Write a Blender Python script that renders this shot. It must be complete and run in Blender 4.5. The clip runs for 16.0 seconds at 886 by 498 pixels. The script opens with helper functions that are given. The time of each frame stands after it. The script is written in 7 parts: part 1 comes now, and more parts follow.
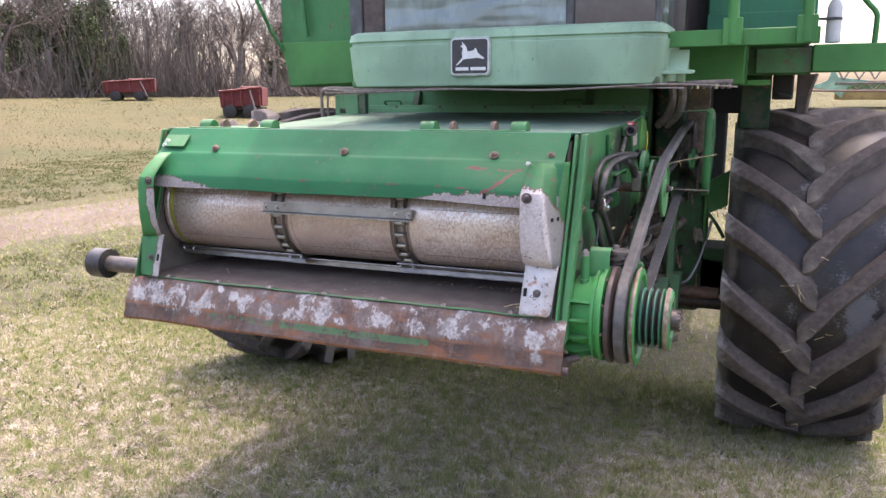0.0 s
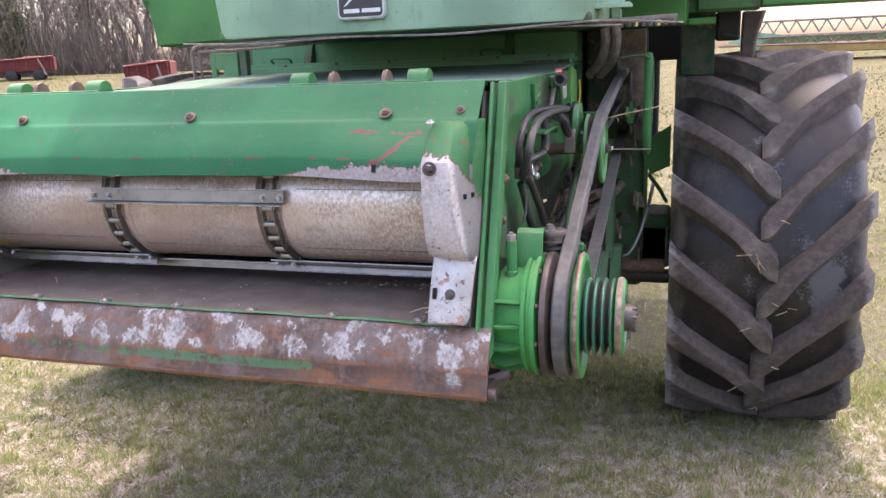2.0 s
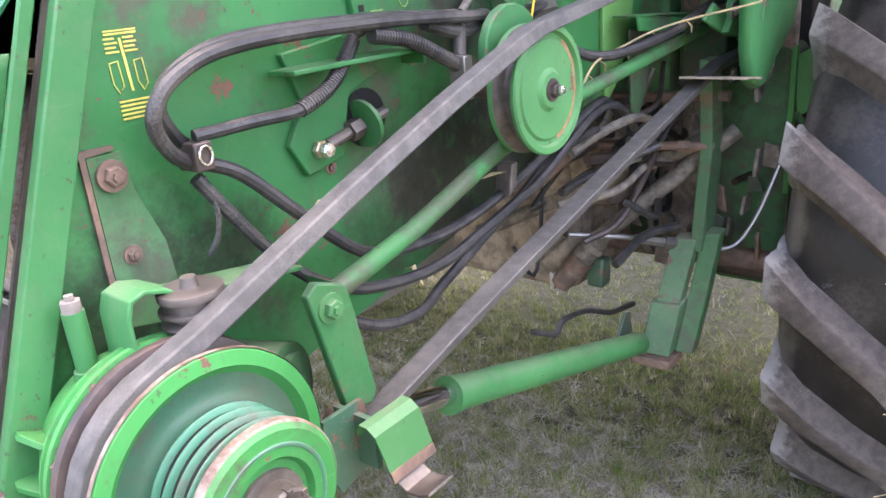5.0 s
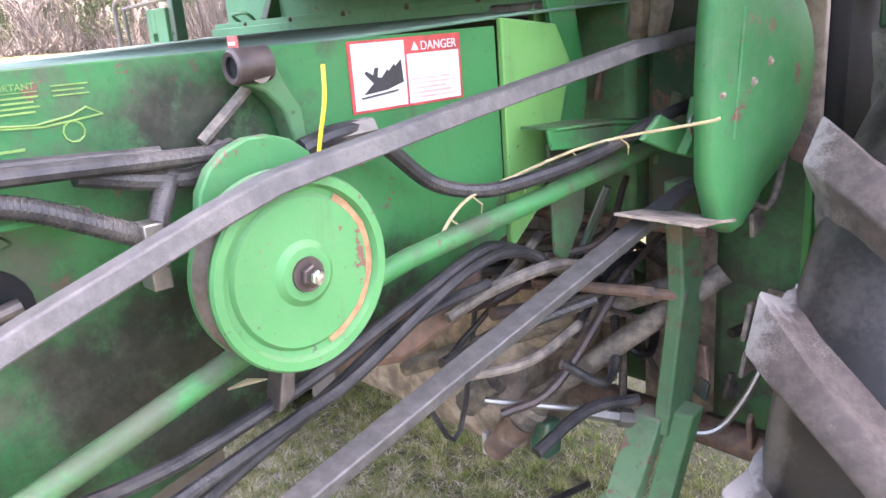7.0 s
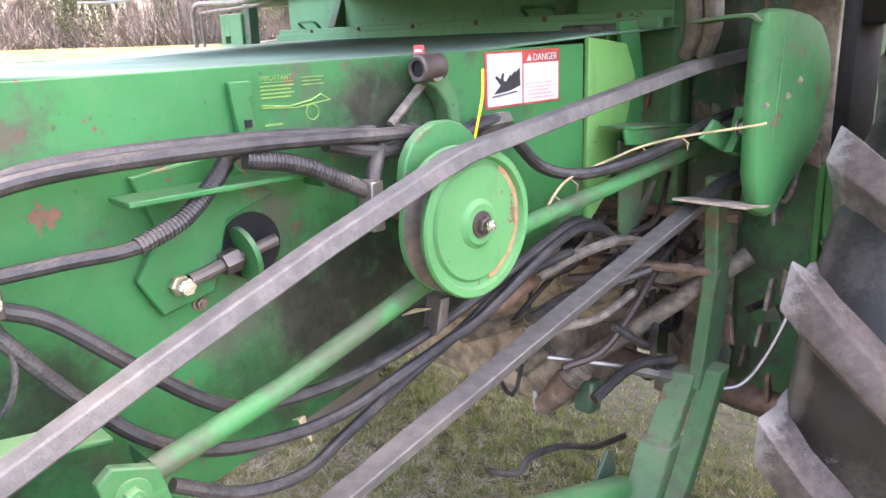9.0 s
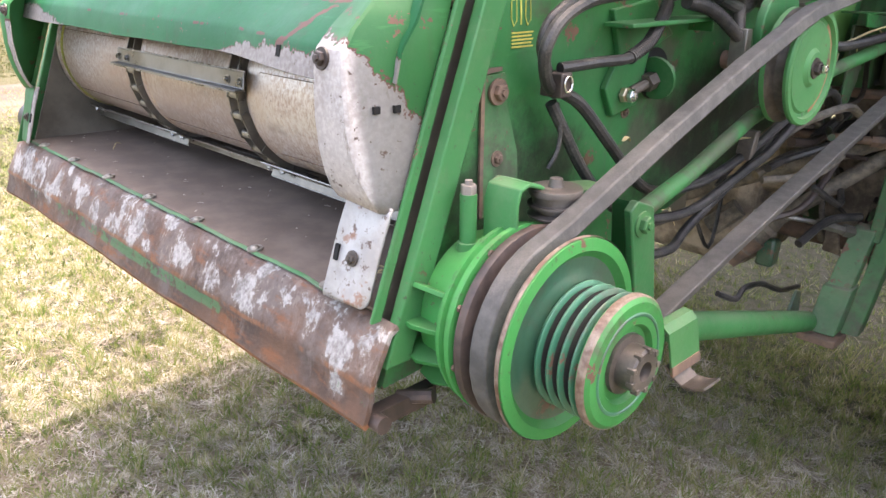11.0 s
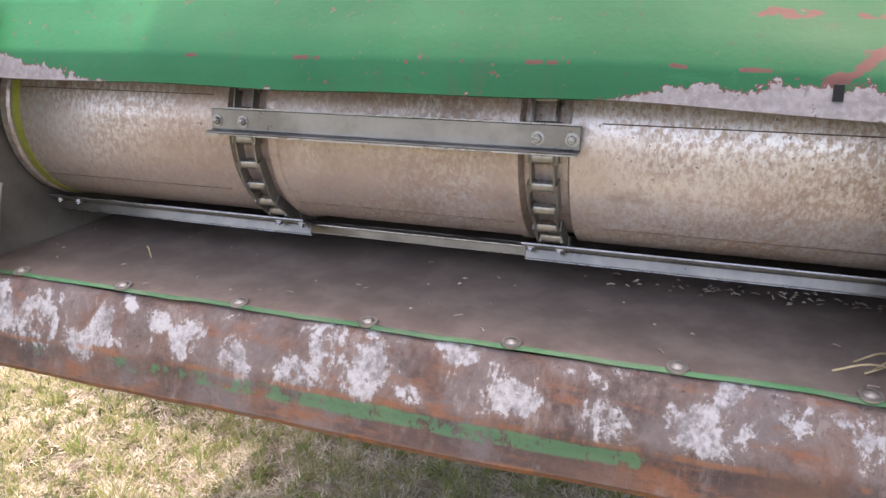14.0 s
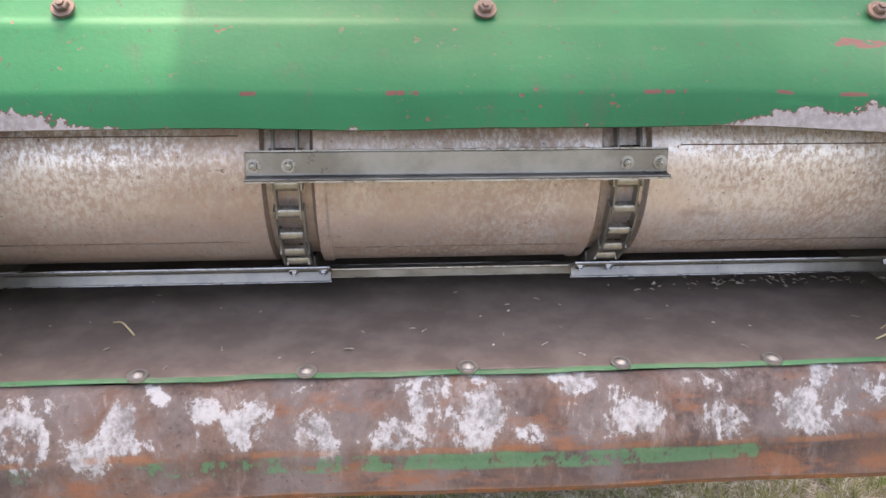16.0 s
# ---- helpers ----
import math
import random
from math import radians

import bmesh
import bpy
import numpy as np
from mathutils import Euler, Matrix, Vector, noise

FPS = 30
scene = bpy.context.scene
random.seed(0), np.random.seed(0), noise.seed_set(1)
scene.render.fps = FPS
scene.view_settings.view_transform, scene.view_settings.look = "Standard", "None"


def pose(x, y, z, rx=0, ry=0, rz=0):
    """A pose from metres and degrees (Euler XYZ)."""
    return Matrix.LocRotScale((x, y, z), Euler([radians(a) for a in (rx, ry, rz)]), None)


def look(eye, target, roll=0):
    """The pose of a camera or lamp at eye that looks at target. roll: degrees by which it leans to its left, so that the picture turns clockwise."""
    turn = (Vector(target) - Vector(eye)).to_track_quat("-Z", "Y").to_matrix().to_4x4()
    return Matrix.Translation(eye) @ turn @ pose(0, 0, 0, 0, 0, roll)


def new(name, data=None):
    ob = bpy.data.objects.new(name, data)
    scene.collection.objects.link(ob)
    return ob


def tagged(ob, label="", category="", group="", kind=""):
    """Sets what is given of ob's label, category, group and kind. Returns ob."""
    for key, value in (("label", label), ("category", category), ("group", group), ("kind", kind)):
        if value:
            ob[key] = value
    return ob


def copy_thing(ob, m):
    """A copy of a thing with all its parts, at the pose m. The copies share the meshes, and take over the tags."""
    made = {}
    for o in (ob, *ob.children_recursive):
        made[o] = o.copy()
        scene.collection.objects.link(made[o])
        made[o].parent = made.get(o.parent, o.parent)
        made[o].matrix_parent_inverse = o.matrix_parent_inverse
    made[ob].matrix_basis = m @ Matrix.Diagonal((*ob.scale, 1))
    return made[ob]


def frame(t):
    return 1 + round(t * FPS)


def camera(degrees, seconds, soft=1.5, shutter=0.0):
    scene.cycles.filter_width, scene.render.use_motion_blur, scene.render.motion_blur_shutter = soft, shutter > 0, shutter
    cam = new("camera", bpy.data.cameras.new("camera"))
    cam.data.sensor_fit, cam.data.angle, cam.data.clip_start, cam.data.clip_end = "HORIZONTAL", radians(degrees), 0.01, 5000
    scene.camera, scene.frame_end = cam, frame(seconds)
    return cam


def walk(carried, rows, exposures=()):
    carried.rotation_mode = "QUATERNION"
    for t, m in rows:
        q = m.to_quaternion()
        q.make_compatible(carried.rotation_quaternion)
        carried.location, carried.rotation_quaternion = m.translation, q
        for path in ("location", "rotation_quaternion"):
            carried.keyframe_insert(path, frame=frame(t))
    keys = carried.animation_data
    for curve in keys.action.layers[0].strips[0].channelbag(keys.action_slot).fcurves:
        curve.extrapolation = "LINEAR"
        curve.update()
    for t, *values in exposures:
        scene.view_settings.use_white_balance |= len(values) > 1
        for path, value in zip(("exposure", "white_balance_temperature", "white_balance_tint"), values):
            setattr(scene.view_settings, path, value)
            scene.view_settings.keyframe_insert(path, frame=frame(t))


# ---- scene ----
cam = camera(60.2, 16.0)
PATH = [
    (0, (1.417, -2.293, 1.705), (0.664, -0.483, 1.309), -0.4),
    (0.5, (1.357, -2.234, 1.694), (0.653, -0.407, 1.283), -0.9),
    (1, (1.32, -2.06, 1.676), (0.655, -0.222, 1.254), -1.4),
    (1.5, (1.32, -1.873, 1.663), (0.696, -0.025, 1.219), -1.8),
    (2, (1.302, -1.686, 1.628), (0.72, 0.167, 1.151), -2.3),
    (2.5, (1.322, -1.46, 1.611), (0.759, 0.389, 1.096), -2.5),
    (3, (1.439, -1.204, 1.579), (0.828, 0.618, 1.023), -2.7),
    (3.2, (1.493, -1.103, 1.577), (0.839, 0.699, 1.006), -2.9),
    (5.3, (1.82, -0.1, 1.525), (0.527, 1.268, 0.848), -5.6),
    (5.5, (1.82, -0.018, 1.522), (0.496, 1.322, 0.849), -5.7),
    (6, (1.792, 0.2, 1.519), (0.41, 1.491, 0.868), -5.2),
    (6.5, (1.781, 0.386, 1.556), (0.366, 1.663, 0.95), -5.0),
    (7, (1.8, 0.541, 1.581), (0.372, 1.825, 1.022), -4.4),
    (7.5, (1.817, 0.601, 1.595), (0.394, 1.905, 1.07), -3.9),
    (8, (1.82, 0.516, 1.607), (0.42, 1.85, 1.098), -3.4),
    (8.2, (1.824, 0.443, 1.608), (0.43, 1.785, 1.104), -3.1),
    (10.3, (1.874, -0.423, 1.554), (0.502, 0.882, 0.909), -0.4),
    (10.5, (1.831, -0.517, 1.543), (0.459, 0.778, 0.879), -0.2),
    (11, (1.691, -0.675, 1.522), (0.341, 0.619, 0.814), 0.2),
    (11.5, (1.447, -0.765, 1.502), (0.148, 0.569, 0.771), 0.3),
    (12, (1.25, -0.856, 1.516), (0.033, 0.546, 0.773), -0.0),
    (12.5, (1.034, -0.97, 1.527), (-0.08, 0.516, 0.785), -0.7),
    (13, (0.852, -1.011, 1.53), (-0.134, 0.565, 0.794), -1.3),
    (13.5, (0.644, -0.971, 1.53), (-0.189, 0.696, 0.805), -1.6),
    (14, (0.49, -0.961, 1.538), (-0.166, 0.789, 0.825), -1.4),
    (14.5, (0.327, -1.008, 1.571), (-0.159, 0.781, 0.821), -1.8),
    (15, (0.185, -1.051, 1.591), (-0.097, 0.776, 0.829), -1.3),
    (15.5, (0.029, -0.984, 1.597), (-0.039, 0.848, 0.798), -0.5),
    (16, (-0.108, -0.978, 1.588), (0.023, 0.877, 0.851), 0.5),
]
EXPOSURES = [(0.0, 2.78, 6900, 24), (3.0, 3.20, 7000, 25), (5.5, 4.16, 6950, 22), (8.0, 4.64, 7100, 29), (10.5, 3.60, 7500, 17), (12.5, 3.0, 7750, 20), (14.0, 3.08, 7650, 21), (16.0, 3.18, 7700, 19)]
walk(cam, [(t, look(eye, target, roll)) for t, eye, target, roll in PATH], EXPOSURES)

# ---- world, sun ----
SUN_EL, SUN_AZ = radians(70.0), radians(4.0)
world = bpy.data.worlds.new("sky")
scene.world = world
world.use_nodes = True
wn = world.node_tree
sky = wn.nodes.new("ShaderNodeTexSky")
sky.sky_type, sky.sun_disc = "NISHITA", False
sky.sun_elevation, sky.sun_rotation = SUN_EL, SUN_AZ
sky.air_density, sky.dust_density = 1.0, 5.0
wn.links.new(sky.outputs[0], wn.nodes["Background"].inputs[0])
wn.nodes["Background"].inputs[1].default_value = 0.135
sun_data = bpy.data.lights.new("sun", "SUN")
sun_data.energy, sun_data.angle, sun_data.color = 2.0, radians(0.53), (0.44, 0.43, 0.412)
sun = new("sun", sun_data)
sun.matrix_world = look((math.sin(SUN_AZ) * math.cos(SUN_EL) * 50, math.cos(SUN_AZ) * math.cos(SUN_EL) * 50, math.sin(SUN_EL) * 50), (0, 0, 0))


# ---- materials ----
class Nodes:
    """Short-hand for building a node material."""

    def __init__(self, name):
        self.mat = bpy.data.materials.new(name)
        self.mat.use_nodes = True
        self.t = self.mat.node_tree
        self.bsdf = self.t.nodes["Principled BSDF"]
        self.co = self.t.nodes.new("ShaderNodeTexCoord").outputs["Object"]

    def put(self, socket, value):
        if isinstance(value, bpy.types.NodeSocket):
            self.t.links.new(value, socket)
        elif isinstance(value, (tuple, list)) and len(value) == 3 and len(socket.default_value) == 4:
            socket.default_value = (*value, 1.0)
        else:
            socket.default_value = value

    def noise(self, scale, detail=4.0, rough=0.55, stretch=None, seed=0.0, dist=0.0):
        v = self.co
        m = self.t.nodes.new("ShaderNodeMapping")
        self.t.links.new(v, m.inputs[0])
        m.inputs["Location"].default_value = (seed * 3.1, seed * 1.7, seed * 2.3)
        if stretch:
            m.inputs["Scale"].default_value = stretch
        n = self.t.nodes.new("ShaderNodeTexNoise")
        self.t.links.new(m.outputs[0], n.inputs["Vector"])
        n.inputs["Scale"].default_value, n.inputs["Detail"].default_value = scale, detail
        n.inputs["Roughness"].default_value, n.inputs["Distortion"].default_value = rough, dist
        return n.outputs[0]

    def step(self, v, lo, hi, a=0.0, b=1.0):
        n = self.t.nodes.new("ShaderNodeMapRange")
        n.interpolation_type = "SMOOTHSTEP"
        for i, x in enumerate((v, lo, hi, a, b)):
            self.put(n.inputs[i], x)
        return n.outputs[0]

    def math(self, op, a, b=0.0):
        n = self.t.nodes.new("ShaderNodeMath")
        n.operation = op
        self.put(n.inputs[0], a), self.put(n.inputs[1], b)
        return n.outputs[0]

    def mix(self, f, a, b):
        n = self.t.nodes.new("ShaderNodeMix")
        n.data_type = "RGBA"
        self.put(n.inputs[0], f), self.put(n.inputs[6], a), self.put(n.inputs[7], b)
        return n.outputs[2]

    def xyz(self):
        n = self.t.nodes.new("ShaderNodeSeparateXYZ")
        self.t.links.new(self.co, n.inputs[0])
        return n.outputs

    def up(self):
        g = self.t.nodes.new("ShaderNodeNewGeometry")
        n = self.t.nodes.new("ShaderNodeSeparateXYZ")
        self.t.links.new(g.outputs["Normal"], n.inputs[0])
        return n.outputs[2]

    def island(self):
        return self.t.nodes.new("ShaderNodeNewGeometry").outputs["Random Per Island"]

    def done(self, color, rough=0.5, metal=0.0, bump=None, strength=0.2, depth=0.002, spec=0.5):
        self.put(self.bsdf.inputs["Base Color"], color)
        self.put(self.bsdf.inputs["Roughness"], rough)
        self.put(self.bsdf.inputs["Metallic"], metal)
        self.put(self.bsdf.inputs["Specular IOR Level"], spec)
        if bump is not None:
            n = self.t.nodes.new("ShaderNodeBump")
            n.inputs["Strength"].default_value, n.inputs["Distance"].default_value = strength, depth
            self.t.links.new(bump, n.inputs["Height"])
            self.t.links.new(n.outputs[0], self.bsdf.inputs["Normal"])
        return self.mat


RUST, DUST = (0.105, 0.046, 0.030), (0.22, 0.195, 0.15)


def worn_paint(name, base, wear=0.60, dust=0.3, rough=0.38, dirt=0.0, bare=None, fade=0.25, stain=None, chip_scale=14.0, spec=0.28, lift=0.012, chip=(RUST, (0.155, 0.080, 0.060)), bright=1.0):
    """Farm paint: faded in patches, chipped to primer and rust, dusty on top. bare: extra bare-metal mask, a function of the nodes."""
    k = Nodes(name)
    big, mid, fine = k.noise(2.3, 3, 0.5, seed=1), k.noise(14, 6, 0.65, seed=2), k.noise(120, 5, 0.6, seed=3)
    pale = tuple(min(1, c * 1.25 + lift * w) for c, w in zip(base, (1.2, 1.5, 0.8)))
    deep = tuple(c * 0.72 for c in base)
    col = k.mix(k.step(big, 0.35, 0.7), deep, pale)
    col = k.mix(fade, col, k.mix(mid, base, pale))
    scuff = k.noise(30, 8, 0.7, (1.0, 1.0, 0.35), seed=5)
    col = k.mix(k.math("MULTIPLY", k.step(scuff, 0.62, 0.70), 0.35), col, pale)
    flakes = k.noise(chip_scale, 6, 0.65, seed=2)
    flaked = k.step(k.math("ADD", flakes, k.math("MULTIPLY", k.math("SUBTRACT", fine, 0.5), 0.35)), wear + 0.045, wear + 0.06)
    flaked = k.math("MULTIPLY", flaked, k.step(k.noise(3.1, 2, 0.5, seed=8), 0.42, 0.55))
    col = k.mix(flaked, col, k.mix(k.noise(40, 3, 0.5, seed=6), *chip))
    run = k.math("MULTIPLY", k.step(k.noise(20, 6, 0.7, (1.0, 1.0, 0.16), seed=16), 0.54, 0.72), 0.30)
    col = k.mix(run, col, (0.060, 0.060, 0.042))
    speck = k.math("MULTIPLY", k.step(k.noise(85, 3, 0.6, seed=18), 0.66, 0.70), k.step(k.noise(6, 4, 0.6, seed=19), 0.40, 0.62, 0.1, 0.75))
    col = k.mix(speck, col, (0.050, 0.040, 0.028))
    scratch = k.math("MULTIPLY", k.step(k.noise(55, 4, 0.6, (0.12, 0.12, 1.0), seed=23), 0.64, 0.69), 0.35)
    col = k.mix(scratch, col, pale)
    metal_mask = None
    if bare is not None:
        metal_mask = bare(k, mid, fine)
        low, half, full = (tuple(min(0.6, c * bright) for c in q) for q in ((0.205, 0.178, 0.165), (0.275, 0.250, 0.236), (0.335, 0.312, 0.297)))
        tone = k.mix(k.step(fine, 0.35, 0.75), k.mix(k.step(mid, 0.30, 0.70), low, half), full)
        pit = k.math("MAXIMUM", k.step(k.noise(62, 5, 0.65, seed=9), 0.62, 0.66), k.math("MULTIPLY", k.step(k.noise(26, 6, 0.7, (1.0, 1.0, 0.22), seed=29), 0.58, 0.66), 0.55))
        # the shield's outer face gets a darker tone, shading put into the colour
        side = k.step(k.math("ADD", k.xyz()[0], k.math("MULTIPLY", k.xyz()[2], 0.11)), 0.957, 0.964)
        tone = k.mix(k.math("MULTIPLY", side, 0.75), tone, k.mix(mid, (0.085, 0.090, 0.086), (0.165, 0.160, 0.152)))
        metal_core = k.step(metal_mask, 0.45, 0.75)
        col = k.mix(k.step(metal_mask, 0.05, 0.25), col, k.mix(mid, (0.070, 0.027, 0.021), (0.130, 0.058, 0.047)))
        col = k.mix(metal_core, col, k.mix(pit, tone, (0.085, 0.058, 0.047)))
    if dirt:
        grime = k.step(k.noise(5.5, 6, 0.7, seed=12), 0.62 - dirt * 0.35, 0.72 - dirt * 0.2)
        col = k.mix(k.math("MULTIPLY", grime, 0.75), col, (0.060, 0.052, 0.040))
    if stain is not None:
        col = k.mix(stain(k, mid, fine), col, k.mix(k.noise(26, 5, 0.7, seed=14), (0.003, 0.006, 0.003), (0.020, 0.017, 0.012)))
    lay = k.math("MULTIPLY", k.step(k.up(), 0.2, 0.95), k.step(k.noise(9, 5, 0.6, seed=4), 0.25, 0.65))
    col = k.mix(k.math("MULTIPLY", lay, dust), col, DUST)
    film = k.math("MULTIPLY", k.step(k.noise(24, 7, 0.75, seed=7), 0.40, 0.78), dust * 0.5)
    col = k.mix(film, col, DUST)
    r = k.math("ADD", rough, k.math("MULTIPLY", mid, 0.3))
    bumped = k.math("ADD", k.math("MULTIPLY", big, 3.0), k.math("MULTIPLY", k.math("ADD", fine, k.math("MULTIPLY", flaked, -1.5)), 0.25))
    return k.done(col, r, 0.0, bumped, 0.35, 0.004, spec)


GREEN = (0.018, 0.128, 0.038)


def hood_bare(k, mid, fine):
    """Bare metal along the lower edge, deep at both ends; rust scars over the right half and along the fold."""
    x, y, z = k.xyz()
    rag = k.math("ADD", k.math("MULTIPLY", k.math("SUBTRACT", k.noise(13, 6, 0.68, seed=41), 0.5), 0.085), k.math("MULTIPLY", k.math("SUBTRACT", fine, 0.5), 0.030))
    left, right = k.step(x, -0.42, -0.70, 0.0, 0.046), k.step(x, 0.28, 0.52, 0.0, 0.038)
    top = k.math("ADD", k.math("ADD", 1.351, k.math("MAXIMUM", left, right)), rag)
    edge = k.step(k.math("SUBTRACT", z, top), -0.004, 0.004, 1.0, 0.0)
    wander = k.math("MULTIPLY", k.math("SUBTRACT", k.noise(16, 5, 0.6, seed=43), 0.5), 0.11)
    line = k.math("ADD", k.math("SUBTRACT", x, k.math("MULTIPLY", z, 0.75)), k.math("ADD", 0.427, wander))
    streak = k.math("MULTIPLY", k.step(k.math("ABSOLUTE", line), 0.004, 0.015, 0.42, 0.0), k.math("MULTIPLY", k.step(z, 1.385, 1.40), k.step(z, 1.462, 1.448)))
    bar = k.step(k.math("ABSOLUTE", k.math("SUBTRACT", z, k.math("ADD", 1.466, k.math("MULTIPLY", wander, 0.14)))), 0.002, 0.007, 0.42, 0.0)
    bar = k.math("MULTIPLY", bar, k.math("MULTIPLY", k.step(x, 0.42, 0.47), k.step(k.noise(7, 4, 0.6, seed=45), 0.44, 0.50)))
    fold = k.step(k.math("ABSOLUTE", k.math("SUBTRACT", z, k.math("ADD", 1.406, k.math("MULTIPLY", rag, 0.12)))), 0.001, 0.004, 0.36, 0.0)
    fold = k.math("MULTIPLY", fold, k.step(k.noise(11, 5, 0.65, (1.0, 0.2, 0.2), seed=47), 0.54, 0.60))
    return k.math("MINIMUM", 1.0, k.math("MAXIMUM", edge, k.math("MAXIMUM", streak, k.math("MAXIMUM", bar, fold))))


def shield_bare(k, mid, fine):
    x, y, z = k.xyz()
    level = k.math("ADD", z, k.math("MULTIPLY", y, 1.3))
    level = k.math("ADD", level, k.math("MULTIPLY", k.math("SUBTRACT", mid, 0.5), 0.20))
    level = k.math("ADD", level, k.math("MULTIPLY", k.math("SUBTRACT", fine, 0.5), 0.08))
    return k.step(level, 1.388, 1.420, 1.0, 0.0)


def lshield_bare(k, mid, fine):
    x, y, z = k.xyz()
    strip = k.step(k.math("ADD", x, k.math("MULTIPLY", mid, 0.05)), -0.745, -0.735)
    return k.math("MULTIPLY", strip, k.step(z, 1.37, 1.35))


def side_stain(k, mid, fine):
    """Oil and chaff caked behind the idler, rust dirt near the front seam."""
    x, y, z = k.xyz()
    dy, dz = k.math("SUBTRACT", y, 1.00), k.math("SUBTRACT", z, 1.14)
    d = k.math("SQRT", k.math("ADD", k.math("MULTIPLY", k.math("MULTIPLY", dy, dy), 0.30), k.math("MULTIPLY", k.math("MULTIPLY", dz, dz), 1.1)))
    wob = k.math("MULTIPLY", k.math("SUBTRACT", k.noise(6, 6, 0.7, seed=31), 0.5), 0.32)
    a = k.step(k.math("ADD", d, wob), 0.12, 0.25, 0.97, 0.0)
    ey, ez = k.math("SUBTRACT", y, 0.97), k.math("SUBTRACT", z, 1.47)
    e = k.math("SQRT", k.math("ADD", k.math("MULTIPLY", ey, ey), k.math("MULTIPLY", k.math("MULTIPLY", ez, ez), 2.0)))
    b = k.step(k.math("ADD", e, k.math("MULTIPLY", wob, 0.6)), 0.08, 0.19, 0.95, 0.0)
    fy, fz = k.math("SUBTRACT", y, 0.30), k.math("SUBTRACT", z, 1.13)
    f = k.math("SQRT", k.math("ADD", k.math("MULTIPLY", k.math("MULTIPLY", fy, fy), 0.4), k.math("MULTIPLY", fz, fz)))
    c = k.step(k.math("ADD", f, wob), 0.07, 0.17, 0.85, 0.0)
    mottle = k.step(k.noise(19, 8, 0.75, seed=37), 0.30, 0.52, 0.5, 1.0)
    return k.math("MULTIPLY", k.math("MAXIMUM", a, k.math("MAXIMUM", b, c)), mottle)


PAINT = worn_paint("green_paint", GREEN, 0.60)
PAINT_SIDE = worn_paint("green_paint_side", (0.012, 0.132, 0.036), 0.575, 0.18, dirt=0.30, stain=side_stain)
RUSTY_GREEN = worn_paint("green_paint_rusted", (0.05, 0.13, 0.06), 0.50, 0.5, 0.5, dirt=0.3)
PAINT_DIRTY = worn_paint("green_paint_grimy", (0.036, 0.120, 0.045), 0.57, 0.3, 0.55, dirt=0.45)
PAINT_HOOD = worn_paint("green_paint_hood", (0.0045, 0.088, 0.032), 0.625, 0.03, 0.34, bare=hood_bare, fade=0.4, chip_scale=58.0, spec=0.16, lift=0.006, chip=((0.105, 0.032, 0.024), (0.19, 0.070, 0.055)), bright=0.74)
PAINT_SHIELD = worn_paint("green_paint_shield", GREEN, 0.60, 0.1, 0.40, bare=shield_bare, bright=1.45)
PAINT_LSHIELD = worn_paint("green_paint_end", GREEN, 0.60, 0.1, 0.40, bare=lshield_bare)
PAINT_BRIGHT = worn_paint("green_paint_pulley", (0.014, 0.165, 0.036), 0.585, 0.15, 0.36, dirt=0.15)
PAINT_IDLER = worn_paint("green_paint_idler", (0.034, 0.150, 0.048), 0.62, 0.22, 0.42)
PAINT_STRUT = worn_paint("green_paint_strut", (0.020, 0.140, 0.040), 0.56, 0.12, 0.42, dirt=0.55, fade=0.6)
PAINT_DECK = worn_paint("green_paint_deck", (0.030, 0.155, 0.035), 0.64, 0.2)
PAINT_GROOVE = worn_paint("green_paint_groove", (0.014, 0.105, 0.060), 0.56, 0.15, 0.22, dirt=0.3, fade=0.7, spec=0.5)
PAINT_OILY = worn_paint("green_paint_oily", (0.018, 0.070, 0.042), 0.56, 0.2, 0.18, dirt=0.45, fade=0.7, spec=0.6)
PAINT_PALE = worn_paint("pale_green_plastic", (0.200, 0.318, 0.215), 0.9, 0.15, 0.45)
PAINT_SIDEWALL = worn_paint("green_paint_cab_side", (0.010, 0.120, 0.060), 0.62, 0.1, 0.35)
# green taken down near black, shade of the hollow behind the belt painted in
PAINT_DIM = worn_paint("green_paint_dim", (0.012, 0.040, 0.021), 0.56, 0.12, 0.65, dirt=0.5, spec=0.12)
# green lightened in the colour to stand in for light bounced off the ground
PAINT_LIFTED = worn_paint("green_paint_lifted", (0.090, 0.235, 0.115), 0.60, 0.30, 0.6, fade=0.6)
PAINT_LEAF = worn_paint("green_paint_leaf", (0.085, 0.240, 0.062), 0.62, 0.2, 0.45)
PAINT_RED = worn_paint("faded_red_paint", (0.12, 0.015, 0.018), 0.55, 0.35, 0.6)
PAINT_TAN = worn_paint("tan_paint", (0.30, 0.20, 0.07), 0.55, 0.4, 0.6)
PAINT_YELLOW = worn_paint("yellow_rim_paint", (0.5, 0.34, 0.02), 0.6, 0.4, 0.5)
PAINT_GREY = worn_paint("grey_white_paint", (0.46, 0.46, 0.45), 0.62, 0.2, 0.45)


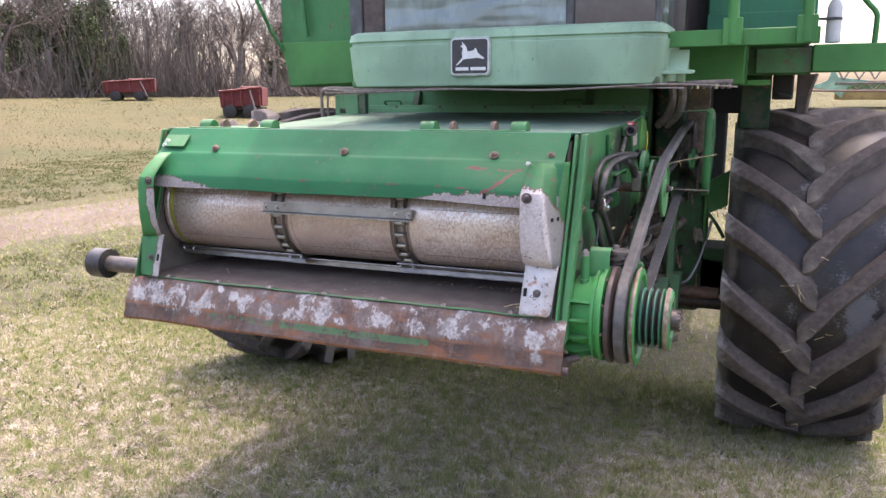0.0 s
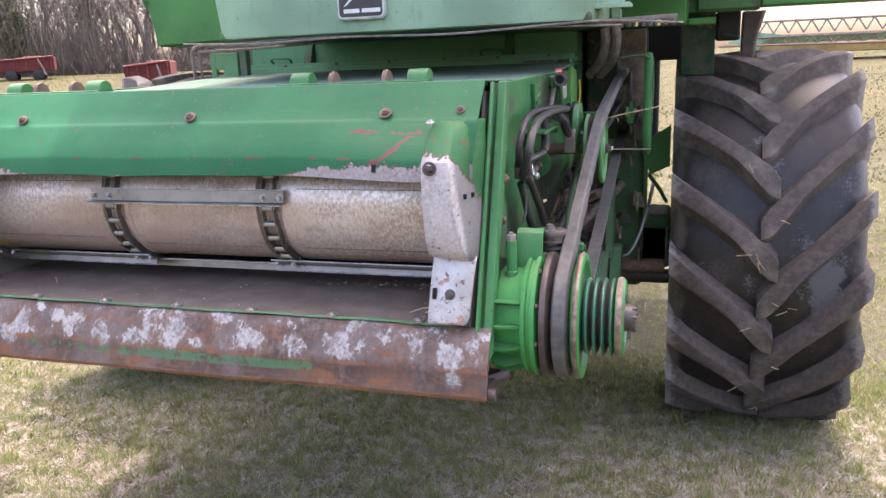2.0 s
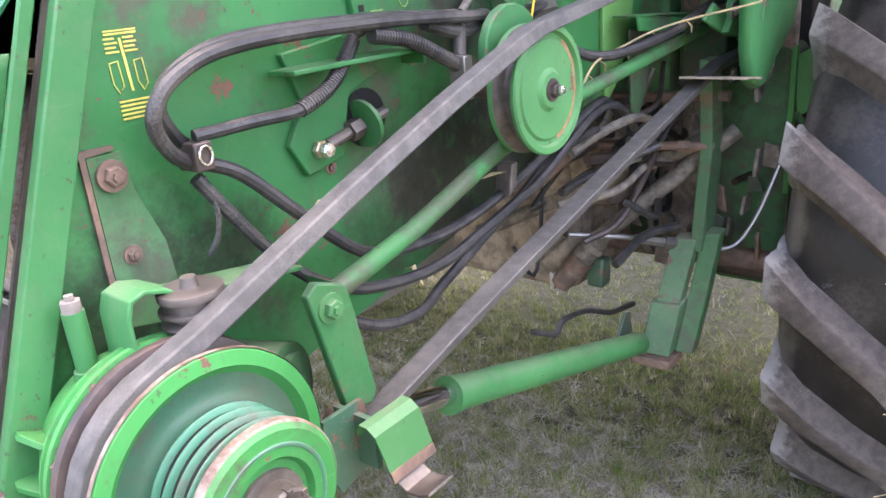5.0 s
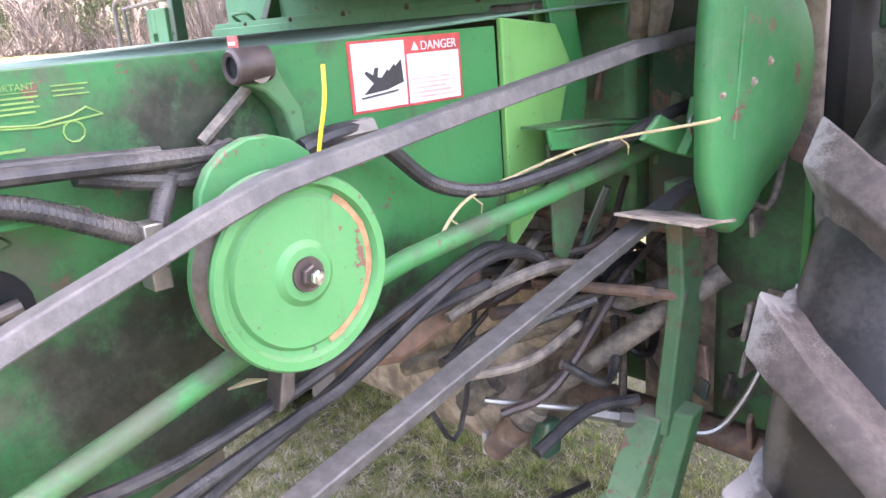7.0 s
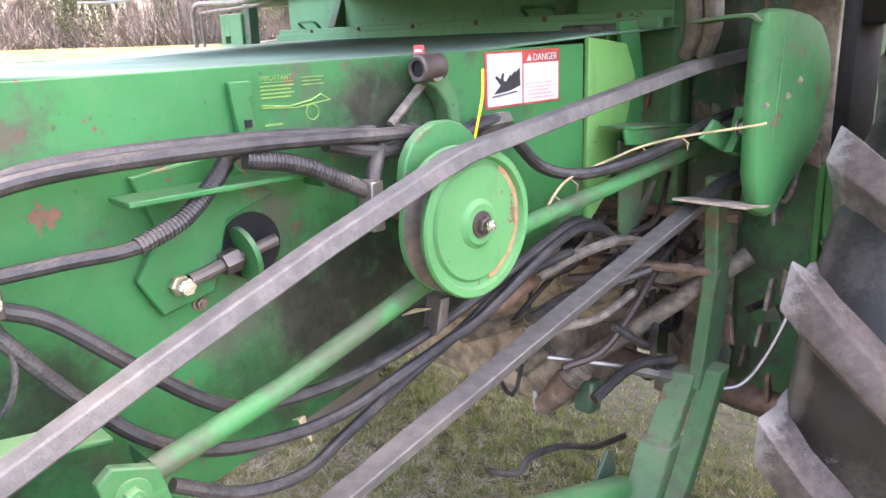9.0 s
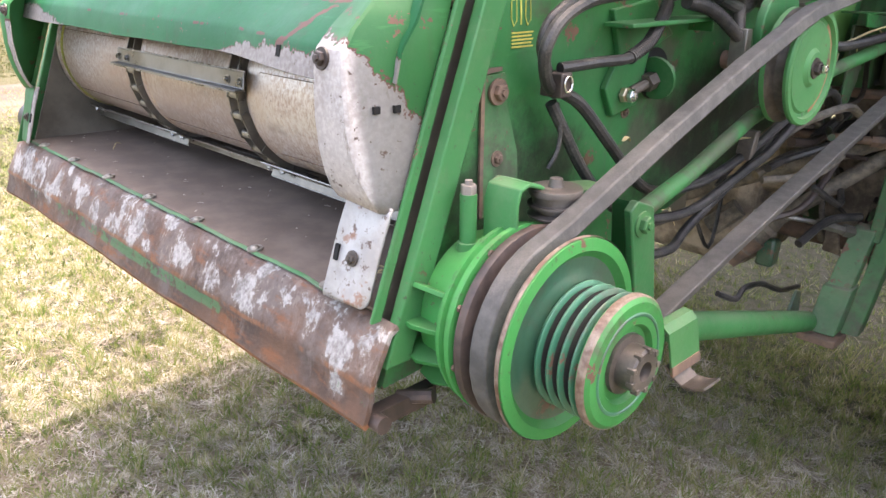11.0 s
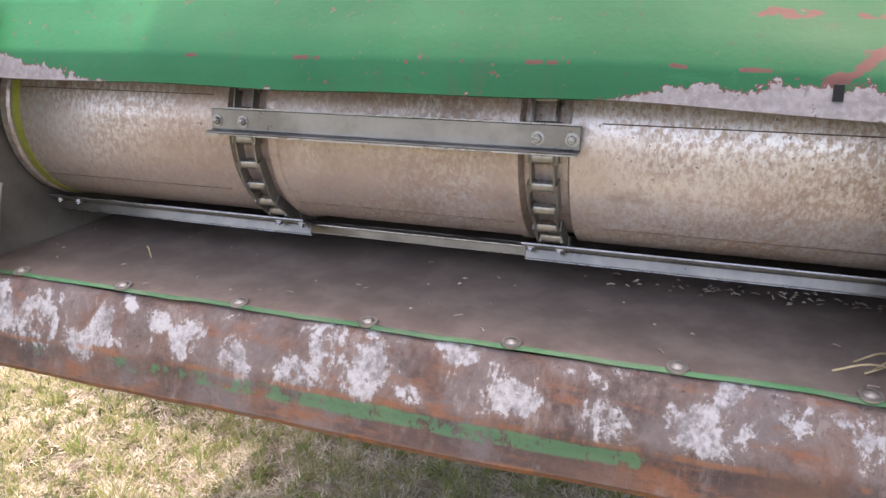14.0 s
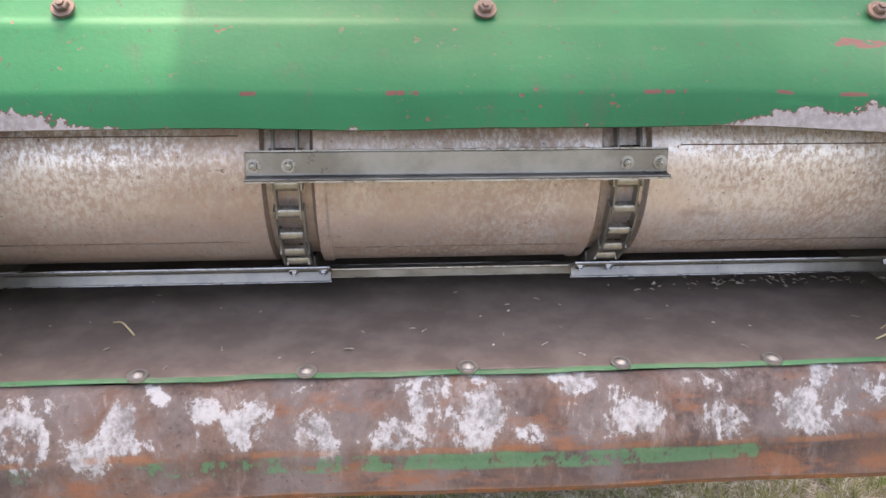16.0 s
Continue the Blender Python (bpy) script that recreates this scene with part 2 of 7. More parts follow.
ZINC_PATCHES = ((-0.80, 0.950, 0.05, 0.030), (-0.74, 0.952, 0.06, 0.036), (-0.646, 0.945, 0.060, 0.040), (-0.55, 0.915, 0.030, 0.026), (-0.50, 0.955, 0.022, 0.034),
                (-0.377, 0.968, 0.022, 0.018), (-0.318, 0.955, 0.040, 0.030), (-0.226, 0.934, 0.036, 0.032), (-0.096, 0.930, 0.046, 0.024), (-0.058, 0.970, 0.032, 0.032),
                (0.018, 0.955, 0.036, 0.036), (0.093, 0.930, 0.024, 0.014), (0.144, 0.990, 0.042, 0.016), (0.245, 0.945, 0.042, 0.022), (0.375, 0.940, 0.042, 0.026),
                (0.505, 0.950, 0.052, 0.024), (0.54, 0.985, 0.020, 0.020), (0.79, 0.938, 0.034, 0.024), (0.80, 0.885, 0.020, 0.016))


def lip_material():
    k = Nodes("rusted_lip_steel")
    x, y, z = k.xyz()
    mid, fine, grain = k.noise(9, 7, 0.65, seed=3), k.noise(90, 6, 0.65, seed=4), k.noise(26, 8, 0.74, (1.0, 1.0, 0.5), seed=17)
    col = k.mix(k.step(mid, 0.35, 0.65), (0.058, 0.040, 0.033), (0.118, 0.066, 0.044))
    col = k.mix(k.step(k.noise(7, 5, 0.65, seed=9), 0.45, 0.60, 0.0, 0.6), col, (0.135, 0.112, 0.102))
    col = k.mix(k.step(k.noise(17, 7, 0.68, (0.5, 1, 1.7), seed=5), 0.52, 0.66, 0.0, 0.8), col, (0.175, 0.072, 0.034))
    # flaking zinc, in patches that have their own places
    near = None
    for cx, cz, rx, rz in ZINC_PATCHES:
        u, w = k.math("DIVIDE", k.math("SUBTRACT", x, cx), rx), k.math("DIVIDE", k.math("SUBTRACT", z, cz), rz)
        d = k.math("SUBTRACT", 1.0, k.math("ADD", k.math("MULTIPLY", u, u), k.math("MULTIPLY", w, w)))
        near = d if near is None else k.math("MAXIMUM", near, d)
    near = k.math("MAXIMUM", k.math("MINIMUM", 0.45, k.math("MULTIPLY", near, 0.6)), k.step(k.math("ABSOLUTE", k.math("SUBTRACT", z, 0.955)), 0.03, 0.055, -0.34, -1.2))
    blot = k.noise(19, 7, 0.66, (1.0, 1.0, 0.55), seed=15, dist=0.6)
    ragged = k.math("ADD", k.math("MULTIPLY", k.math("SUBTRACT", blot, 0.5), 5.0), k.math("ADD", k.math("MULTIPLY", k.math("SUBTRACT", grain, 0.5), 2.6), k.math("MULTIPLY", k.math("SUBTRACT", fine, 0.5), 1.4)))
    lay = k.math("ADD", near, ragged)
    col = k.mix(k.step(lay, -1.1, 0.1, 0.0, 0.6), col, k.mix(mid, (0.125, 0.105, 0.095), (0.205, 0.150, 0.118)))
    zinc = k.step(lay, -0.12, 0.28)
    col = k.mix(k.math("MULTIPLY", zinc, 0.92), col, k.mix(k.step(k.math("ADD", k.math("MULTIPLY", grain, 0.6), k.math("MULTIPLY", fine, 0.4)), 0.40, 0.60), (0.15, 0.135, 0.125), (0.37, 0.352, 0.33)))
    drip = k.noise(30, 6, 0.7, (1.0, 1.0, 0.14), seed=33)
    col = k.mix(k.math("MULTIPLY", k.step(drip, 0.57, 0.66), k.step(z, 0.87, 0.94, 0.15, 0.45)), col, (0.23, 0.19, 0.165))
    col = k.mix(k.step(k.noise(34, 6, 0.7, (1.0, 1.0, 0.3), seed=35), 0.60, 0.70, 0, 0.6), col, (0.060, 0.038, 0.030))
    col = k.mix(k.step(k.noise(70, 5, 0.7, seed=36), 0.62, 0.68, 0, 0.6), col, (0.045, 0.030, 0.026))
    # the fold shows as a thin rust line, with old green paint under it
    fold = k.step(k.math("ABSOLUTE", k.math("SUBTRACT", z, k.math("ADD", 0.909, k.math("MULTIPLY", k.math("SUBTRACT", mid, 0.5), 0.012)))), 0.002, 0.007, 0.6, 0.0)
    fold = k.math("MULTIPLY", fold, k.step(k.noise(13, 6, 0.7, (1.0, 0.3, 0.3), seed=39), 0.42, 0.58))
    col = k.mix(fold, col, k.mix(grain, (0.19, 0.072, 0.030), (0.27, 0.12, 0.055)))
    low = k.step(k.math("ABSOLUTE", k.math("SUBTRACT", z, k.math("ADD", 0.892, k.math("MULTIPLY", k.math("SUBTRACT", mid, 0.5), 0.02)))), 0.009, 0.014, 1.0, 0.0)
    span = k.math("MULTIPLY", k.step(x, -0.62, -0.2, 0.0, 0.16), k.step(x, 0.36, 0.56, 1.0, 0.0))
    paint = k.math("ADD", k.noise(3.2, 6, 0.75, seed=22), k.math("ADD", k.math("MULTIPLY", k.math("SUBTRACT", grain, 0.5), 0.8), span))
    col = k.mix(k.math("MULTIPLY", low, k.step(k.math("ADD", paint, k.math("MULTIPLY", k.math("SUBTRACT", fine, 0.5), 0.5)), 0.60, 0.68, 0.0, 0.8)), col, k.mix(mid, (0.040, 0.120, 0.052), (0.085, 0.175, 0.085)))
    edge = k.step(k.math("ADD", z, k.math("MULTIPLY", mid, 0.03)), 0.862, 0.870, 1.0, 0.0)
    col = k.mix(k.math("MULTIPLY", edge, k.step(grain, 0.4, 0.6, 0.3, 0.85)), col, (0.25, 0.100, 0.040))
    return k.done(col, k.step(zinc, 0, 1, 0.66, 0.8), 0.0, k.math("ADD", fine, k.math("MULTIPLY", zinc, 0.6)), 0.5, 0.003, 0.22)


def drum_material():
    k = Nodes("worn_drum_steel")
    x, y, z = k.xyz()
    mid, fine = k.noise(6, 6, 0.65, (0.5, 1, 1), seed=3), k.noise(105, 7, 0.76, (1.3, 0.8, 0.8), seed=4)
    speck = k.noise(190, 5, 0.65, (1.0, 0.8, 0.8), seed=13)
    col = k.mix(k.step(mid, 0.3, 0.7), (0.300, 0.205, 0.158), (0.440, 0.342, 0.280))
    tone = k.math("ADD", k.math("MULTIPLY", fine, 0.7), k.math("ADD", k.math("MULTIPLY", mid, 0.22), k.math("MULTIPLY", speck, 0.16)))
    flake = k.step(tone, 0.475, 0.625)
    right = k.step(k.math("ADD", k.noise(2.2, 4, 0.6, seed=21), k.step(x, -0.5, 0.6, 0.0, 0.12)), 0.42, 0.62, 0.25, 0.75)
    col = k.mix(k.math("MULTIPLY", flake, right), col, (0.70, 0.685, 0.675))
    col = k.mix(k.step(k.noise(24, 6, 0.68, (0.6, 1, 1), seed=7), 0.56, 0.70, 0, 0.5), col, (0.19, 0.125, 0.095))
    col = k.mix(k.step(k.noise(130, 4, 0.6, seed=27), 0.64, 0.69, 0, 0.7), col, (0.085, 0.055, 0.042))
    worn = k.math("ADD", k.step(flake, 0.0, 1.0, 0.42, 0.30), k.math("MULTIPLY", k.math("SUBTRACT", speck, 0.5), 0.2))
    return k.done(col, worn, k.step(flake, 0.0, 1.0, 0.25, 0.60), k.math("ADD", fine, k.math("MULTIPLY", mid, 2.0)), 0.30, 0.0015)


def steel(name, a, b, rough, metal=0.8, scale=25.0, bump=0.2):
    k = Nodes(name)
    n, f = k.noise(scale, 6, 0.65, seed=2), k.noise(scale * 8, 4, 0.6, seed=4)
    col = k.mix(k.step(n, 0.35, 0.68), a, b)
    return k.done(col, k.step(n, 0.3, 0.7, rough - 0.08, rough + 0.12), metal, f, bump, 0.001)


DRUM, LIP = drum_material(), lip_material()
SLAT = steel("worn_slat_steel", (0.145, 0.134, 0.118), (0.27, 0.250, 0.218), 0.34, 0.65, 9.0)
BRIGHT = steel("bright_steel", (0.50, 0.48, 0.45), (0.68, 0.66, 0.62), 0.25, 0.9)
ROLLER = steel("roller_steel", (0.20, 0.19, 0.175), (0.36, 0.345, 0.325), 0.28, 0.85)
CHROME = steel("chrome_rod", (0.70, 0.70, 0.70), (0.78, 0.78, 0.77), 0.10, 1.0, 8.0, 0.02)
RUSTY = steel("rusted_steel", (0.088, 0.060, 0.046), (0.190, 0.118, 0.082), 0.7, 0.1)
RUST_DARK = steel("brown_rusted_steel", (0.038, 0.029, 0.026), (0.082, 0.058, 0.049), 0.5, 0.25)
DARKSTEEL = steel("dark_grimy_steel", (0.065, 0.057, 0.047), (0.200, 0.168, 0.132), 0.75, 0.05)
SHELF = steel("dusty_dark_plate", (0.118, 0.086, 0.066), (0.180, 0.136, 0.106), 0.78, 0.0, 16.0, 0.35)
INSIDE = steel("dark_inner_steel", (0.085, 0.075, 0.060), (0.150, 0.130, 0.105), 0.7, 0.1, 9.0)
GOLD = steel("zinc_bolt", (0.36, 0.27, 0.13), (0.50, 0.44, 0.32), 0.35, 0.7)
COLLAR = steel("grey_brown_collar", (0.060, 0.050, 0.043), (0.125, 0.106, 0.092), 0.45, 0.4)
# pale brown; its raised tone stands in for light among the shaded works
PALE_BROWN = steel("pale_brown_steel", (0.13, 0.100, 0.076), (0.35, 0.285, 0.22), 0.9, 0.0, 14.0, 0.5)
# near black: stands in for shade in the gaps, and fills the pulley grooves
NEAR_BLACK = steel("near_black", (0.008, 0.009, 0.008), (0.022, 0.020, 0.017), 0.85, 0.0)
WORN_RIM = steel("rubbed_rim_steel", (0.105, 0.060, 0.042), (0.26, 0.205, 0.165), 0.5, 0.3, 34.0)
WEATHERED = steel("weathered_brown_rubber", (0.13, 0.105, 0.09), (0.23, 0.195, 0.17), 0.7, 0.0, 30.0)


def bare_plate():
    k = Nodes("pitted_bare_plate")
    mid, fine = k.noise(16, 6, 0.65, seed=3), k.noise(110, 5, 0.6, seed=4)
    col = k.mix(k.step(mid, 0.35, 0.65), (0.31, 0.29, 0.275), (0.43, 0.415, 0.40))
    col = k.mix(k.step(k.noise(60, 5, 0.7, seed=5), 0.58, 0.64), col, (0.13, 0.09, 0.075))
    col = k.mix(k.step(k.noise(20, 4, 0.7, seed=6), 0.62, 0.68, 0, 0.8), col, (0.27, 0.14, 0.09))
    return k.done(col, 0.5, 0.25, fine, 0.3, 0.0015)


PALEBARE = bare_plate()


def rubber(name, a, b, dust, rough=0.75, scale=18.0, shoulder=False, scuff=False):
    k = Nodes(name)
    n, f = k.noise(scale, 6, 0.65, seed=2), k.noise(scale * 9, 5, 0.6, seed=4)
    col = k.mix(k.step(n, 0.35, 0.7), a, b)
    d = k.step(k.math("ADD", k.noise(6, 5, 0.6, seed=6), k.math("MULTIPLY", k.math("SUBTRACT", f, 0.5), 0.5)), 0.5, 0.72)
    col = k.mix(k.math("MULTIPLY", d, dust), col, (0.21, 0.185, 0.155))
    if scuff:
        # pale scrapes between the tread bars
        side = k.step(k.math("ADD", k.math("ABSOLUTE", k.xyz()[0]), k.math("MULTIPLY", k.math("SUBTRACT", n, 0.5), 0.10)), 0.315, 0.365, 0.0, 0.75)
        col = k.mix(side, col, k.mix(f, (0.070, 0.062, 0.053), (0.135, 0.120, 0.102)))
        col = k.mix(k.step(k.math("ADD", k.noise(4.5, 3, 0.5, seed=11), k.math("MULTIPLY", k.math("SUBTRACT", f, 0.5), 0.35)), 0.63, 0.71, 0, 0.5), col, (0.125, 0.13, 0.14))
    if shoulder:
        # outer ends of the tread bars: dusty, and painted paler for the sky light
        x = k.math("ABSOLUTE", k.xyz()[0])
        ends = k.step(k.math("ADD", x, k.math("MULTIPLY", k.math("SUBTRACT", n, 0.5), 0.12)), 0.345, 0.385, 0.0, 0.8)
        col = k.mix(ends, col, k.mix(f, (0.15, 0.138, 0.122), (0.23, 0.215, 0.195)))
    return k.done(col, rough, 0.0, f, 0.35, 0.0015, 0.35)


TYRE = rubber("tyre_rubber", (0.009, 0.0075, 0.0065), (0.018, 0.015, 0.013), 0.10, 0.46, 10.0, scuff=True)
LUG = rubber("worn_lug_rubber", (0.052, 0.042, 0.036), (0.088, 0.071, 0.060), 0.45, 0.85, 30.0, True)
HOSE = rubber("hose_rubber", (0.014, 0.014, 0.015), (0.040, 0.037, 0.035), 0.28, 0.45, 30.0)
BELT = rubber("belt_rubber", (0.052, 0.050, 0.047), (0.088, 0.084, 0.078), 0.2, 0.6, 40.0)


def plain(name, color, rough=0.5, metal=0.0, scale=30.0, vary=0.25):
    k = Nodes(name)
    n = k.noise(scale, 4, 0.6, seed=2)
    col = k.mix(k.step(n, 0.3, 0.7), tuple(c * (1 - vary) for c in color), tuple(min(1.0, c * (1 + vary)) for c in color))
    return k.done(col, rough, metal, n, 0.08, 0.001)


DECAL_RED, DECAL_WHITE = plain("decal_red", (0.40, 0.045, 0.04), 0.4), plain("decal_white", (0.52, 0.52, 0.50), 0.4, vary=0.08)
DECAL_BLACK, DECAL_YELLOW = plain("decal_black", (0.02, 0.02, 0.022), 0.4), plain("decal_yellow", (0.42, 0.40, 0.08), 0.5)
DECAL_FAINT = plain("faded_yellow_print", (0.13, 0.24, 0.055), 0.5)
HOLE = plain("dark_hole", (0.003, 0.003, 0.003), 0.9)
DECAL_PINK = plain("faded_print", (0.58, 0.33, 0.30), 0.5)
TIE_YELLOW, STRAW = plain("yellow_plastic", (0.75, 0.52, 0.02), 0.4), plain("dry_straw", (0.42, 0.33, 0.18), 0.8)
TARP = plain("blue_tarp", (0.16, 0.33, 0.36), 0.6)


def glass_material():
    k = Nodes("cab_glass")
    n = k.noise(6, 5, 0.65, (1, 1, 0.5), seed=3)
    col = k.mix(k.step(n, 0.35, 0.7), (0.045, 0.080, 0.078), (0.120, 0.175, 0.165))
    k.bsdf.inputs["Coat Weight"].default_value = 0.6
    return k.done(col, k.step(n, 0.3, 0.7, 0.08, 0.3), 0.0, k.noise(2.2, 2, 0.5, (0.35, 1, 1.6), seed=5, dist=1.5), 0.5, 0.05, spec=0.8)


GLASS = glass_material()
SMOKED = plain("brown_tinted_glass", (0.050, 0.036, 0.034), 0.12, 0.0, 5.0, 0.4)
PILLAR = plain("grey_weatherstrip", (0.055, 0.058, 0.058), 0.6, 0.0, 12.0, 0.4)


def ground_material():
    k = Nodes("grass_ground")
    big, mid, fine = k.noise(0.55, 4, 0.6, seed=1), k.noise(15, 6, 0.7, seed=2), k.noise(60, 6, 0.7, seed=3)
    thatch = k.noise(160, 4, 0.7, (1, 0.35, 1), seed=4)
    green, tan, soil = (0.115, 0.132, 0.049), (0.210, 0.170, 0.126), (0.158, 0.104, 0.075)
    col = k.mix(k.step(k.math("ADD", mid, k.math("MULTIPLY", k.math("SUBTRACT", fine, 0.5), 0.7)), 0.42, 0.62), tan, green)
    col = k.mix(k.step(k.math("ADD", big, k.math("MULTIPLY", mid, 0.4)), 0.62, 0.85), col, k.mix(fine, tan, (0.27, 0.235, 0.155)))
    col = k.mix(k.step(thatch, 0.58, 0.64, 0, 0.8), col, (0.54, 0.48, 0.40))
    col = k.mix(k.step(k.noise(22, 7, 0.8, seed=8), 0.50, 0.60, 0, 0.85), col, soil)
    x, y, z = k.xyz()
    r = k.math("SQRT", k.math("ADD", k.math("MULTIPLY", x, x), k.math("MULTIPLY", y, y)))
    # greener turf beyond the machine's bare patch, darkened further to offset the sun
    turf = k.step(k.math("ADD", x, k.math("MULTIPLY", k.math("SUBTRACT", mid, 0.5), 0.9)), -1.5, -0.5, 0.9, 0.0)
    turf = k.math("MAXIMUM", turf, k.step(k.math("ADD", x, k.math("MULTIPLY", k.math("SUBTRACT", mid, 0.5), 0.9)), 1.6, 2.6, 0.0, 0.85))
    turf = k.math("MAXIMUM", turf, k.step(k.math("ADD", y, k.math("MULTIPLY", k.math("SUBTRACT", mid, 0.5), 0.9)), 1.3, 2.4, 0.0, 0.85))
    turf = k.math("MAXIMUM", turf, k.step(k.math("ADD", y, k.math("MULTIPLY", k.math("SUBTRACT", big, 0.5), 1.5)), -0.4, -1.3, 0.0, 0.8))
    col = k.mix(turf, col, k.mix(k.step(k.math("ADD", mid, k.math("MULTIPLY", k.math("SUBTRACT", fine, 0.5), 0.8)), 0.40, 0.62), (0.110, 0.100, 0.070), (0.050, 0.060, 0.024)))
    far = k.mix(k.step(k.noise(0.16, 6, 0.7, (1, 2.5, 1), seed=11), 0.4, 0.66), (0.088, 0.077, 0.035), (0.058, 0.062, 0.023))
    col = k.mix(k.step(r, 5.5, 16.0, 0.0, 0.85), col, far)
    return k.done(col, 0.95, 0.0, k.math("ADD", fine, thatch), 0.9, 0.02, 0.15)


def dirt_material():
    k = Nodes("dirt_track")
    mid, fine = k.noise(1.6, 6, 0.65, (1.6, 0.35, 1), seed=2), k.noise(40, 6, 0.7, seed=3)
    col = k.mix(k.step(mid, 0.35, 0.65), (0.088, 0.066, 0.052), (0.125, 0.104, 0.089))
    col = k.mix(k.step(fine, 0.52, 0.66, 0, 0.6), col, (0.15, 0.132, 0.116))
    return k.done(col, 0.95, 0.0, fine, 0.6, 0.02, 0.15)


def blade_material(name, stops, patch=14.0, thin=0.0):
    k = Nodes(name)
    ramp = k.t.nodes.new("ShaderNodeValToRGB")
    ramp.color_ramp.interpolation = "LINEAR"
    while len(ramp.color_ramp.elements) < len(stops):
        ramp.color_ramp.elements.new(0.5)
    for e, (p, c) in zip(ramp.color_ramp.elements, stops):
        e.position, e.color = p, (*c, 1)
    tuft = k.noise(patch, 4, 0.6, seed=3)
    k.t.links.new(k.math("ADD", k.math("MULTIPLY", k.island(), 0.55), k.step(tuft, 0.33, 0.67, 0.0, 0.36)), ramp.inputs[0])
    k.done(ramp.outputs[0], 0.75, spec=0.25)
    if thin:
        # thin leaves let light through
        tr = k.t.nodes.new("ShaderNodeBsdfTranslucent")
        k.t.links.new(ramp.outputs[0], tr.inputs[0])
        mx = k.t.nodes.new("ShaderNodeMixShader")
        mx.inputs[0].default_value = thin
        k.t.links.new(k.bsdf.outputs[0], mx.inputs[1])
        k.t.links.new(tr.outputs[0], mx.inputs[2])
        k.t.links.new(mx.outputs[0], k.t.nodes["Material Output"].inputs[0])
    return k.mat


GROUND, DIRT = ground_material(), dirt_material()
BLADES = blade_material("grass_blades", [(0.0, (0.080, 0.138, 0.026)), (0.28, (0.145, 0.195, 0.048)), (0.50, (0.225, 0.228, 0.088)), (0.72, (0.34, 0.290, 0.185)), (1.0, (0.60, 0.54, 0.44))], thin=0.45)
THATCH = blade_material("dry_thatch", [(0.0, (0.17, 0.132, 0.100)), (0.45, (0.34, 0.292, 0.232)), (1.0, (0.70, 0.65, 0.575))], thin=0.3)
FIELD = blade_material("dry_grass", [(0.0, (0.064, 0.074, 0.025)), (0.4, (0.104, 0.095, 0.039)), (1.0, (0.155, 0.133, 0.064))], thin=0.45)
LAWN = blade_material("lawn_blades", [(0.0, (0.045, 0.070, 0.018)), (0.4, (0.075, 0.094, 0.029)), (0.75, (0.122, 0.118, 0.052)), (1.0, (0.23, 0.205, 0.125))], 0.9, 0.45)
BARK = plain("grey_brown_bark", (0.125, 0.098, 0.080), 0.9, 0.0, 6.0, 0.35)
TWIG = blade_material("bare_twigs", [(0.0, (0.070, 0.058, 0.048)), (0.6, (0.125, 0.105, 0.088)), (1.0, (0.190, 0.162, 0.138))])
CEDAR = blade_material("cedar_foliage", [(0.0, (0.026, 0.040, 0.017)), (0.6, (0.062, 0.078, 0.030)), (1.0, (0.125, 0.130, 0.050))])


# ---- mesh helpers ----
def smooth_path(pts, n=6):
    """Catmull-Rom through the points."""
    p = [Vector(q) for q in pts]
    p = [p[0] * 2 - p[1]] + p + [p[-1] * 2 - p[-2]]
    out = []
    for i in range(1, len(p) - 2):
        a, b, c, d = p[i - 1:i + 3]
        for s in range(n):
            t = s / n
            out.append(0.5 * ((2 * b) + (c - a) * t + (2 * a - 5 * b + 4 * c - d) * t * t + (3 * b - a - 3 * c + d) * t ** 3))
    return out + [p[-2]]


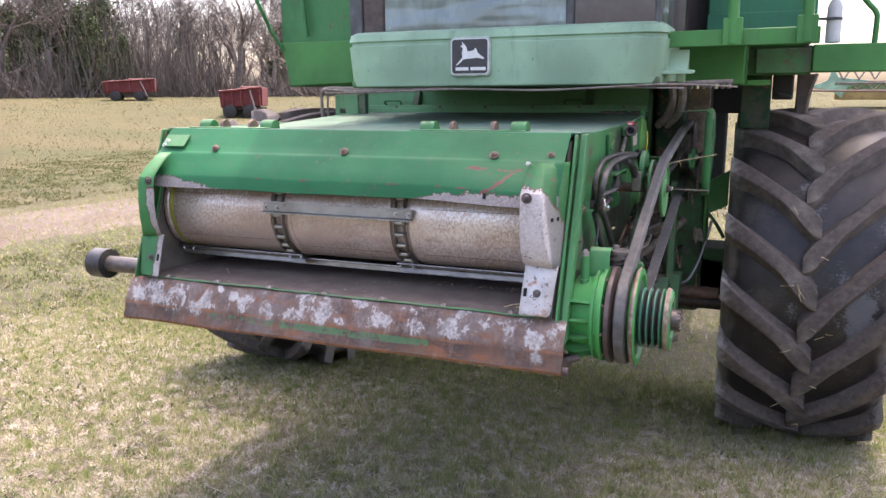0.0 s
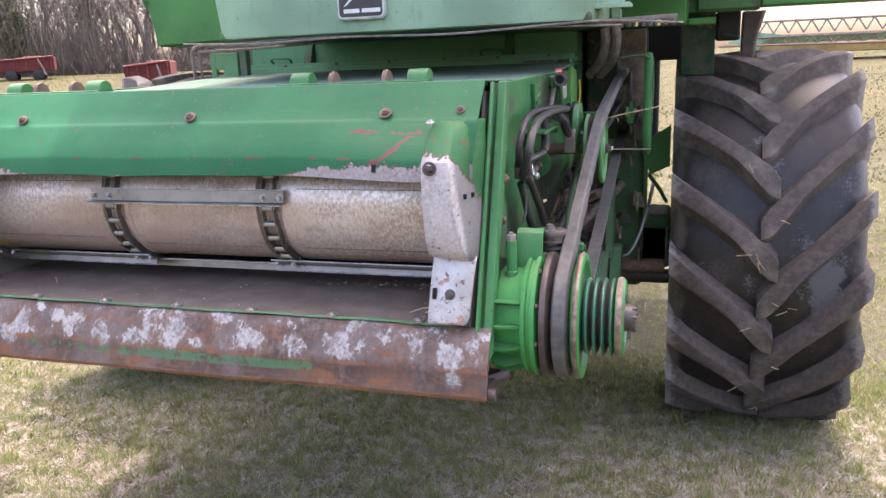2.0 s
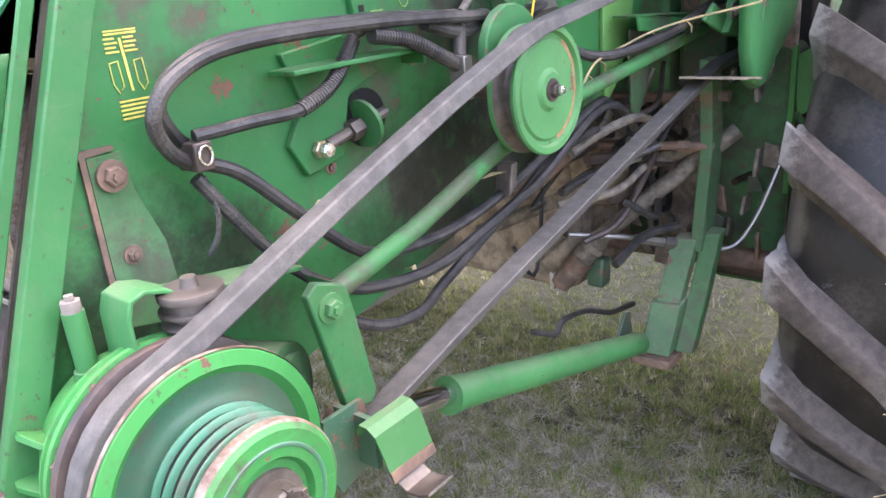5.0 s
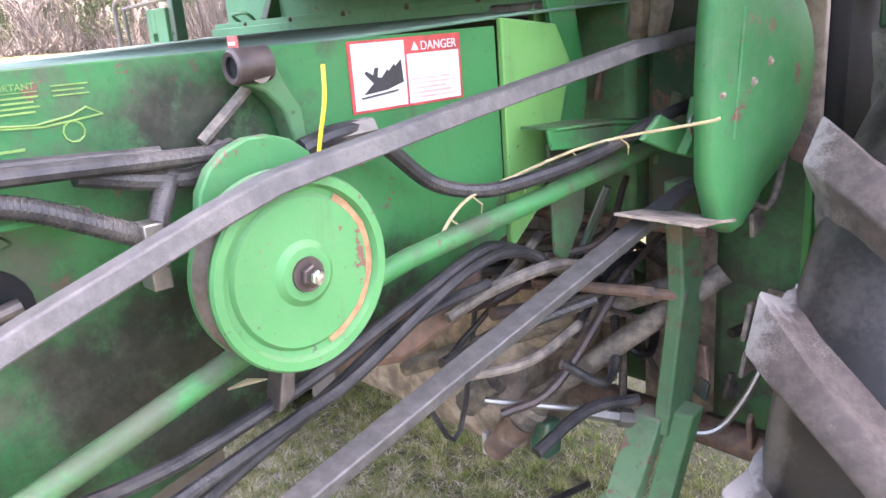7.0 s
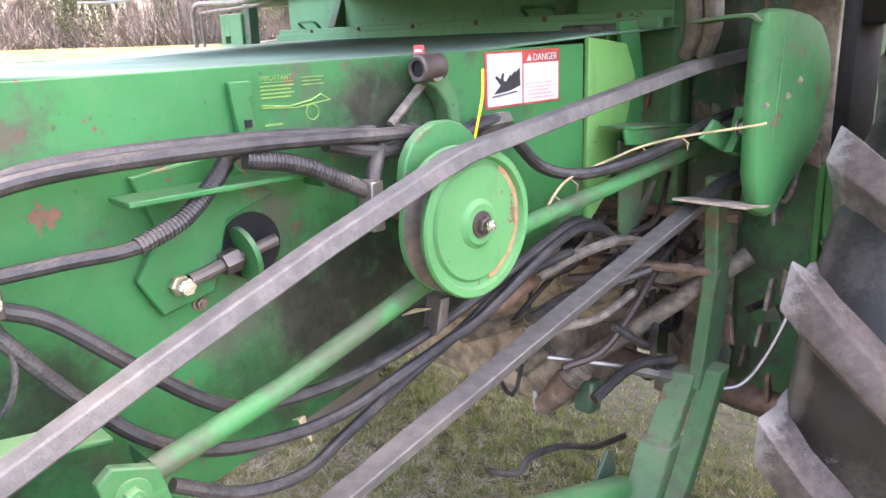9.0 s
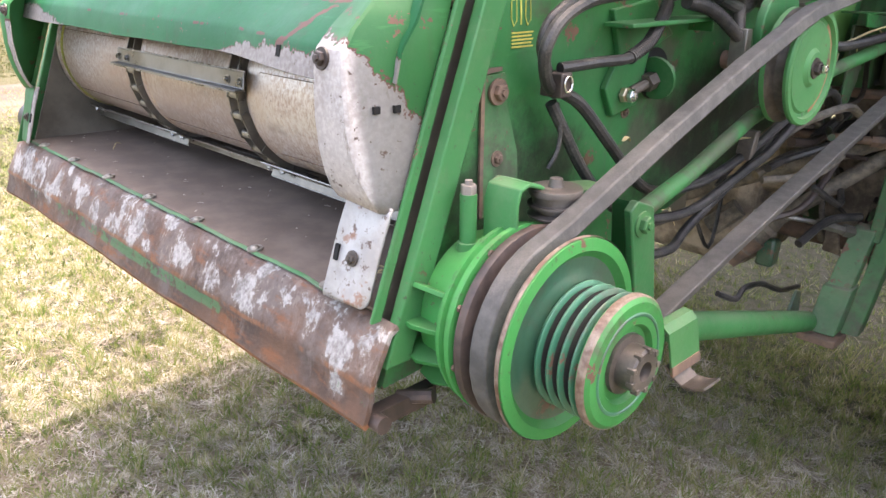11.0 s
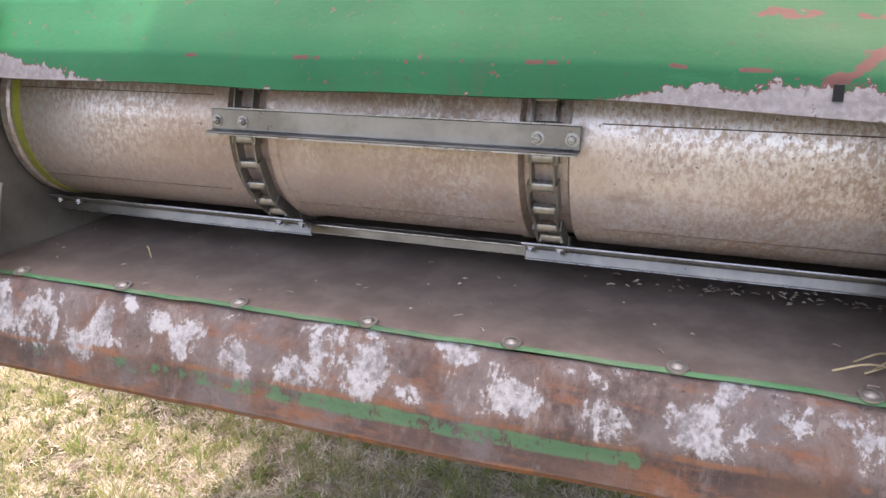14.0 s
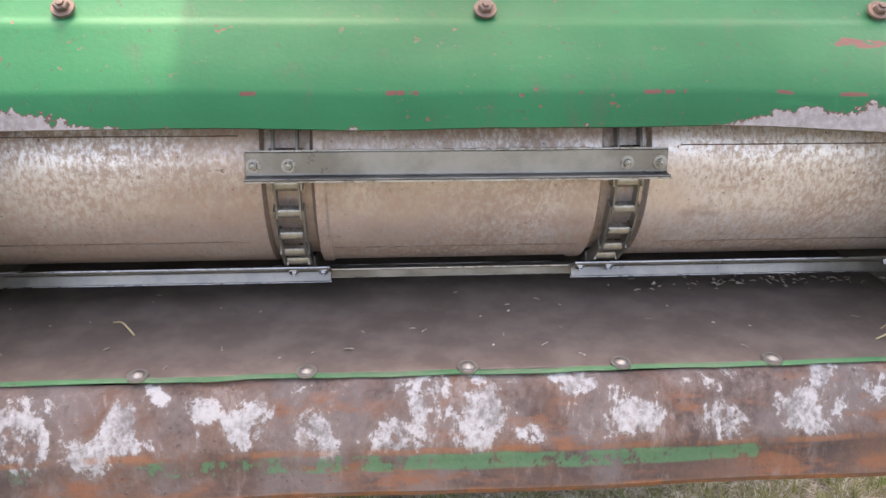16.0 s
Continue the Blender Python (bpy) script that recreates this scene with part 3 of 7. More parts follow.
class Form:
    """Collects vertices and faces of one mesh."""

    def __init__(self):
        self.v, self.f = [], []

    def add(self, verts, faces, m=None):
        n = len(self.v)
        self.v += [tuple(m @ Vector(p)) if m is not None else tuple(p) for p in verts]
        self.f += [tuple(n + i for i in f) for f in faces]
        return self

    def box(self, x0, x1, y0, y1, z0, z1, m=None):
        v = [(x, y, z) for x in (x0, x1) for y in (y0, y1) for z in (z0, z1)]
        return self.add(v, [(0, 1, 3, 2), (4, 6, 7, 5), (0, 4, 5, 1), (2, 3, 7, 6), (0, 2, 6, 4), (1, 5, 7, 3)], m)

    def prism(self, poly, x0, x1, m=None):
        """A polygon in y, z drawn out along x."""
        n = len(poly)
        v = [(x0, y, z) for y, z in poly] + [(x1, y, z) for y, z in poly]
        f = [tuple(range(n - 1, -1, -1)), tuple(range(n, 2 * n))] + [(i, (i + 1) % n, n + (i + 1) % n, n + i) for i in range(n)]
        return self.add(v, f, m)

    def sheet(self, line, x0, x1, thick, nx=1, bend=None, m=None):
        """A bent sheet: a line of y, z drawn out along x, with thickness towards its left."""
        pts = [Vector((0, y, z)) for y, z in line]
        back = []
        for i, p in enumerate(pts):
            a, b = pts[max(i - 1, 0)], pts[min(i + 1, len(pts) - 1)]
            d = (b - a).normalized()
            back.append(p + Vector((0, -d.z, d.y)) * thick)
        n, v, f = len(pts), [], []
        ring = pts + back[::-1]
        for j in range(nx + 1):
            x = x0 + (x1 - x0) * j / nx
            for i, p in enumerate(ring):
                o = bend(x, p) if bend else Vector((0, 0, 0))
                v.append((x + o.x, p.y + o.y, p.z + o.z))
        m2 = 2 * n
        for j in range(nx):
            f += [(j * m2 + i, j * m2 + (i + 1) % m2, (j + 1) * m2 + (i + 1) % m2, (j + 1) * m2 + i) for i in range(m2)]
        f += [tuple(range(m2 - 1, -1, -1)), tuple(nx * m2 + i for i in range(m2))]
        return self.add(v, f, m)

    def tube(self, pts, r, sides=10, flat=1.0, m=None):
        """A round tube along points; r may be one radius or a list."""
        p = [Vector(q) for q in pts]
        rad = r if isinstance(r, (list, tuple)) else [r] * len(p)
        v, f, ref = [], [], None
        for i, q in enumerate(p):
            d = (p[min(i + 1, len(p) - 1)] - p[max(i - 1, 0)]).normalized()
            if ref is None:
                ref = Vector((0, 0, 1)) if abs(d.z) < 0.9 else Vector((1, 0, 0))
            s = d.cross(ref).normalized()
            ref = s.cross(d).normalized()
            v += [q + (s * math.cos(a) + ref * math.sin(a) * flat) * rad[i] for a in [2 * math.pi * j / sides for j in range(sides)]]
        for i in range(len(p) - 1):
            f += [(i * sides + j, i * sides + (j + 1) % sides, (i + 1) * sides + (j + 1) % sides, (i + 1) * sides + j) for j in range(sides)]
        f += [tuple(range(sides - 1, -1, -1)), tuple((len(p) - 1) * sides + j for j in range(sides))]
        return self.add(v, f, m)

    def turn(self, profile, centre=(0, 0, 0), sides=40, m=None):
        """A profile of (x, radius) turned round the x axis; closed where the radius is 0."""
        v, f = [], []
        cx, cy, cz = centre
        for x, r in profile:
            v += [(cx + x, cy + r * math.cos(a), cz + r * math.sin(a)) for a in [2 * math.pi * j / sides for j in range(sides)]]
        for i in range(len(profile) - 1):
            f += [(i * sides + j, i * sides + (j + 1) % sides, (i + 1) * sides + (j + 1) % sides, (i + 1) * sides + j) for j in range(sides)]
        return self.add(v, f, m)

    def mesh(self, name, angle=35):
        me = bpy.data.meshes.new(name)
        me.from_pydata(self.v, [], self.f)
        bm = bmesh.new()
        bm.from_mesh(me)
        bmesh.ops.recalc_face_normals(bm, faces=bm.faces)
        bm.to_mesh(me)
        bm.free()
        me.shade_smooth()
        me.set_sharp_from_angle(angle=radians(angle))
        return me


def part(name, form, material, parent=None, label="", bevel=0.0, angle=35):
    me = form.mesh(name, angle) if isinstance(form, Form) else form
    if not me.materials:
        me.materials.append(material)
    ob = new(name, me)
    ob.parent = parent
    if label:
        tagged(ob, label)
    if bevel:
        b = ob.modifiers.new("edge", "BEVEL")
        b.width, b.segments, b.limit_method, b.angle_limit = bevel, 2, "ANGLE", radians(40)
    return ob


def axis_pose(loc, axis, spin=0.0):
    """A pose whose x axis points along axis."""
    q = Vector((1, 0, 0)).rotation_difference(Vector(axis).normalized())
    return Matrix.Translation(loc) @ q.to_matrix().to_4x4() @ Matrix.Rotation(spin, 4, "X")


BOLTS = {}


def bolt(loc, axis, r, parent, material=None, name="bolt", washer=True, domed=False):
    material = material or RUSTY
    key = (round(r, 4), material.name, domed, washer)
    if key not in BOLTS:
        g = Form()
        if washer:
            g.turn([(-0.001, 0.0), (-0.001, r * 1.55), (r * 0.22, r * 1.5), (r * 0.24, 0.0)], sides=18)
        if domed:
            g.turn([(0, r), (r * 0.35, r * 0.92), (r * 0.6, r * 0.6), (r * 0.7, 0.0)], sides=14)
        else:
            g.turn([(r * 0.2, r), (r * 0.8, r), (r * 0.95, r * 0.85), (r * 0.95, r * 0.5), (r * 1.25, r * 0.48), (r * 1.3, 0.0)], sides=6)
        BOLTS[key] = g.mesh(name, 30)
    ob = part(name, BOLTS[key], material, parent)
    ob.matrix_basis = axis_pose(loc, axis, loc[0] * 7 + loc[2] * 5)
    return ob


def smoothstep(a, b, x):
    t = min(1.0, max(0.0, (x - a) / (b - a)))
    return t * t * (3 - 2 * t)


def gz(x, y):
    """The height of the ground: a dip under the machine, a rise towards the field's edge."""
    dip = -0.145 * 0.5 * ((y - 0.9) + math.sqrt((y - 0.9) ** 2 + 0.25)) * smoothstep(7.0, 3.5, y)
    dip *= smoothstep(-6.0, -2.5, x) * smoothstep(7.0, 3.0, x)
    r = math.hypot(x, y)
    rise = 1.75 * smoothstep(7.0, 52.0, r) - 0.35 * smoothstep(60, 160, r)
    fine = 0.012 * noise.noise(Vector((x * 1.3, y * 1.3, 0.0))) + 0.10 * noise.noise(Vector((x * 0.11, y * 0.11, 3.0))) * smoothstep(6, 18, r)
    return dip + rise + fine


# ---- ground ----
def build_ground():
    radii = [0.0] + [0.16 * i for i in range(1, 40)] + [6.4 * 1.16 ** i for i in range(1, 41)]
    sides = 120
    v, f = [(0, 0, gz(0, 0))], []
    for r in radii[1:]:
        for j in range(sides):
            a = 2 * math.pi * j / sides
            x, y = r * math.cos(a), r * math.sin(a)
            v.append((x, y, gz(x, y)))
    f += [(0, 1 + j, 1 + (j + 1) % sides) for j in range(sides)]
    for i in range(len(radii) - 2):
        o = 1 + i * sides
        f += [(o + j, o + sides + j, o + sides + (j + 1) % sides, o + (j + 1) % sides) for j in range(sides)]
    g = Form()
    g.v, g.f = v, f
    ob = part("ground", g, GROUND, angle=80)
    tagged(ob, "patchy dry and green grass over bare soil", "ground", kind="structure")


def build_road():
    v, f, n = [], [], 60
    for i in range(n + 1):
        y = -30 + 70 * i / n
        mid = -7.55 + 0.17 * (y - 5) - 0.004 * (y - 5) ** 2
        for j in range(7):
            s = (j / 6 - 0.5) * (2.35 + 0.3 * noise.noise(Vector((y * 0.7, j // 3, 1.0))))
            x = mid + s + 0.12 * noise.noise(Vector((y * 1.9, j, 5.0)))
            v.append((x, y, gz(x, y) + 0.012 - 0.012 * abs(j - 3) / 3))
    for i in range(n):
        f += [(i * 7 + j, i * 7 + j + 1, (i + 1) * 7 + j + 1, (i + 1) * 7 + j) for j in range(6)]
    g = Form()
    g.v, g.f = v, f
    tagged(part("road", g, DIRT, angle=80), "pale reddish dirt track with wheel ruts", "dirt road", kind="structure")


build_ground()
build_road()

# ---- combine harvester ----
combine = new("combine_harvester")
tagged(combine, "weathered green combine harvester with bare feeder house, no header", "combine harvester")


def front(z):
    """The y of the sloping front face of the feeder house."""
    return -0.07 + 0.38 * (z - 0.86)


def feeder_house():
    # side panels with the flange along the sloping front
    for s, mat in ((1, PAINT_SIDE), (-1, PAINT)):
        poly = [(front(0.88) + 0.05, 0.88), (0.30, 0.900), (0.55, 0.950), (0.75, 0.990), (1.00, 1.045), (1.20, 1.095), (1.55, 1.20), (1.545, 1.575), (0.235, 1.568)]
        g = Form().prism(poly, s * 0.846, s * 0.860)
        panel = part("side_panel", g, mat, combine, "green sheet-metal side with scuffs and grime", 0.002)
        for x0, x1, y0, y1, name in ((0.852, 0.8605, -0.012, 0.008, "edge_strip"), (0.864, 0.886, 0.020, 0.070, "flange")):
            zb = 1.0 if x0 < 0.86 else 0.93
            p = [(front(zb) + y0, zb), (front(zb) + y1, zb), (front(1.574) + y1, 1.574), (front(1.574) + y0, 1.574)]
            part(name, Form().prism(p, s * x0, s * x1), PAINT, combine, "folded front flange with rusty top corner" if name == "flange" else "", 0.003)
        part("inner_wall", Form().prism([(front(0.95) + 0.03, 0.95), (0.95, 0.95), (0.95, 1.55), (front(1.55) + 0.03, 1.55)], s * 0.825, s * 0.832), INSIDE, combine)
        if s == 1:
            rear = Form().prism([(1.552, 1.17), (1.64, 1.24), (1.71, 1.40), (1.74, 1.50), (1.70, 1.57), (1.552, 1.588)], 0.856, 0.870)
            part("rear_side_plate", rear, PAINT_LEAF, combine, "pale green overlapping plate", 0.003)
            part("rear_lug_plate", Form().prism([(1.72, 1.36), (1.83, 1.40), (1.86, 1.48), (1.80, 1.59), (1.70, 1.60)], 0.80, 0.815), PAINT_LEAF, combine, "", 0.003)
            # reinforcing strip and bolts on the side
            strip = Form().prism([(0.198, 1.12), (0.206, 1.12), (0.206, 1.355), (0.245, 1.358), (0.245, 1.364), (0.198, 1.364)], 0.861, 0.866)
            part("seam_strip", strip, RUSTY, combine, "rusted seam edge")
            part("corner_plate", Form().prism([(0.208, 1.12), (0.30, 1.10), (0.29, 1.22), (0.262, 1.30), (0.255, 1.354), (0.208, 1.354)], 0.860, 0.864), PAINT_DIRTY, combine, "grimy corner patch")
            bolt((0.868, 0.234, 1.326), (1, 0, 0), 0.014, combine)
            bolt((0.864, 0.239, 1.216), (1, 0, 0), 0.009, combine)
    # roof plate, bottom plate and dark rear
    top = Form().sheet([(0.225, 1.574), (0.6, 1.562), (1.0, 1.560), (1.6, 1.588), (1.96, 1.60)], -0.858, 0.858, 0.006)
    part("top_plate", top, worn_paint("dusty_top_paint", (0.085, 0.175, 0.125), 0.60, 0.40, 0.75, spec=0.1), combine, "dusty worn top plate", 0.002)
    part("bottom_plate", Form().sheet([(0.0, 0.875), (0.30, 0.905), (0.75, 0.995), (1.20, 1.10), (1.56, 1.205)], -0.85, 0.85, 0.008), PAINT_DIRTY, combine)
    part("throat_plate", Form().box(-0.825, 0.825, 0.94, 0.955, 0.95, 1.56), INSIDE, combine)
    # floor plate with its green edge and round-headed bolts
    part("floor_plate", Form().sheet([(0.004, 1.006), (0.10, 1.005), (0.30, 1.000), (0.95, 0.99)], -0.825, 0.825, -0.006), SHELF, combine, "dusty dark steel floor plate", 0.002)

    def ripple(x, p):
        return Vector((0, 0.007 * noise.noise(Vector((x * 4.3, 0, 7))) + 0.004 * noise.noise(Vector((x * 15, 0, 7))), 0.003 * noise.noise(Vector((x * 5, 2, 7)))))
    part("edge_strip", Form().sheet([(-0.006, 1.0035), (-0.003, 1.0062), (0.0012, 1.0072)], -0.80, 0.80, -0.002, 120, ripple), PAINT, combine, "green painted floor edge")
    for x in (-0.714, -0.478, -0.237, 0.0, 0.231, 0.465, 0.700):
        bolt((x, 0.006, 1.008), (0, -0.1, 1), 0.010, combine, SLAT, domed=True)
    # rusted lip

    def dent(x, p):
        w = 0.006 * noise.noise(Vector((x * 2.2, p.z * 4, 1))) + 0.003 * noise.noise(Vector((x * 9, p.z * 9, 4)))
        return Vector((0, w, 0.004 * noise.noise(Vector((x * 3.3, 5, 2)))))
    line = [(0.000, 1.000), (-0.018, 0.990), (-0.034, 0.960), (-0.052, 0.926), (-0.060, 0.910), (-0.060, 0.895), (-0.066, 0.874), (-0.074, 0.852), (-0.070, 0.842)]
    part("lip", Form().sheet(line, -0.884, 0.886, 0.010, 90, dent), LIP, combine, "rusted front lip with grey zinc and green patches", 0.0)
    part("lip_bracket", Form().box(0.862, 0.888, -0.05, 0.08, 0.835, 0.865).tube([(0.84, -0.045, 0.85), (0.905, -0.045, 0.85)], 0.015, 12).tube([(0.86, 0.02, 0.855), (0.915, 0.05, 0.868)], 0.012, 10), RUST_DARK, combine, "rusted latch pin below the lip")
    # hood

    def wave(x, p):
        k = smoothstep(1.49, 1.43, p.z)
        return Vector((0, 0.010 * k * noise.noise(Vector((x * 2.4, p.z * 3, 0))) - 0.046 * k * smoothstep(0.35, 0.74, x) + 0.010 * k * smoothstep(-0.3, -0.8, x) + 0.062 * k * smoothstep(0.735, 0.80, x), 0.004 * k * noise.noise(Vector((x * 4.0, 1, 3))) - 0.006 * smoothstep(0.35, 0.75, x) * k))
    line = [(0.232, 1.566), (0.222, 1.578), (0.205, 1.578), (0.150, 1.522), (0.127, 1.497), (0.1205, 1.4925), (0.1155, 1.490), (0.111, 1.486), (0.106, 1.4805), (0.076, 1.4465), (0.046, 1.4125), (0.041, 1.403), (0.034, 1.375), (0.030, 1.362), (0.034, 1.360)]
    hood = part("hood", Form().sheet(line, -0.815, 0.836, 0.004, 70, wave), PAINT_HOOD, combine, "glossy green hood, dented, scraped bare along its lower edge")
    for x in (-0.545, 0.026, 0.596):
        bolt((x, 0.128, 1.507), (0, -0.72, 0.69), 0.0105, hood)
    bolt((0.73, 0.072, 1.487), (0, -0.4, 0.9), 0.0065, hood, BRIGHT)
    bolt((0.788, 0.138, 1.512), (0, -0.72, 0.69), 0.008, hood, RUSTY)
    # lapped corner plate at the far end of the hood
    lap = part("corner_plate", Form().prism([(0.127, 1.507), (0.170, 1.550), (0.165, 1.555), (0.122, 1.512)], -0.806, -0.695), PAINT, hood, "bolted corner plate", 0.0015)
    bolt((-0.786, 0.140, 1.531), (0, -0.72, 0.69), 0.006, lap, BRIGHT)
    bolt((-0.794, 0.127, 1.516), (0, -0.72, 0.69), 0.006, lap, BRIGHT)
    low, high = (yy + wave(0.607, Vector((0, yy, zz))).y for yy, zz in ((0.0345, 1.377), (0.0385, 1.395)))
    part("slot", Form().prism([(low - 0.0012, 1.377), (low + 0.003, 1.377), (high + 0.003, 1.395), (high - 0.0012, 1.395)], 0.602, 0.613), HOLE, hood)
    # end shields
    for s, mat in ((1, PAINT_SHIELD), (-1, PAINT_LSHIELD)):
        sh = Form()
        rows = [(1.489, 0.735, 0.786, 0.094, 0.088), (1.47, 0.734, 0.790, 0.062, 0.056), (1.43, 0.733, 0.797, 0.012, 0.006), (1.402, 0.732, 0.802, -0.014, -0.016), (1.37, 0.732, 0.806, -0.021, -0.022), (1.30, 0.733, 0.812, -0.024, -0.022), (1.25, 0.734, 0.816, -0.020, -0.017), (1.215, 0.7345, 0.822, -0.012, -0.008), (1.190, 0.735, 0.829, -0.003, 0.002)]
        v, f = [], []
        for z, xa, xb, ya, yb in rows:
            v += [(s * xa, ya, z), (s * (xb - 0.004), yb - 0.002, z), (s * (xb + 0.001), yb + 0.003, z), (s * (0.851 if z < 1.45 else 0.846), front(z) - 0.010, z)]
        for i in range(len(rows) - 1):
            f += [(i * 4 + j, i * 4 + j + 1, i * 4 + 5 + j, i * 4 + 4 + j) for j in range(3)]
        n = len(v)
        v += [(s * 0.738, 0.008, 1.172), (s * 0.834, 0.013, 1.163), (s * 0.840, 0.018, 1.163), (s * 0.851, front(1.17) - 0.012, 1.168)]
        f += [((len(rows) - 1) * 4 + j, (len(rows) - 1) * 4 + j + 1, n + j + 1, n + j) for j in range(3)]
        sh.add(v, f)
        shield = part("end_shield", sh, mat, combine, "formed end shield worn to bare metal" if s == 1 else "green end shield with bare strip", angle=24)
        t = shield.modifiers.new("thick", "SOLIDIFY")
        t.thickness, t.offset = 0.004, -1
        bolt((s * 0.753, -0.020, 1.388), (0, -1, 0.15), 0.011, shield, RUST_DARK)
        v, f = [], []
        prof = [(1.172, 0.026, 0.0), (1.160, 0.021, 0.06), (1.120, 0.009, 0.38), (1.070, -0.004, 0.70), (1.032, -0.014, 0.90), (1.020, -0.018, 0.965), (1.014, -0.020, 1.0)]
        for z, y, u in prof:
            c = 0.012 if u == 1.0 else (0.004 if u > 0.95 else 0.0)
            v += [(s * x, y - 0.012 * u * (0.838 - x) / 0.1, z - 0.02 * u * (x - 0.735)) for x in (0.741 - 0.006 * u + c * 0.3, 0.775, 0.812, 0.848 - 0.013 * u - c)]
        f = [(r * 4 + k, r * 4 + k + 1, r * 4 + k + 5, r * 4 + k + 4) for r in range(len(prof) - 1) for k in range(3)]
        plate = part("ear_plate", Form().add(v, f), PALEBARE if s == 1 else PAINT_LSHIELD, combine, "pitted pale plate with bolt and slot", angle=40)
        t = plate.modifiers.new("thick", "SOLIDIFY")
        t.thickness, t.offset = 0.005, -1
        bolt((s * 0.787, -0.006, 1.083), (0, -1, 0.26), 0.0085, plate, COLLAR)
        part("slot", Form().prism([(-0.0130, 1.072), (-0.0090, 1.072), (-0.0020, 1.097), (-0.0060, 1.097)], s * 0.744, s * 0.754), HOLE, plate)
        if s == 1:
            for y0, x in ((0.014, 0.8325), (0.044, 0.8435)):
                part("square_hole", Form().box(x - 0.010, x - 0.0035, y0, y0 + 0.011, 1.312, 1.323), HOLE, shield)
    # hinge brackets on the roof
    for x0, x1 in ((-0.72, -0.38), (0.27, 0.66)):
        base = part("hinge_plate", Form().box(x0, x1, 0.25, 0.33, 1.572, 1.582).box(x0 - 0.03, x1 + 0.01, 0.226, 0.250, 1.577, 1.5835), PAINT, combine, "", 0.002)
        for i, u in enumerate((0.06, 0.30, 0.70, 0.94)):
            x = x0 + (x1 - x0) * u
            ear = [(0.26, 1.580)] + [(0.29 + 0.028 * math.cos(a), 1.586 + 0.026 * math.sin(a)) for a in [math.pi * (1 - k / 8) for k in range(9)]] + [(0.325, 1.580)]
            w = 0.028 if i in (0, 3) else 0.007
            part("hinge_ear", Form().prism(ear, x - w, x + w), PAINT if i in (0, 3) else RUSTY, base, "", 0.002)


feeder_house()


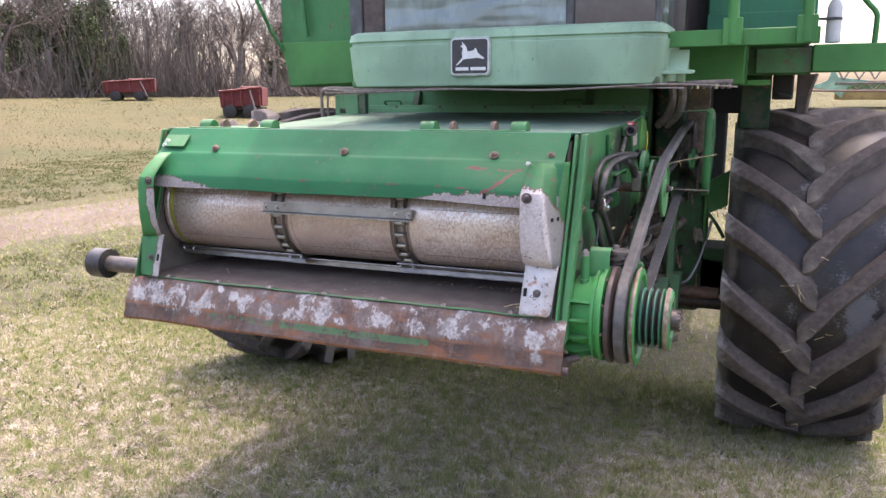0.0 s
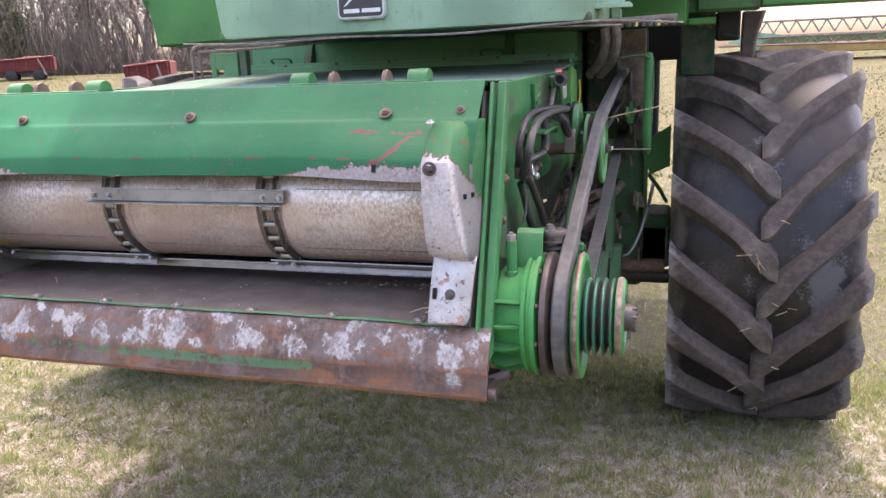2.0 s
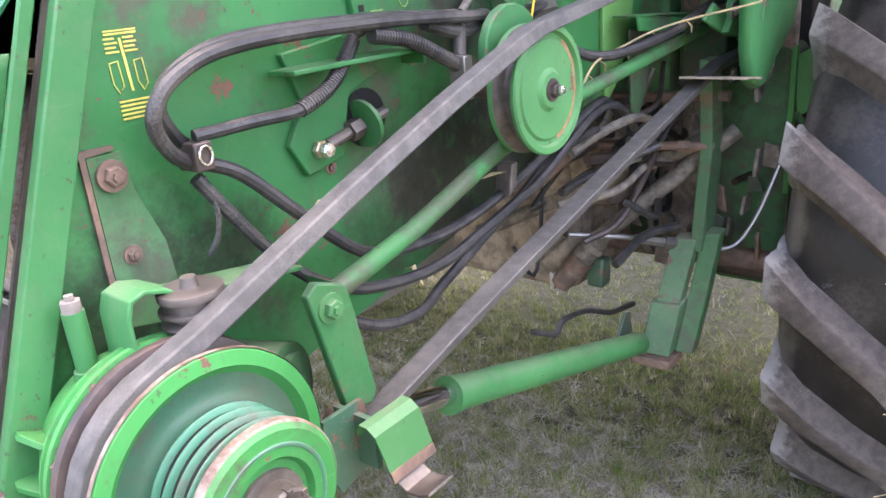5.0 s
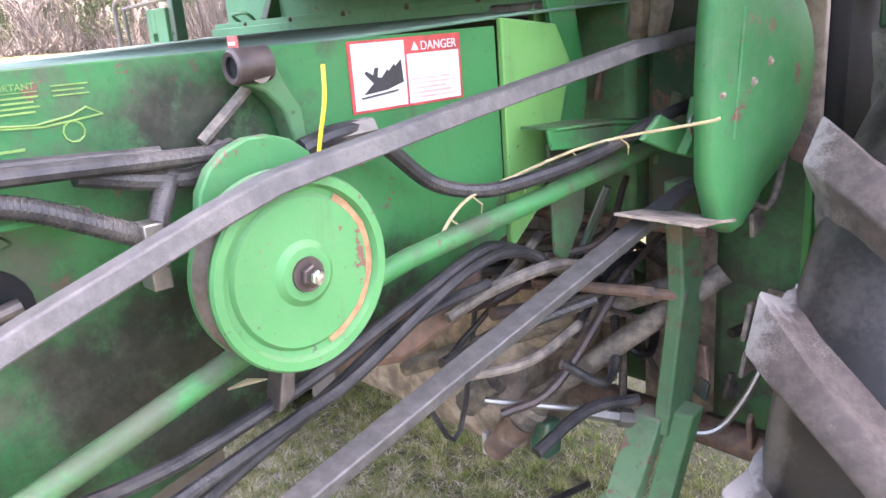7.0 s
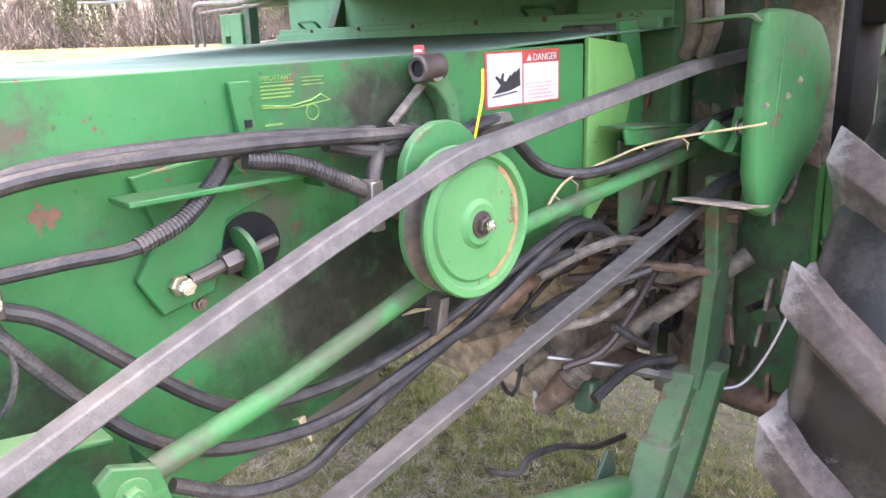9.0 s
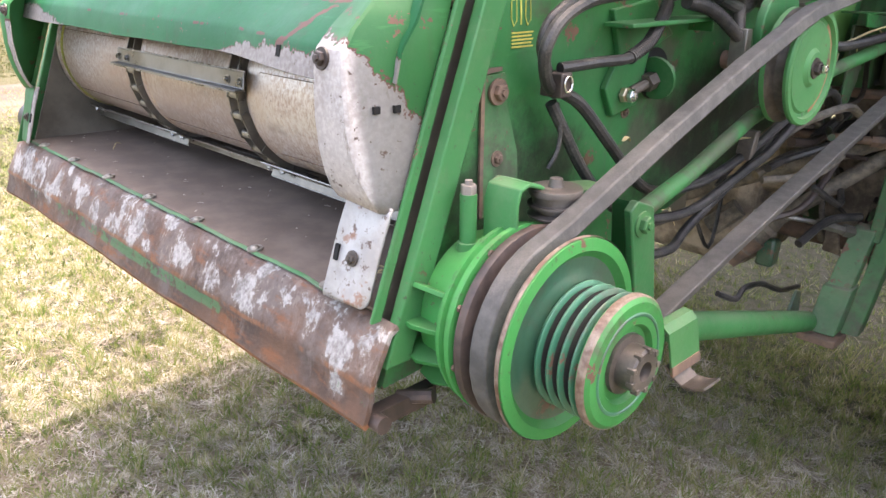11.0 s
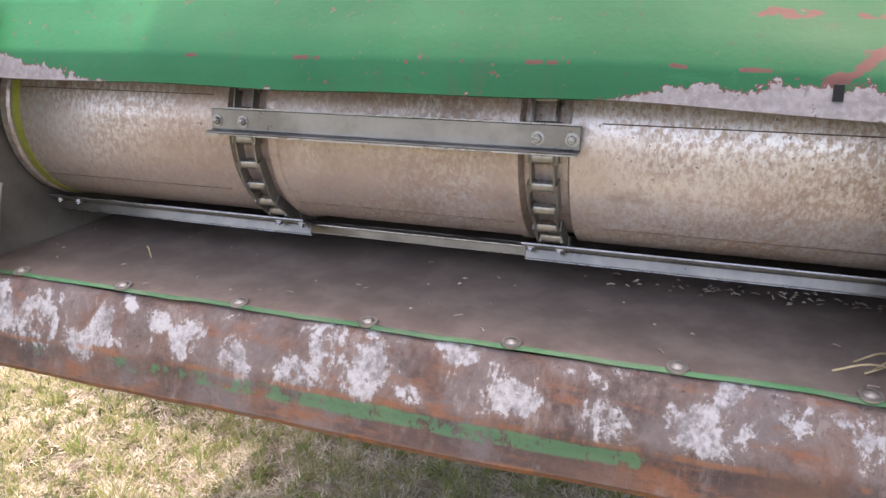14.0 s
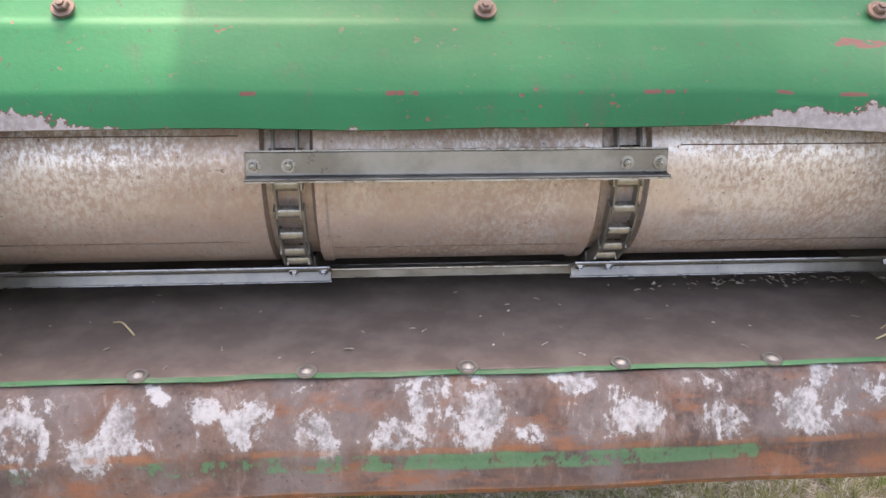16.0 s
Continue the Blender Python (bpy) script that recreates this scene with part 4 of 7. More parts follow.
def feeder_drum():
    cy, cz, r = 0.300, 1.260, 0.180
    prof = [(-0.81, 0.0), (-0.81, r + 0.004), (-0.795, r + 0.004), (-0.79, r), (-0.300, r), (-0.295, r - 0.012), (-0.228, r - 0.012), (-0.222, r + 0.003), (-0.208, r + 0.003), (-0.204, r),
            (0.188, r), (0.194, r + 0.003), (0.208, r + 0.003), (0.214, r - 0.012), (0.280, r - 0.012), (0.285, r), (0.79, r), (0.795, r + 0.004), (0.81, r + 0.004), (0.81, 0.0)]
    drum = part("feeder_drum", Form().turn(prof, (0, cy, cz), 64), DRUM, combine, "worn steel drum with brown and silver patina")
    part("drum_band", Form().turn([(-0.782, r + 0.001), (-0.782, r + 0.0022), (-0.765, r + 0.0022), (-0.765, r + 0.001)], (0, cy, cz), 64), plain("yellow_green_band", (0.30, 0.30, 0.05), 0.5), drum)
    weld = Form()
    for a in (2.75, 3.75):
        weld.tube([(x, cy + (r + 0.001) * math.cos(a), cz + (r + 0.001) * math.sin(a)) for x in (-0.76, -0.33)], 0.0009, 6)
        weld.tube([(x, cy + (r + 0.001) * math.cos(a + 0.12), cz + (r + 0.001) * math.sin(a + 0.12)) for x in (-0.2, 0.2)], 0.0009, 6)
        weld.tube([(x, cy + (r + 0.001) * math.cos(a + 0.1), cz + (r + 0.001) * math.sin(a + 0.1)) for x in (0.33, 0.76)], 0.0009, 6)
    part("weld_seam", weld, RUSTY, drum)
    part("drum_shaft", Form().tube([(-0.85, cy, cz), (0.85, cy, cz)], 0.03, 16), RUSTY, drum)
    # chains with their rollers
    pitch, rr = 0.0414, r + 0.004
    path = [(0.85 - pitch * i, cz - rr) for i in range(12)]
    n_arc = int(math.pi * rr / pitch)
    path += [(cy + rr * math.cos(a), cz + rr * math.sin(a)) for a in [-math.pi / 2 - math.pi * (i + 0.5) / n_arc for i in range(n_arc)]]
    path += [(cy + pitch * i, cz + rr) for i in range(12)]
    roller = Form().turn([(-0.017, 0.0), (-0.017, 0.0095), (0.017, 0.0095), (0.017, 0.0)], sides=12).mesh("roller", 30)
    for cx in (-0.262, 0.247):
        links = Form()
        for i, ((ya, za), (yb, zb)) in enumerate(zip(path, path[1:])):
            d = Vector((0, yb - ya, zb - za))
            ln, d = d.length, d.normalized()
            up = Vector((0, -d.z, d.y))
            o = 0.0175 if i % 2 else 0.0215
            m = Matrix(((1, 0, 0, cx), (0, d.y, up.y, ya), (0, d.z, up.z, za), (0, 0, 0, 1)))
            for sx in (-1, 1):
                links.box(sx * o - 0.0016, sx * o + 0.0016, -0.008, ln + 0.008, -0.010, 0.010, m)
        chain = part("feeder_chain", links, SLAT, combine, "steel roller chain over the drum", 0.0)
        for y, z in path:
            ro = part("roller", roller, ROLLER, chain)
            ro.location = (cx, y, z)
    # slats between the chains

    def slat(x0, x1, y, z, a):
        g = Form().sheet([(-0.016, 0.022), (-0.015, 0.005), (-0.010, 0.0), (0.024, 0.0)], x0, x1, 0.004)
        ob = part("slat", g, SLAT, combine, "worn angle-steel slat", 0.0016)
        ob.matrix_basis = Matrix.Translation((0, y, z)) @ Matrix.Rotation(a, 4, "X")
        for y1, z1 in ((-0.0175, 0.0225), (-0.0135, 0.0005), (0.0245, 0.001)):
            part("worn_edge", Form().box(x0, x1, y1 - 0.0008, y1 + 0.0016, z1 - 0.001, z1 + 0.0008), ROLLER, ob)
        for bx in (x0 + 0.012, x0 + 0.062, x1 - 0.062, x1 - 0.012):
            b = bolt((bx, 0.004, 0.004), (0, 0, 1), 0.0068, ob, ROLLER)
        return ob
    rs = r + 0.016

    def on_drum(x0, x1, deg):
        a = radians(deg)
        return slat(x0, x1, cy + rs * math.cos(a), cz + rs * math.sin(a), a - math.pi / 2)
    on_drum(-0.318, 0.303, 172)
    on_drum(-0.815, -0.212, 243)
    on_drum(0.197, 0.815, 243)
    on_drum(-0.318, 0.303, 257)
    on_drum(-0.815, -0.212, 100)
    on_drum(0.197, 0.815, 100)


feeder_drum()


def drive_side():
    cy, cz = 0.170, 0.990
    # gear housing with ribs, sheave, grooved pulley
    g = Form().turn([(0.862, 0.0), (0.862, 0.095), (0.885, 0.122), (0.935, 0.128), (0.948, 0.134), (0.950, 0.150), (0.960, 0.153), (0.963, 0.146), (0.972, 0.146), (0.974, 0.156), (0.984, 0.157), (0.987, 0.146), (0.990, 0.0)], (0, cy, cz), 48)
    housing = part("gear_housing", g, PAINT_BRIGHT, combine, "ribbed bright green gear housing", 0.0)
    for a in (153, 177, 201, 225, 249):
        rib = part("rib", Form().add([(0.866, 0.105, -0.004), (0.866, 0.148, -0.004), (0.90, 0.156, -0.004), (0.948, 0.142, -0.004), (0.948, 0.105, -0.004), (0.866, 0.105, 0.004), (0.866, 0.148, 0.004), (0.90, 0.156, 0.004), (0.948, 0.142, 0.004), (0.948, 0.105, 0.004)], [(0, 1, 2, 3, 4), (9, 8, 7, 6, 5), (0, 5, 6, 1), (1, 6, 7, 2), (2, 7, 8, 3), (3, 8, 9, 4), (4, 9, 5, 0)]), PAINT_BRIGHT, housing, "", 0.001)
        rib.matrix_basis = Matrix.Translation((0, cy, cz)) @ Matrix.Rotation(radians(a), 4, "X")
    for i in range(10):
        a = 2 * math.pi * i / 10 + 0.2
        bolt((0.985, cy + 0.150 * math.cos(a), cz + 0.150 * math.sin(a)), (1, 0, 0), 0.006, housing, RUSTY, washer=False)
    part("inner_sheave", Form().turn([(0.996, 0.0), (0.996, 0.158), (1.004, 0.160), (1.010, 0.158), (1.024, 0.12), (1.03, 0.0)], (0, cy, cz), 56), RUST_DARK, combine, "rust-brown inner sheave disc")
    sheave = part("outer_sheave", Form().turn([(1.055, 0.0), (1.060, 0.12), (1.074, 0.154), (1.080, 0.160), (1.088, 0.158), (1.090, 0.140), (1.084, 0.134), (1.080, 0.129)], (0, cy, cz), 56), PAINT_BRIGHT, combine, "dished green sheave with polished rim")
    part("rim_edge", Form().turn([(1.0735, 0.1552), (1.080, 0.1612), (1.086, 0.1605)], (0, cy, cz), 56), WORN_RIM, sheave)
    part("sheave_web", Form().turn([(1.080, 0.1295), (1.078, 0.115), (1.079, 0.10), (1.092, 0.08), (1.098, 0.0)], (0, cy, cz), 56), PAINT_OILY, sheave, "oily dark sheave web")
    prof = [(1.09, 0.0), (1.092, 0.092)]
    for i in range(4):
        x = 1.096 + 0.020 * i
        prof += [(x, 0.0965), (x + 0.0015, 0.098), (x + 0.0035, 0.098), (x + 0.005, 0.0965), (x + 0.010, 0.072), (x + 0.015, 0.072)]
    part("v_pulley", Form().turn(prof + [(1.170, 0.076), (1.170, 0.0)], (0, cy, cz), 56), PAINT_GROOVE, combine, "teal green belt pulley with dark grooves")
    prof = [(1.166, 0.0), (1.168, 0.098), (1.172, 0.100), (1.182, 0.100), (1.188, 0.092), (1.188, 0.060), (1.180, 0.055), (1.180, 0.0)]
    pulley = part("grooved_pulley", Form().turn(prof, (0, cy, cz), 56), PAINT_BRIGHT, combine, "green multi-groove pulley with worn edges")
    part("hub", Form().turn([(1.178, 0.0), (1.178, 0.046), (1.186, 0.045), (1.187, 0.034), (1.212, 0.033), (1.215, 0.030), (1.215, 0.015), (1.195, 0.014), (1.194, 0.0)], (0, cy, cz), 28), COLLAR, pulley, "rusty hub with splined shaft")
    for i in range(3):
        x = 1.1035 + 0.020 * i
        part("groove", Form().turn([(x, 0.0905), (x + 0.0045, 0.0735), (x + 0.0105, 0.0735), (x + 0.0112, 0.082)], (0, cy, cz), 48), NEAR_BLACK, pulley)
    part("pulley_edge", Form().turn([(1.1695, 0.098), (1.171, 0.1012), (1.181, 0.1012), (1.1835, 0.0985)], (0, cy, cz), 56), WORN_RIM, pulley, "worn bare pulley edge")
    part("face_ring", Form().turn([(1.1882, 0.0775), (1.1895, 0.076), (1.1895, 0.073), (1.1882, 0.0715)], (0, cy, cz), 56), PAINT_GROOVE, pulley)
    for i in range(9):
        a = i * math.pi / 4.5
        part("collar_tooth", Form().box(1.205, 1.217, cy + 0.031 * math.cos(a) - 0.004, cy + 0.031 * math.cos(a) + 0.004, cz + 0.031 * math.sin(a) - 0.004, cz + 0.031 * math.sin(a) + 0.004), COLLAR, pulley, "", 0.001)
    # filler tube and belt-tightener bracket above the housing
    filler = part("filler_tube", Form().tube([(0.912, 0.125, 1.07), (0.912, 0.125, 1.112), (0.912, 0.125, 1.113), (0.912, 0.125, 1.190)], [0.019, 0.017, 0.0135, 0.0135], 16), PAINT, combine, "green filler tube")
    part("cap", Form().tube([(0.912, 0.125, 1.188), (0.912, 0.125, 1.204)], 0.0125, 6).tube([(0.912, 0.125, 1.204), (0.912, 0.125, 1.211)], 0.006, 8), WEATHERED, filler, "pale worn cap")
    line = [(0.158, 1.10), (0.160, 1.180), (0.166, 1.198), (0.182, 1.203), (0.205, 1.196), (0.235, 1.178), (0.30, 1.168), (0.42, 1.150)]
    part("tightener_bracket", Form().sheet(line, 0.918, 0.985, 0.007), PAINT, combine, "bent green tightener bracket", 0.002)
    stack = Matrix.Translation((0.990, 0.238, 1.166)) @ Matrix.Diagonal((0.9, 0.9, 0.82, 1.0)) @ Matrix.Rotation(math.radians(90), 4, "Y") @ Matrix.Rotation(math.pi, 4, "Y")
    part("tightener_roller", Form().turn([(-0.022, 0.0), (-0.022, 0.046), (-0.017, 0.048), (-0.012, 0.034), (-0.004, 0.034), (0.000, 0.048), (0.005, 0.048), (0.006, 0.040), (0.020, 0.040), (0.022, 0.046), (0.030, 0.047), (0.034, 0.046), (0.036, 0.014), (0.052, 0.011), (0.052, 0.0)], sides=32, m=stack), COLLAR, combine, "grimy stacked tightener rollers")
    # arm with strut rod
    part("arm_plate", Form().prism([(0.375, 1.135), (0.395, 1.150), (0.446, 1.130), (0.456, 1.09), (0.480, 0.945), (0.470, 0.925), (0.418, 0.93), (0.40, 1.02)], 1.026, 1.042).prism([(0.446, 1.13), (0.456, 1.10), (0.480, 0.94), (0.466, 0.94)], 0.955, 1.026), PAINT, combine, "pale green arm plate", 0.003)
    bolt((1.042, 0.412, 1.106), (1, 0, 0), 0.015, combine, PAINT_IDLER)
    part("bearing_hub", Form().tube([(0.862, 0.30, 0.98), (0.99, 0.36, 0.98)], 0.075, 24).tube([(0.99, 0.36, 0.98), (1.0, 0.366, 0.98)], 0.06, 24), PAINT_DIRTY, combine)
    part("strut_rod", Form().tube([(1.012, 0.43, 1.106), (0.985, 0.66, 1.136), (0.965, 0.94, 1.205), (0.967, 1.22, 1.258), (0.980, 1.60, 1.300), (0.985, 1.95, 1.335)], 0.0165, 14), PAINT_STRUT, combine, "green painted strut rod")
    # idler
    iy, iz = 0.992, 1.315
    prof = [(0.994, 0.0), (0.994, 0.105), (0.998, 0.119), (1.008, 0.119), (1.020, 0.098), (1.040, 0.098), (1.047, 0.119), (1.054, 0.120), (1.058, 0.117), (1.058, 0.106), (1.049, 0.102), (1.048, 0.095), (1.053, 0.090), (1.053, 0.04), (1.060, 0.032), (1.060, 0.0)]
    idler = part("idler_pulley", Form().turn(prof, (0, iy, iz), 64), PAINT_IDLER, combine, "green dished idler pulley with rust streak")
    part("rust_streak", Form().add([(1.0506 + 0.0004 * (i % 2), iy + r * math.cos(a), iz + r * math.sin(a)) for i in range(13) for a in [radians(-75 + 11 * i)] for r in (0.0925, 0.1010 + 0.001 * math.sin(i * 2.3))], [(2 * i, 2 * i + 1, 2 * i + 3, 2 * i + 2) for i in range(12)]), plain("orange_rust", (0.27, 0.145, 0.07), 0.8, 0, 60, 0.25), idler)
    part("belt_groove", Form().turn([(1.0085, 0.1185), (1.0195, 0.0990), (1.0405, 0.0990), (1.0465, 0.1185)], (0, iy, iz), 64), COLLAR, idler, "belt-polished groove")
    bolt((1.060, iy, iz), (1, 0, 0), 0.014, idler, RUST_DARK)
    bolt((1.076, iy, iz), (1, 0, 0), 0.009, idler, BRIGHT, washer=False)
    part("axle_stub", Form().tube([(0.86, iy, iz), (1.01, iy, iz)], 0.02, 16), RUSTY, idler)
    arm = [(iy - 0.02, iz - 0.01)] + [(1.000 + 0.090 * math.cos(a), 1.388 + 0.084 * math.sin(a)) for a in [radians(200 - 20 * k) for k in range(10)]] + [(1.05, 1.38), (1.03, 1.405), (1.0, 1.385)]
    part("idler_arm", Form().prism(arm, 0.955, 0.975), PAINT, combine, "curved green idler arm", 0.003)
    # belt: one closed loop over the sheave, the idler and the rear wheel
    loop = []
    for k in range(15):
        a = radians(112 + k * (283 - 112) / 14)
        loop.append((cy + 0.146 * math.cos(a), cz + 0.146 * math.sin(a)))
    loop += [(0.36, 0.872), (0.70, 0.962), (1.2, 1.083), (1.86, 1.238)]
    loop += [(2.12 + 0.17 * math.cos(a), 1.40 + 0.15 * math.sin(a)) for a in [radians(-80 + 20 * k) for k in range(9)]]
    loop += [(1.7, 1.520), (1.30, 1.470), (1.08, 1.440), (1.03, 1.434), (0.97, 1.425), (0.90, 1.405), (0.70, 1.340), (0.45, 1.250), (0.20, 1.153)]
    v, f, n = [], [], len(loop)
    for i in range(n):
        p, a, b = Vector((0, *loop[i])), Vector((0, *loop[i - 1])), Vector((0, *loop[(i + 1) % n]))
        d = (b - a).normalized()
        out = Vector((0, d.z, -d.y))
        for x, h in ((1.021, 0.011), (1.065, 0.011), (1.058, -0.013), (1.028, -0.013)):
            v.append((x, p.y - out.y * h, p.z - out.z * h))
    for i in range(n):
        j = (i + 1) % n
        f += [(i * 4 + k, i * 4 + (k + 1) % 4, j * 4 + (k + 1) % 4, j * 4 + k) for k in range(4)]
    part("drive_belt", Form().add(v, f), BELT, combine, "grey wide rubber drive belt", 0.003)
    part("rear_sheave", Form().turn([(1.0, 0.0), (1.0, 0.15), (1.02, 0.13), (1.06, 0.13), (1.075, 0.15), (1.08, 0.0)], (0, 2.12, 1.40), 32), DARKSTEEL, combine)
    # guard over the rear of the belt
    poly = [(1.696, 1.46), (1.702, 1.55), (1.708, 1.600), (1.722, 1.624), (1.76, 1.632), (1.85, 1.630), (1.95, 1.618), (2.01, 1.600), (2.055, 1.570), (2.088, 1.525), (2.103, 1.47), (2.102, 1.42), (2.085, 1.365), (2.045, 1.320), (1.985, 1.278), (1.90, 1.245), (1.86, 1.218), (1.82, 1.194), (1.79, 1.190), (1.745, 1.212), (1.706, 1.30)]
    v = []
    for x, k in ((1.150, 1.0), (1.172, 0.998), (1.179, 0.98), (1.182, 0.94), (1.183, 0.5)):
        v += [(x + 0.004 * noise.noise(Vector((y * 9, z * 9, k))), 1.89 + (y - 1.89) * k, 1.425 + (z - 1.425) * k) for y, z in poly]
    n = len(poly)
    f = [(r * n + i, r * n + (i + 1) % n, (r + 1) * n + (i + 1) % n, (r + 1) * n + i) for r in range(4) for i in range(n)] + [tuple(4 * n + i for i in range(n))]
    guard = part("belt_guard", Form().add(v, f), PAINT, combine, "green sheet-metal belt guard with dents", angle=40)
    t = guard.modifiers.new("thick", "SOLIDIFY")
    t.thickness, t.offset = 0.004, -1
    part("guard_rib", Form().tube([(1.183, 1.80, 1.575), (1.184, 1.79, 1.50), (1.183, 1.775, 1.36)], 0.004, 6), PAINT, guard)
    for y, z in ((1.73, 1.44), (1.84, 1.45), (1.90, 1.48)):
        bolt((1.182, y, z), (1, 0, 0), 0.006, guard, PALE_BROWN)
    part("guard_bracket", Form().prism([(1.745, 1.335), (1.80, 1.318), (1.86, 1.318), (1.86, 1.425), (1.80, 1.428), (1.785, 1.375)], 1.085, 1.110).prism([(1.64, 1.375), (1.745, 1.335), (1.80, 1.34), (1.785, 1.375), (1.70, 1.41)], 1.080, 1.092), PAINT, combine, "pale green guard bracket", 0.004)
    part("support_plate", Form().sheet([(1.575, 1.392), (1.72, 1.385), (1.88, 1.368), (1.91, 1.345)], 0.88, 0.965, 0.006).prism([(1.56, 1.395), (1.90, 1.365), (1.91, 1.322), (1.78, 1.335), (1.57, 1.360)], 0.950, 0.958), PAINT_SIDE, combine, "green ledge plate under the belt", 0.003)
    part("support_web", Form().prism([(1.62, 1.36), (1.74, 1.35), (1.72, 1.20), (1.66, 1.12), (1.63, 1.15)], 0.90, 0.908), PAINT_DIRTY, combine, "", 0.003)
    part("rear_lug_plate", Form().prism([(1.70, 1.20), (1.80, 1.34), (1.82, 1.45), (1.78, 1.62), (1.70, 1.62), (1.74, 1.45), (1.70, 1.32)], 0.835, 0.85), PAINT_SIDE, combine, "", 0.003)
    bolt((1.11, 1.775, 1.385), (1, 0, 0), 0.013, combine, SLAT)
    part("guard_tray", Form().sheet([(1.66, 1.232), (1.74, 1.222), (1.79, 1.214)], 1.02, 1.185, 0.005), PALE_BROWN, combine)
    # bolt with spring and shaft end on the side wall
    part("mount_plate", Form().prism([(0.53, 1.44), (0.66, 1.455), (0.70, 1.42), (0.74, 1.385), (0.66, 1.36), (0.63, 1.26), (0.55, 1.245), (0.52, 1.30), (0.56, 1.36)], 0.860, 0.874), PAINT_SIDE, combine, "scuffed green mounting plate", 0.003)
    part("mount_shelf", Form().box(0.872, 0.935, 0.50, 0.80, 1.412, 1.420).box(0.872, 0.925, 0.795, 0.803, 1.39, 1.42), PAINT_SIDE, combine, "", 0.002)
    bolt((0.885, 0.81, 1.40), (1, 0, 0), 0.010, combine)
    part("adjuster_rod", Form().tube([(0.882, 0.59, 1.288), (0.882, 0.73, 1.318)], 0.010, 10).tube([(0.882, 0.64, 1.299), (0.882, 0.665, 1.304)], 0.018, 6), COLLAR, combine, "rusty adjuster rod with nut")
    part("adjuster_ear", Form().tube([(0.882, 0.672, 1.306), (0.882, 0.680, 1.3075)], 0.042, 20), PAINT, combine)
    part("dark_opening", Form().tube([(0.858, 0.70, 1.312), (0.8635, 0.70, 1.312)], 0.050, 24), HOLE, combine)
    bolt((0.874, 0.575, 1.285), (1, 0, 0), 0.015, combine, GOLD, washer=False)
    bolt((0.888, 0.578, 1.284), (1, 0, 0), 0.013, combine, BRIGHT, washer=False)
    bolt((0.860, 0.610, 1.245), (1, 0, 0), 0.008, combine)
    part("tab_bracket", Form().prism([(0.686, 1.55), (0.722, 1.55), (0.725, 1.53), (0.717, 1.525), (0.731, 1.464), (0.696, 1.464), (0.689, 1.515)], 0.861, 0.873), PAINT_SIDE, combine, "", 0.002)
    part("square_hole", Form().box(0.8731, 0.8745, 0.704, 0.716, 1.485, 1.496), HOLE, combine)
    part("lift_ear", Form().prism([(1.032, 1.560), (1.060, 1.566), (1.082, 1.548), (1.115, 1.490), (1.120, 1.440), (1.098, 1.440), (1.085, 1.490), (1.062, 1.515), (1.040, 1.525)], 0.860, 0.900), PAINT_DIRTY, combine, "grimy lifting ear", 0.004)
    part("lift_pin", Form().tube([(0.86, 1.055, 1.542), (0.915, 1.050, 1.542)], 0.014, 18), DARKSTEEL, combine)
    part("lift_pin", Form().tube([(0.86, 1.00, 1.445), (0.93, 0.99, 1.445)], 0.016, 14), DARKSTEEL, combine)
    cup = part("lift_cup", Form().turn([(0.0, 0.014), (-0.002, 0.020), (0.002, 0.023), (0.050, 0.023), (0.050, 0.0)], sides=20, m=axis_pose((0.900, 1.018, 1.550), (0, 1, 0.05))), RUST_DARK, combine, "brown hollow pipe end under the lifting ear")
    part("bore", Form().turn([(0.006, 0.0), (0.006, 0.0145), (0.0, 0.0145)], sides=16, m=axis_pose((0.900, 1.018, 1.550), (0, 1, 0.05))), HOLE, cup)
    part("small_label", Form().box(0.884, 0.908, 1.026, 1.028, 1.574, 1.588), DECAL_RED, cup, "small red label", 0.0)
    part("label_print", Form().box(0.888, 0.904, 1.0248, 1.026, 1.577, 1.581), DECAL_WHITE, cup)
    part("stay_rod", Form().tube([(0.875, 0.975, 1.462), (0.875, 1.06, 1.53)], 0.008, 8), DARKSTEEL, combine)


drive_side()


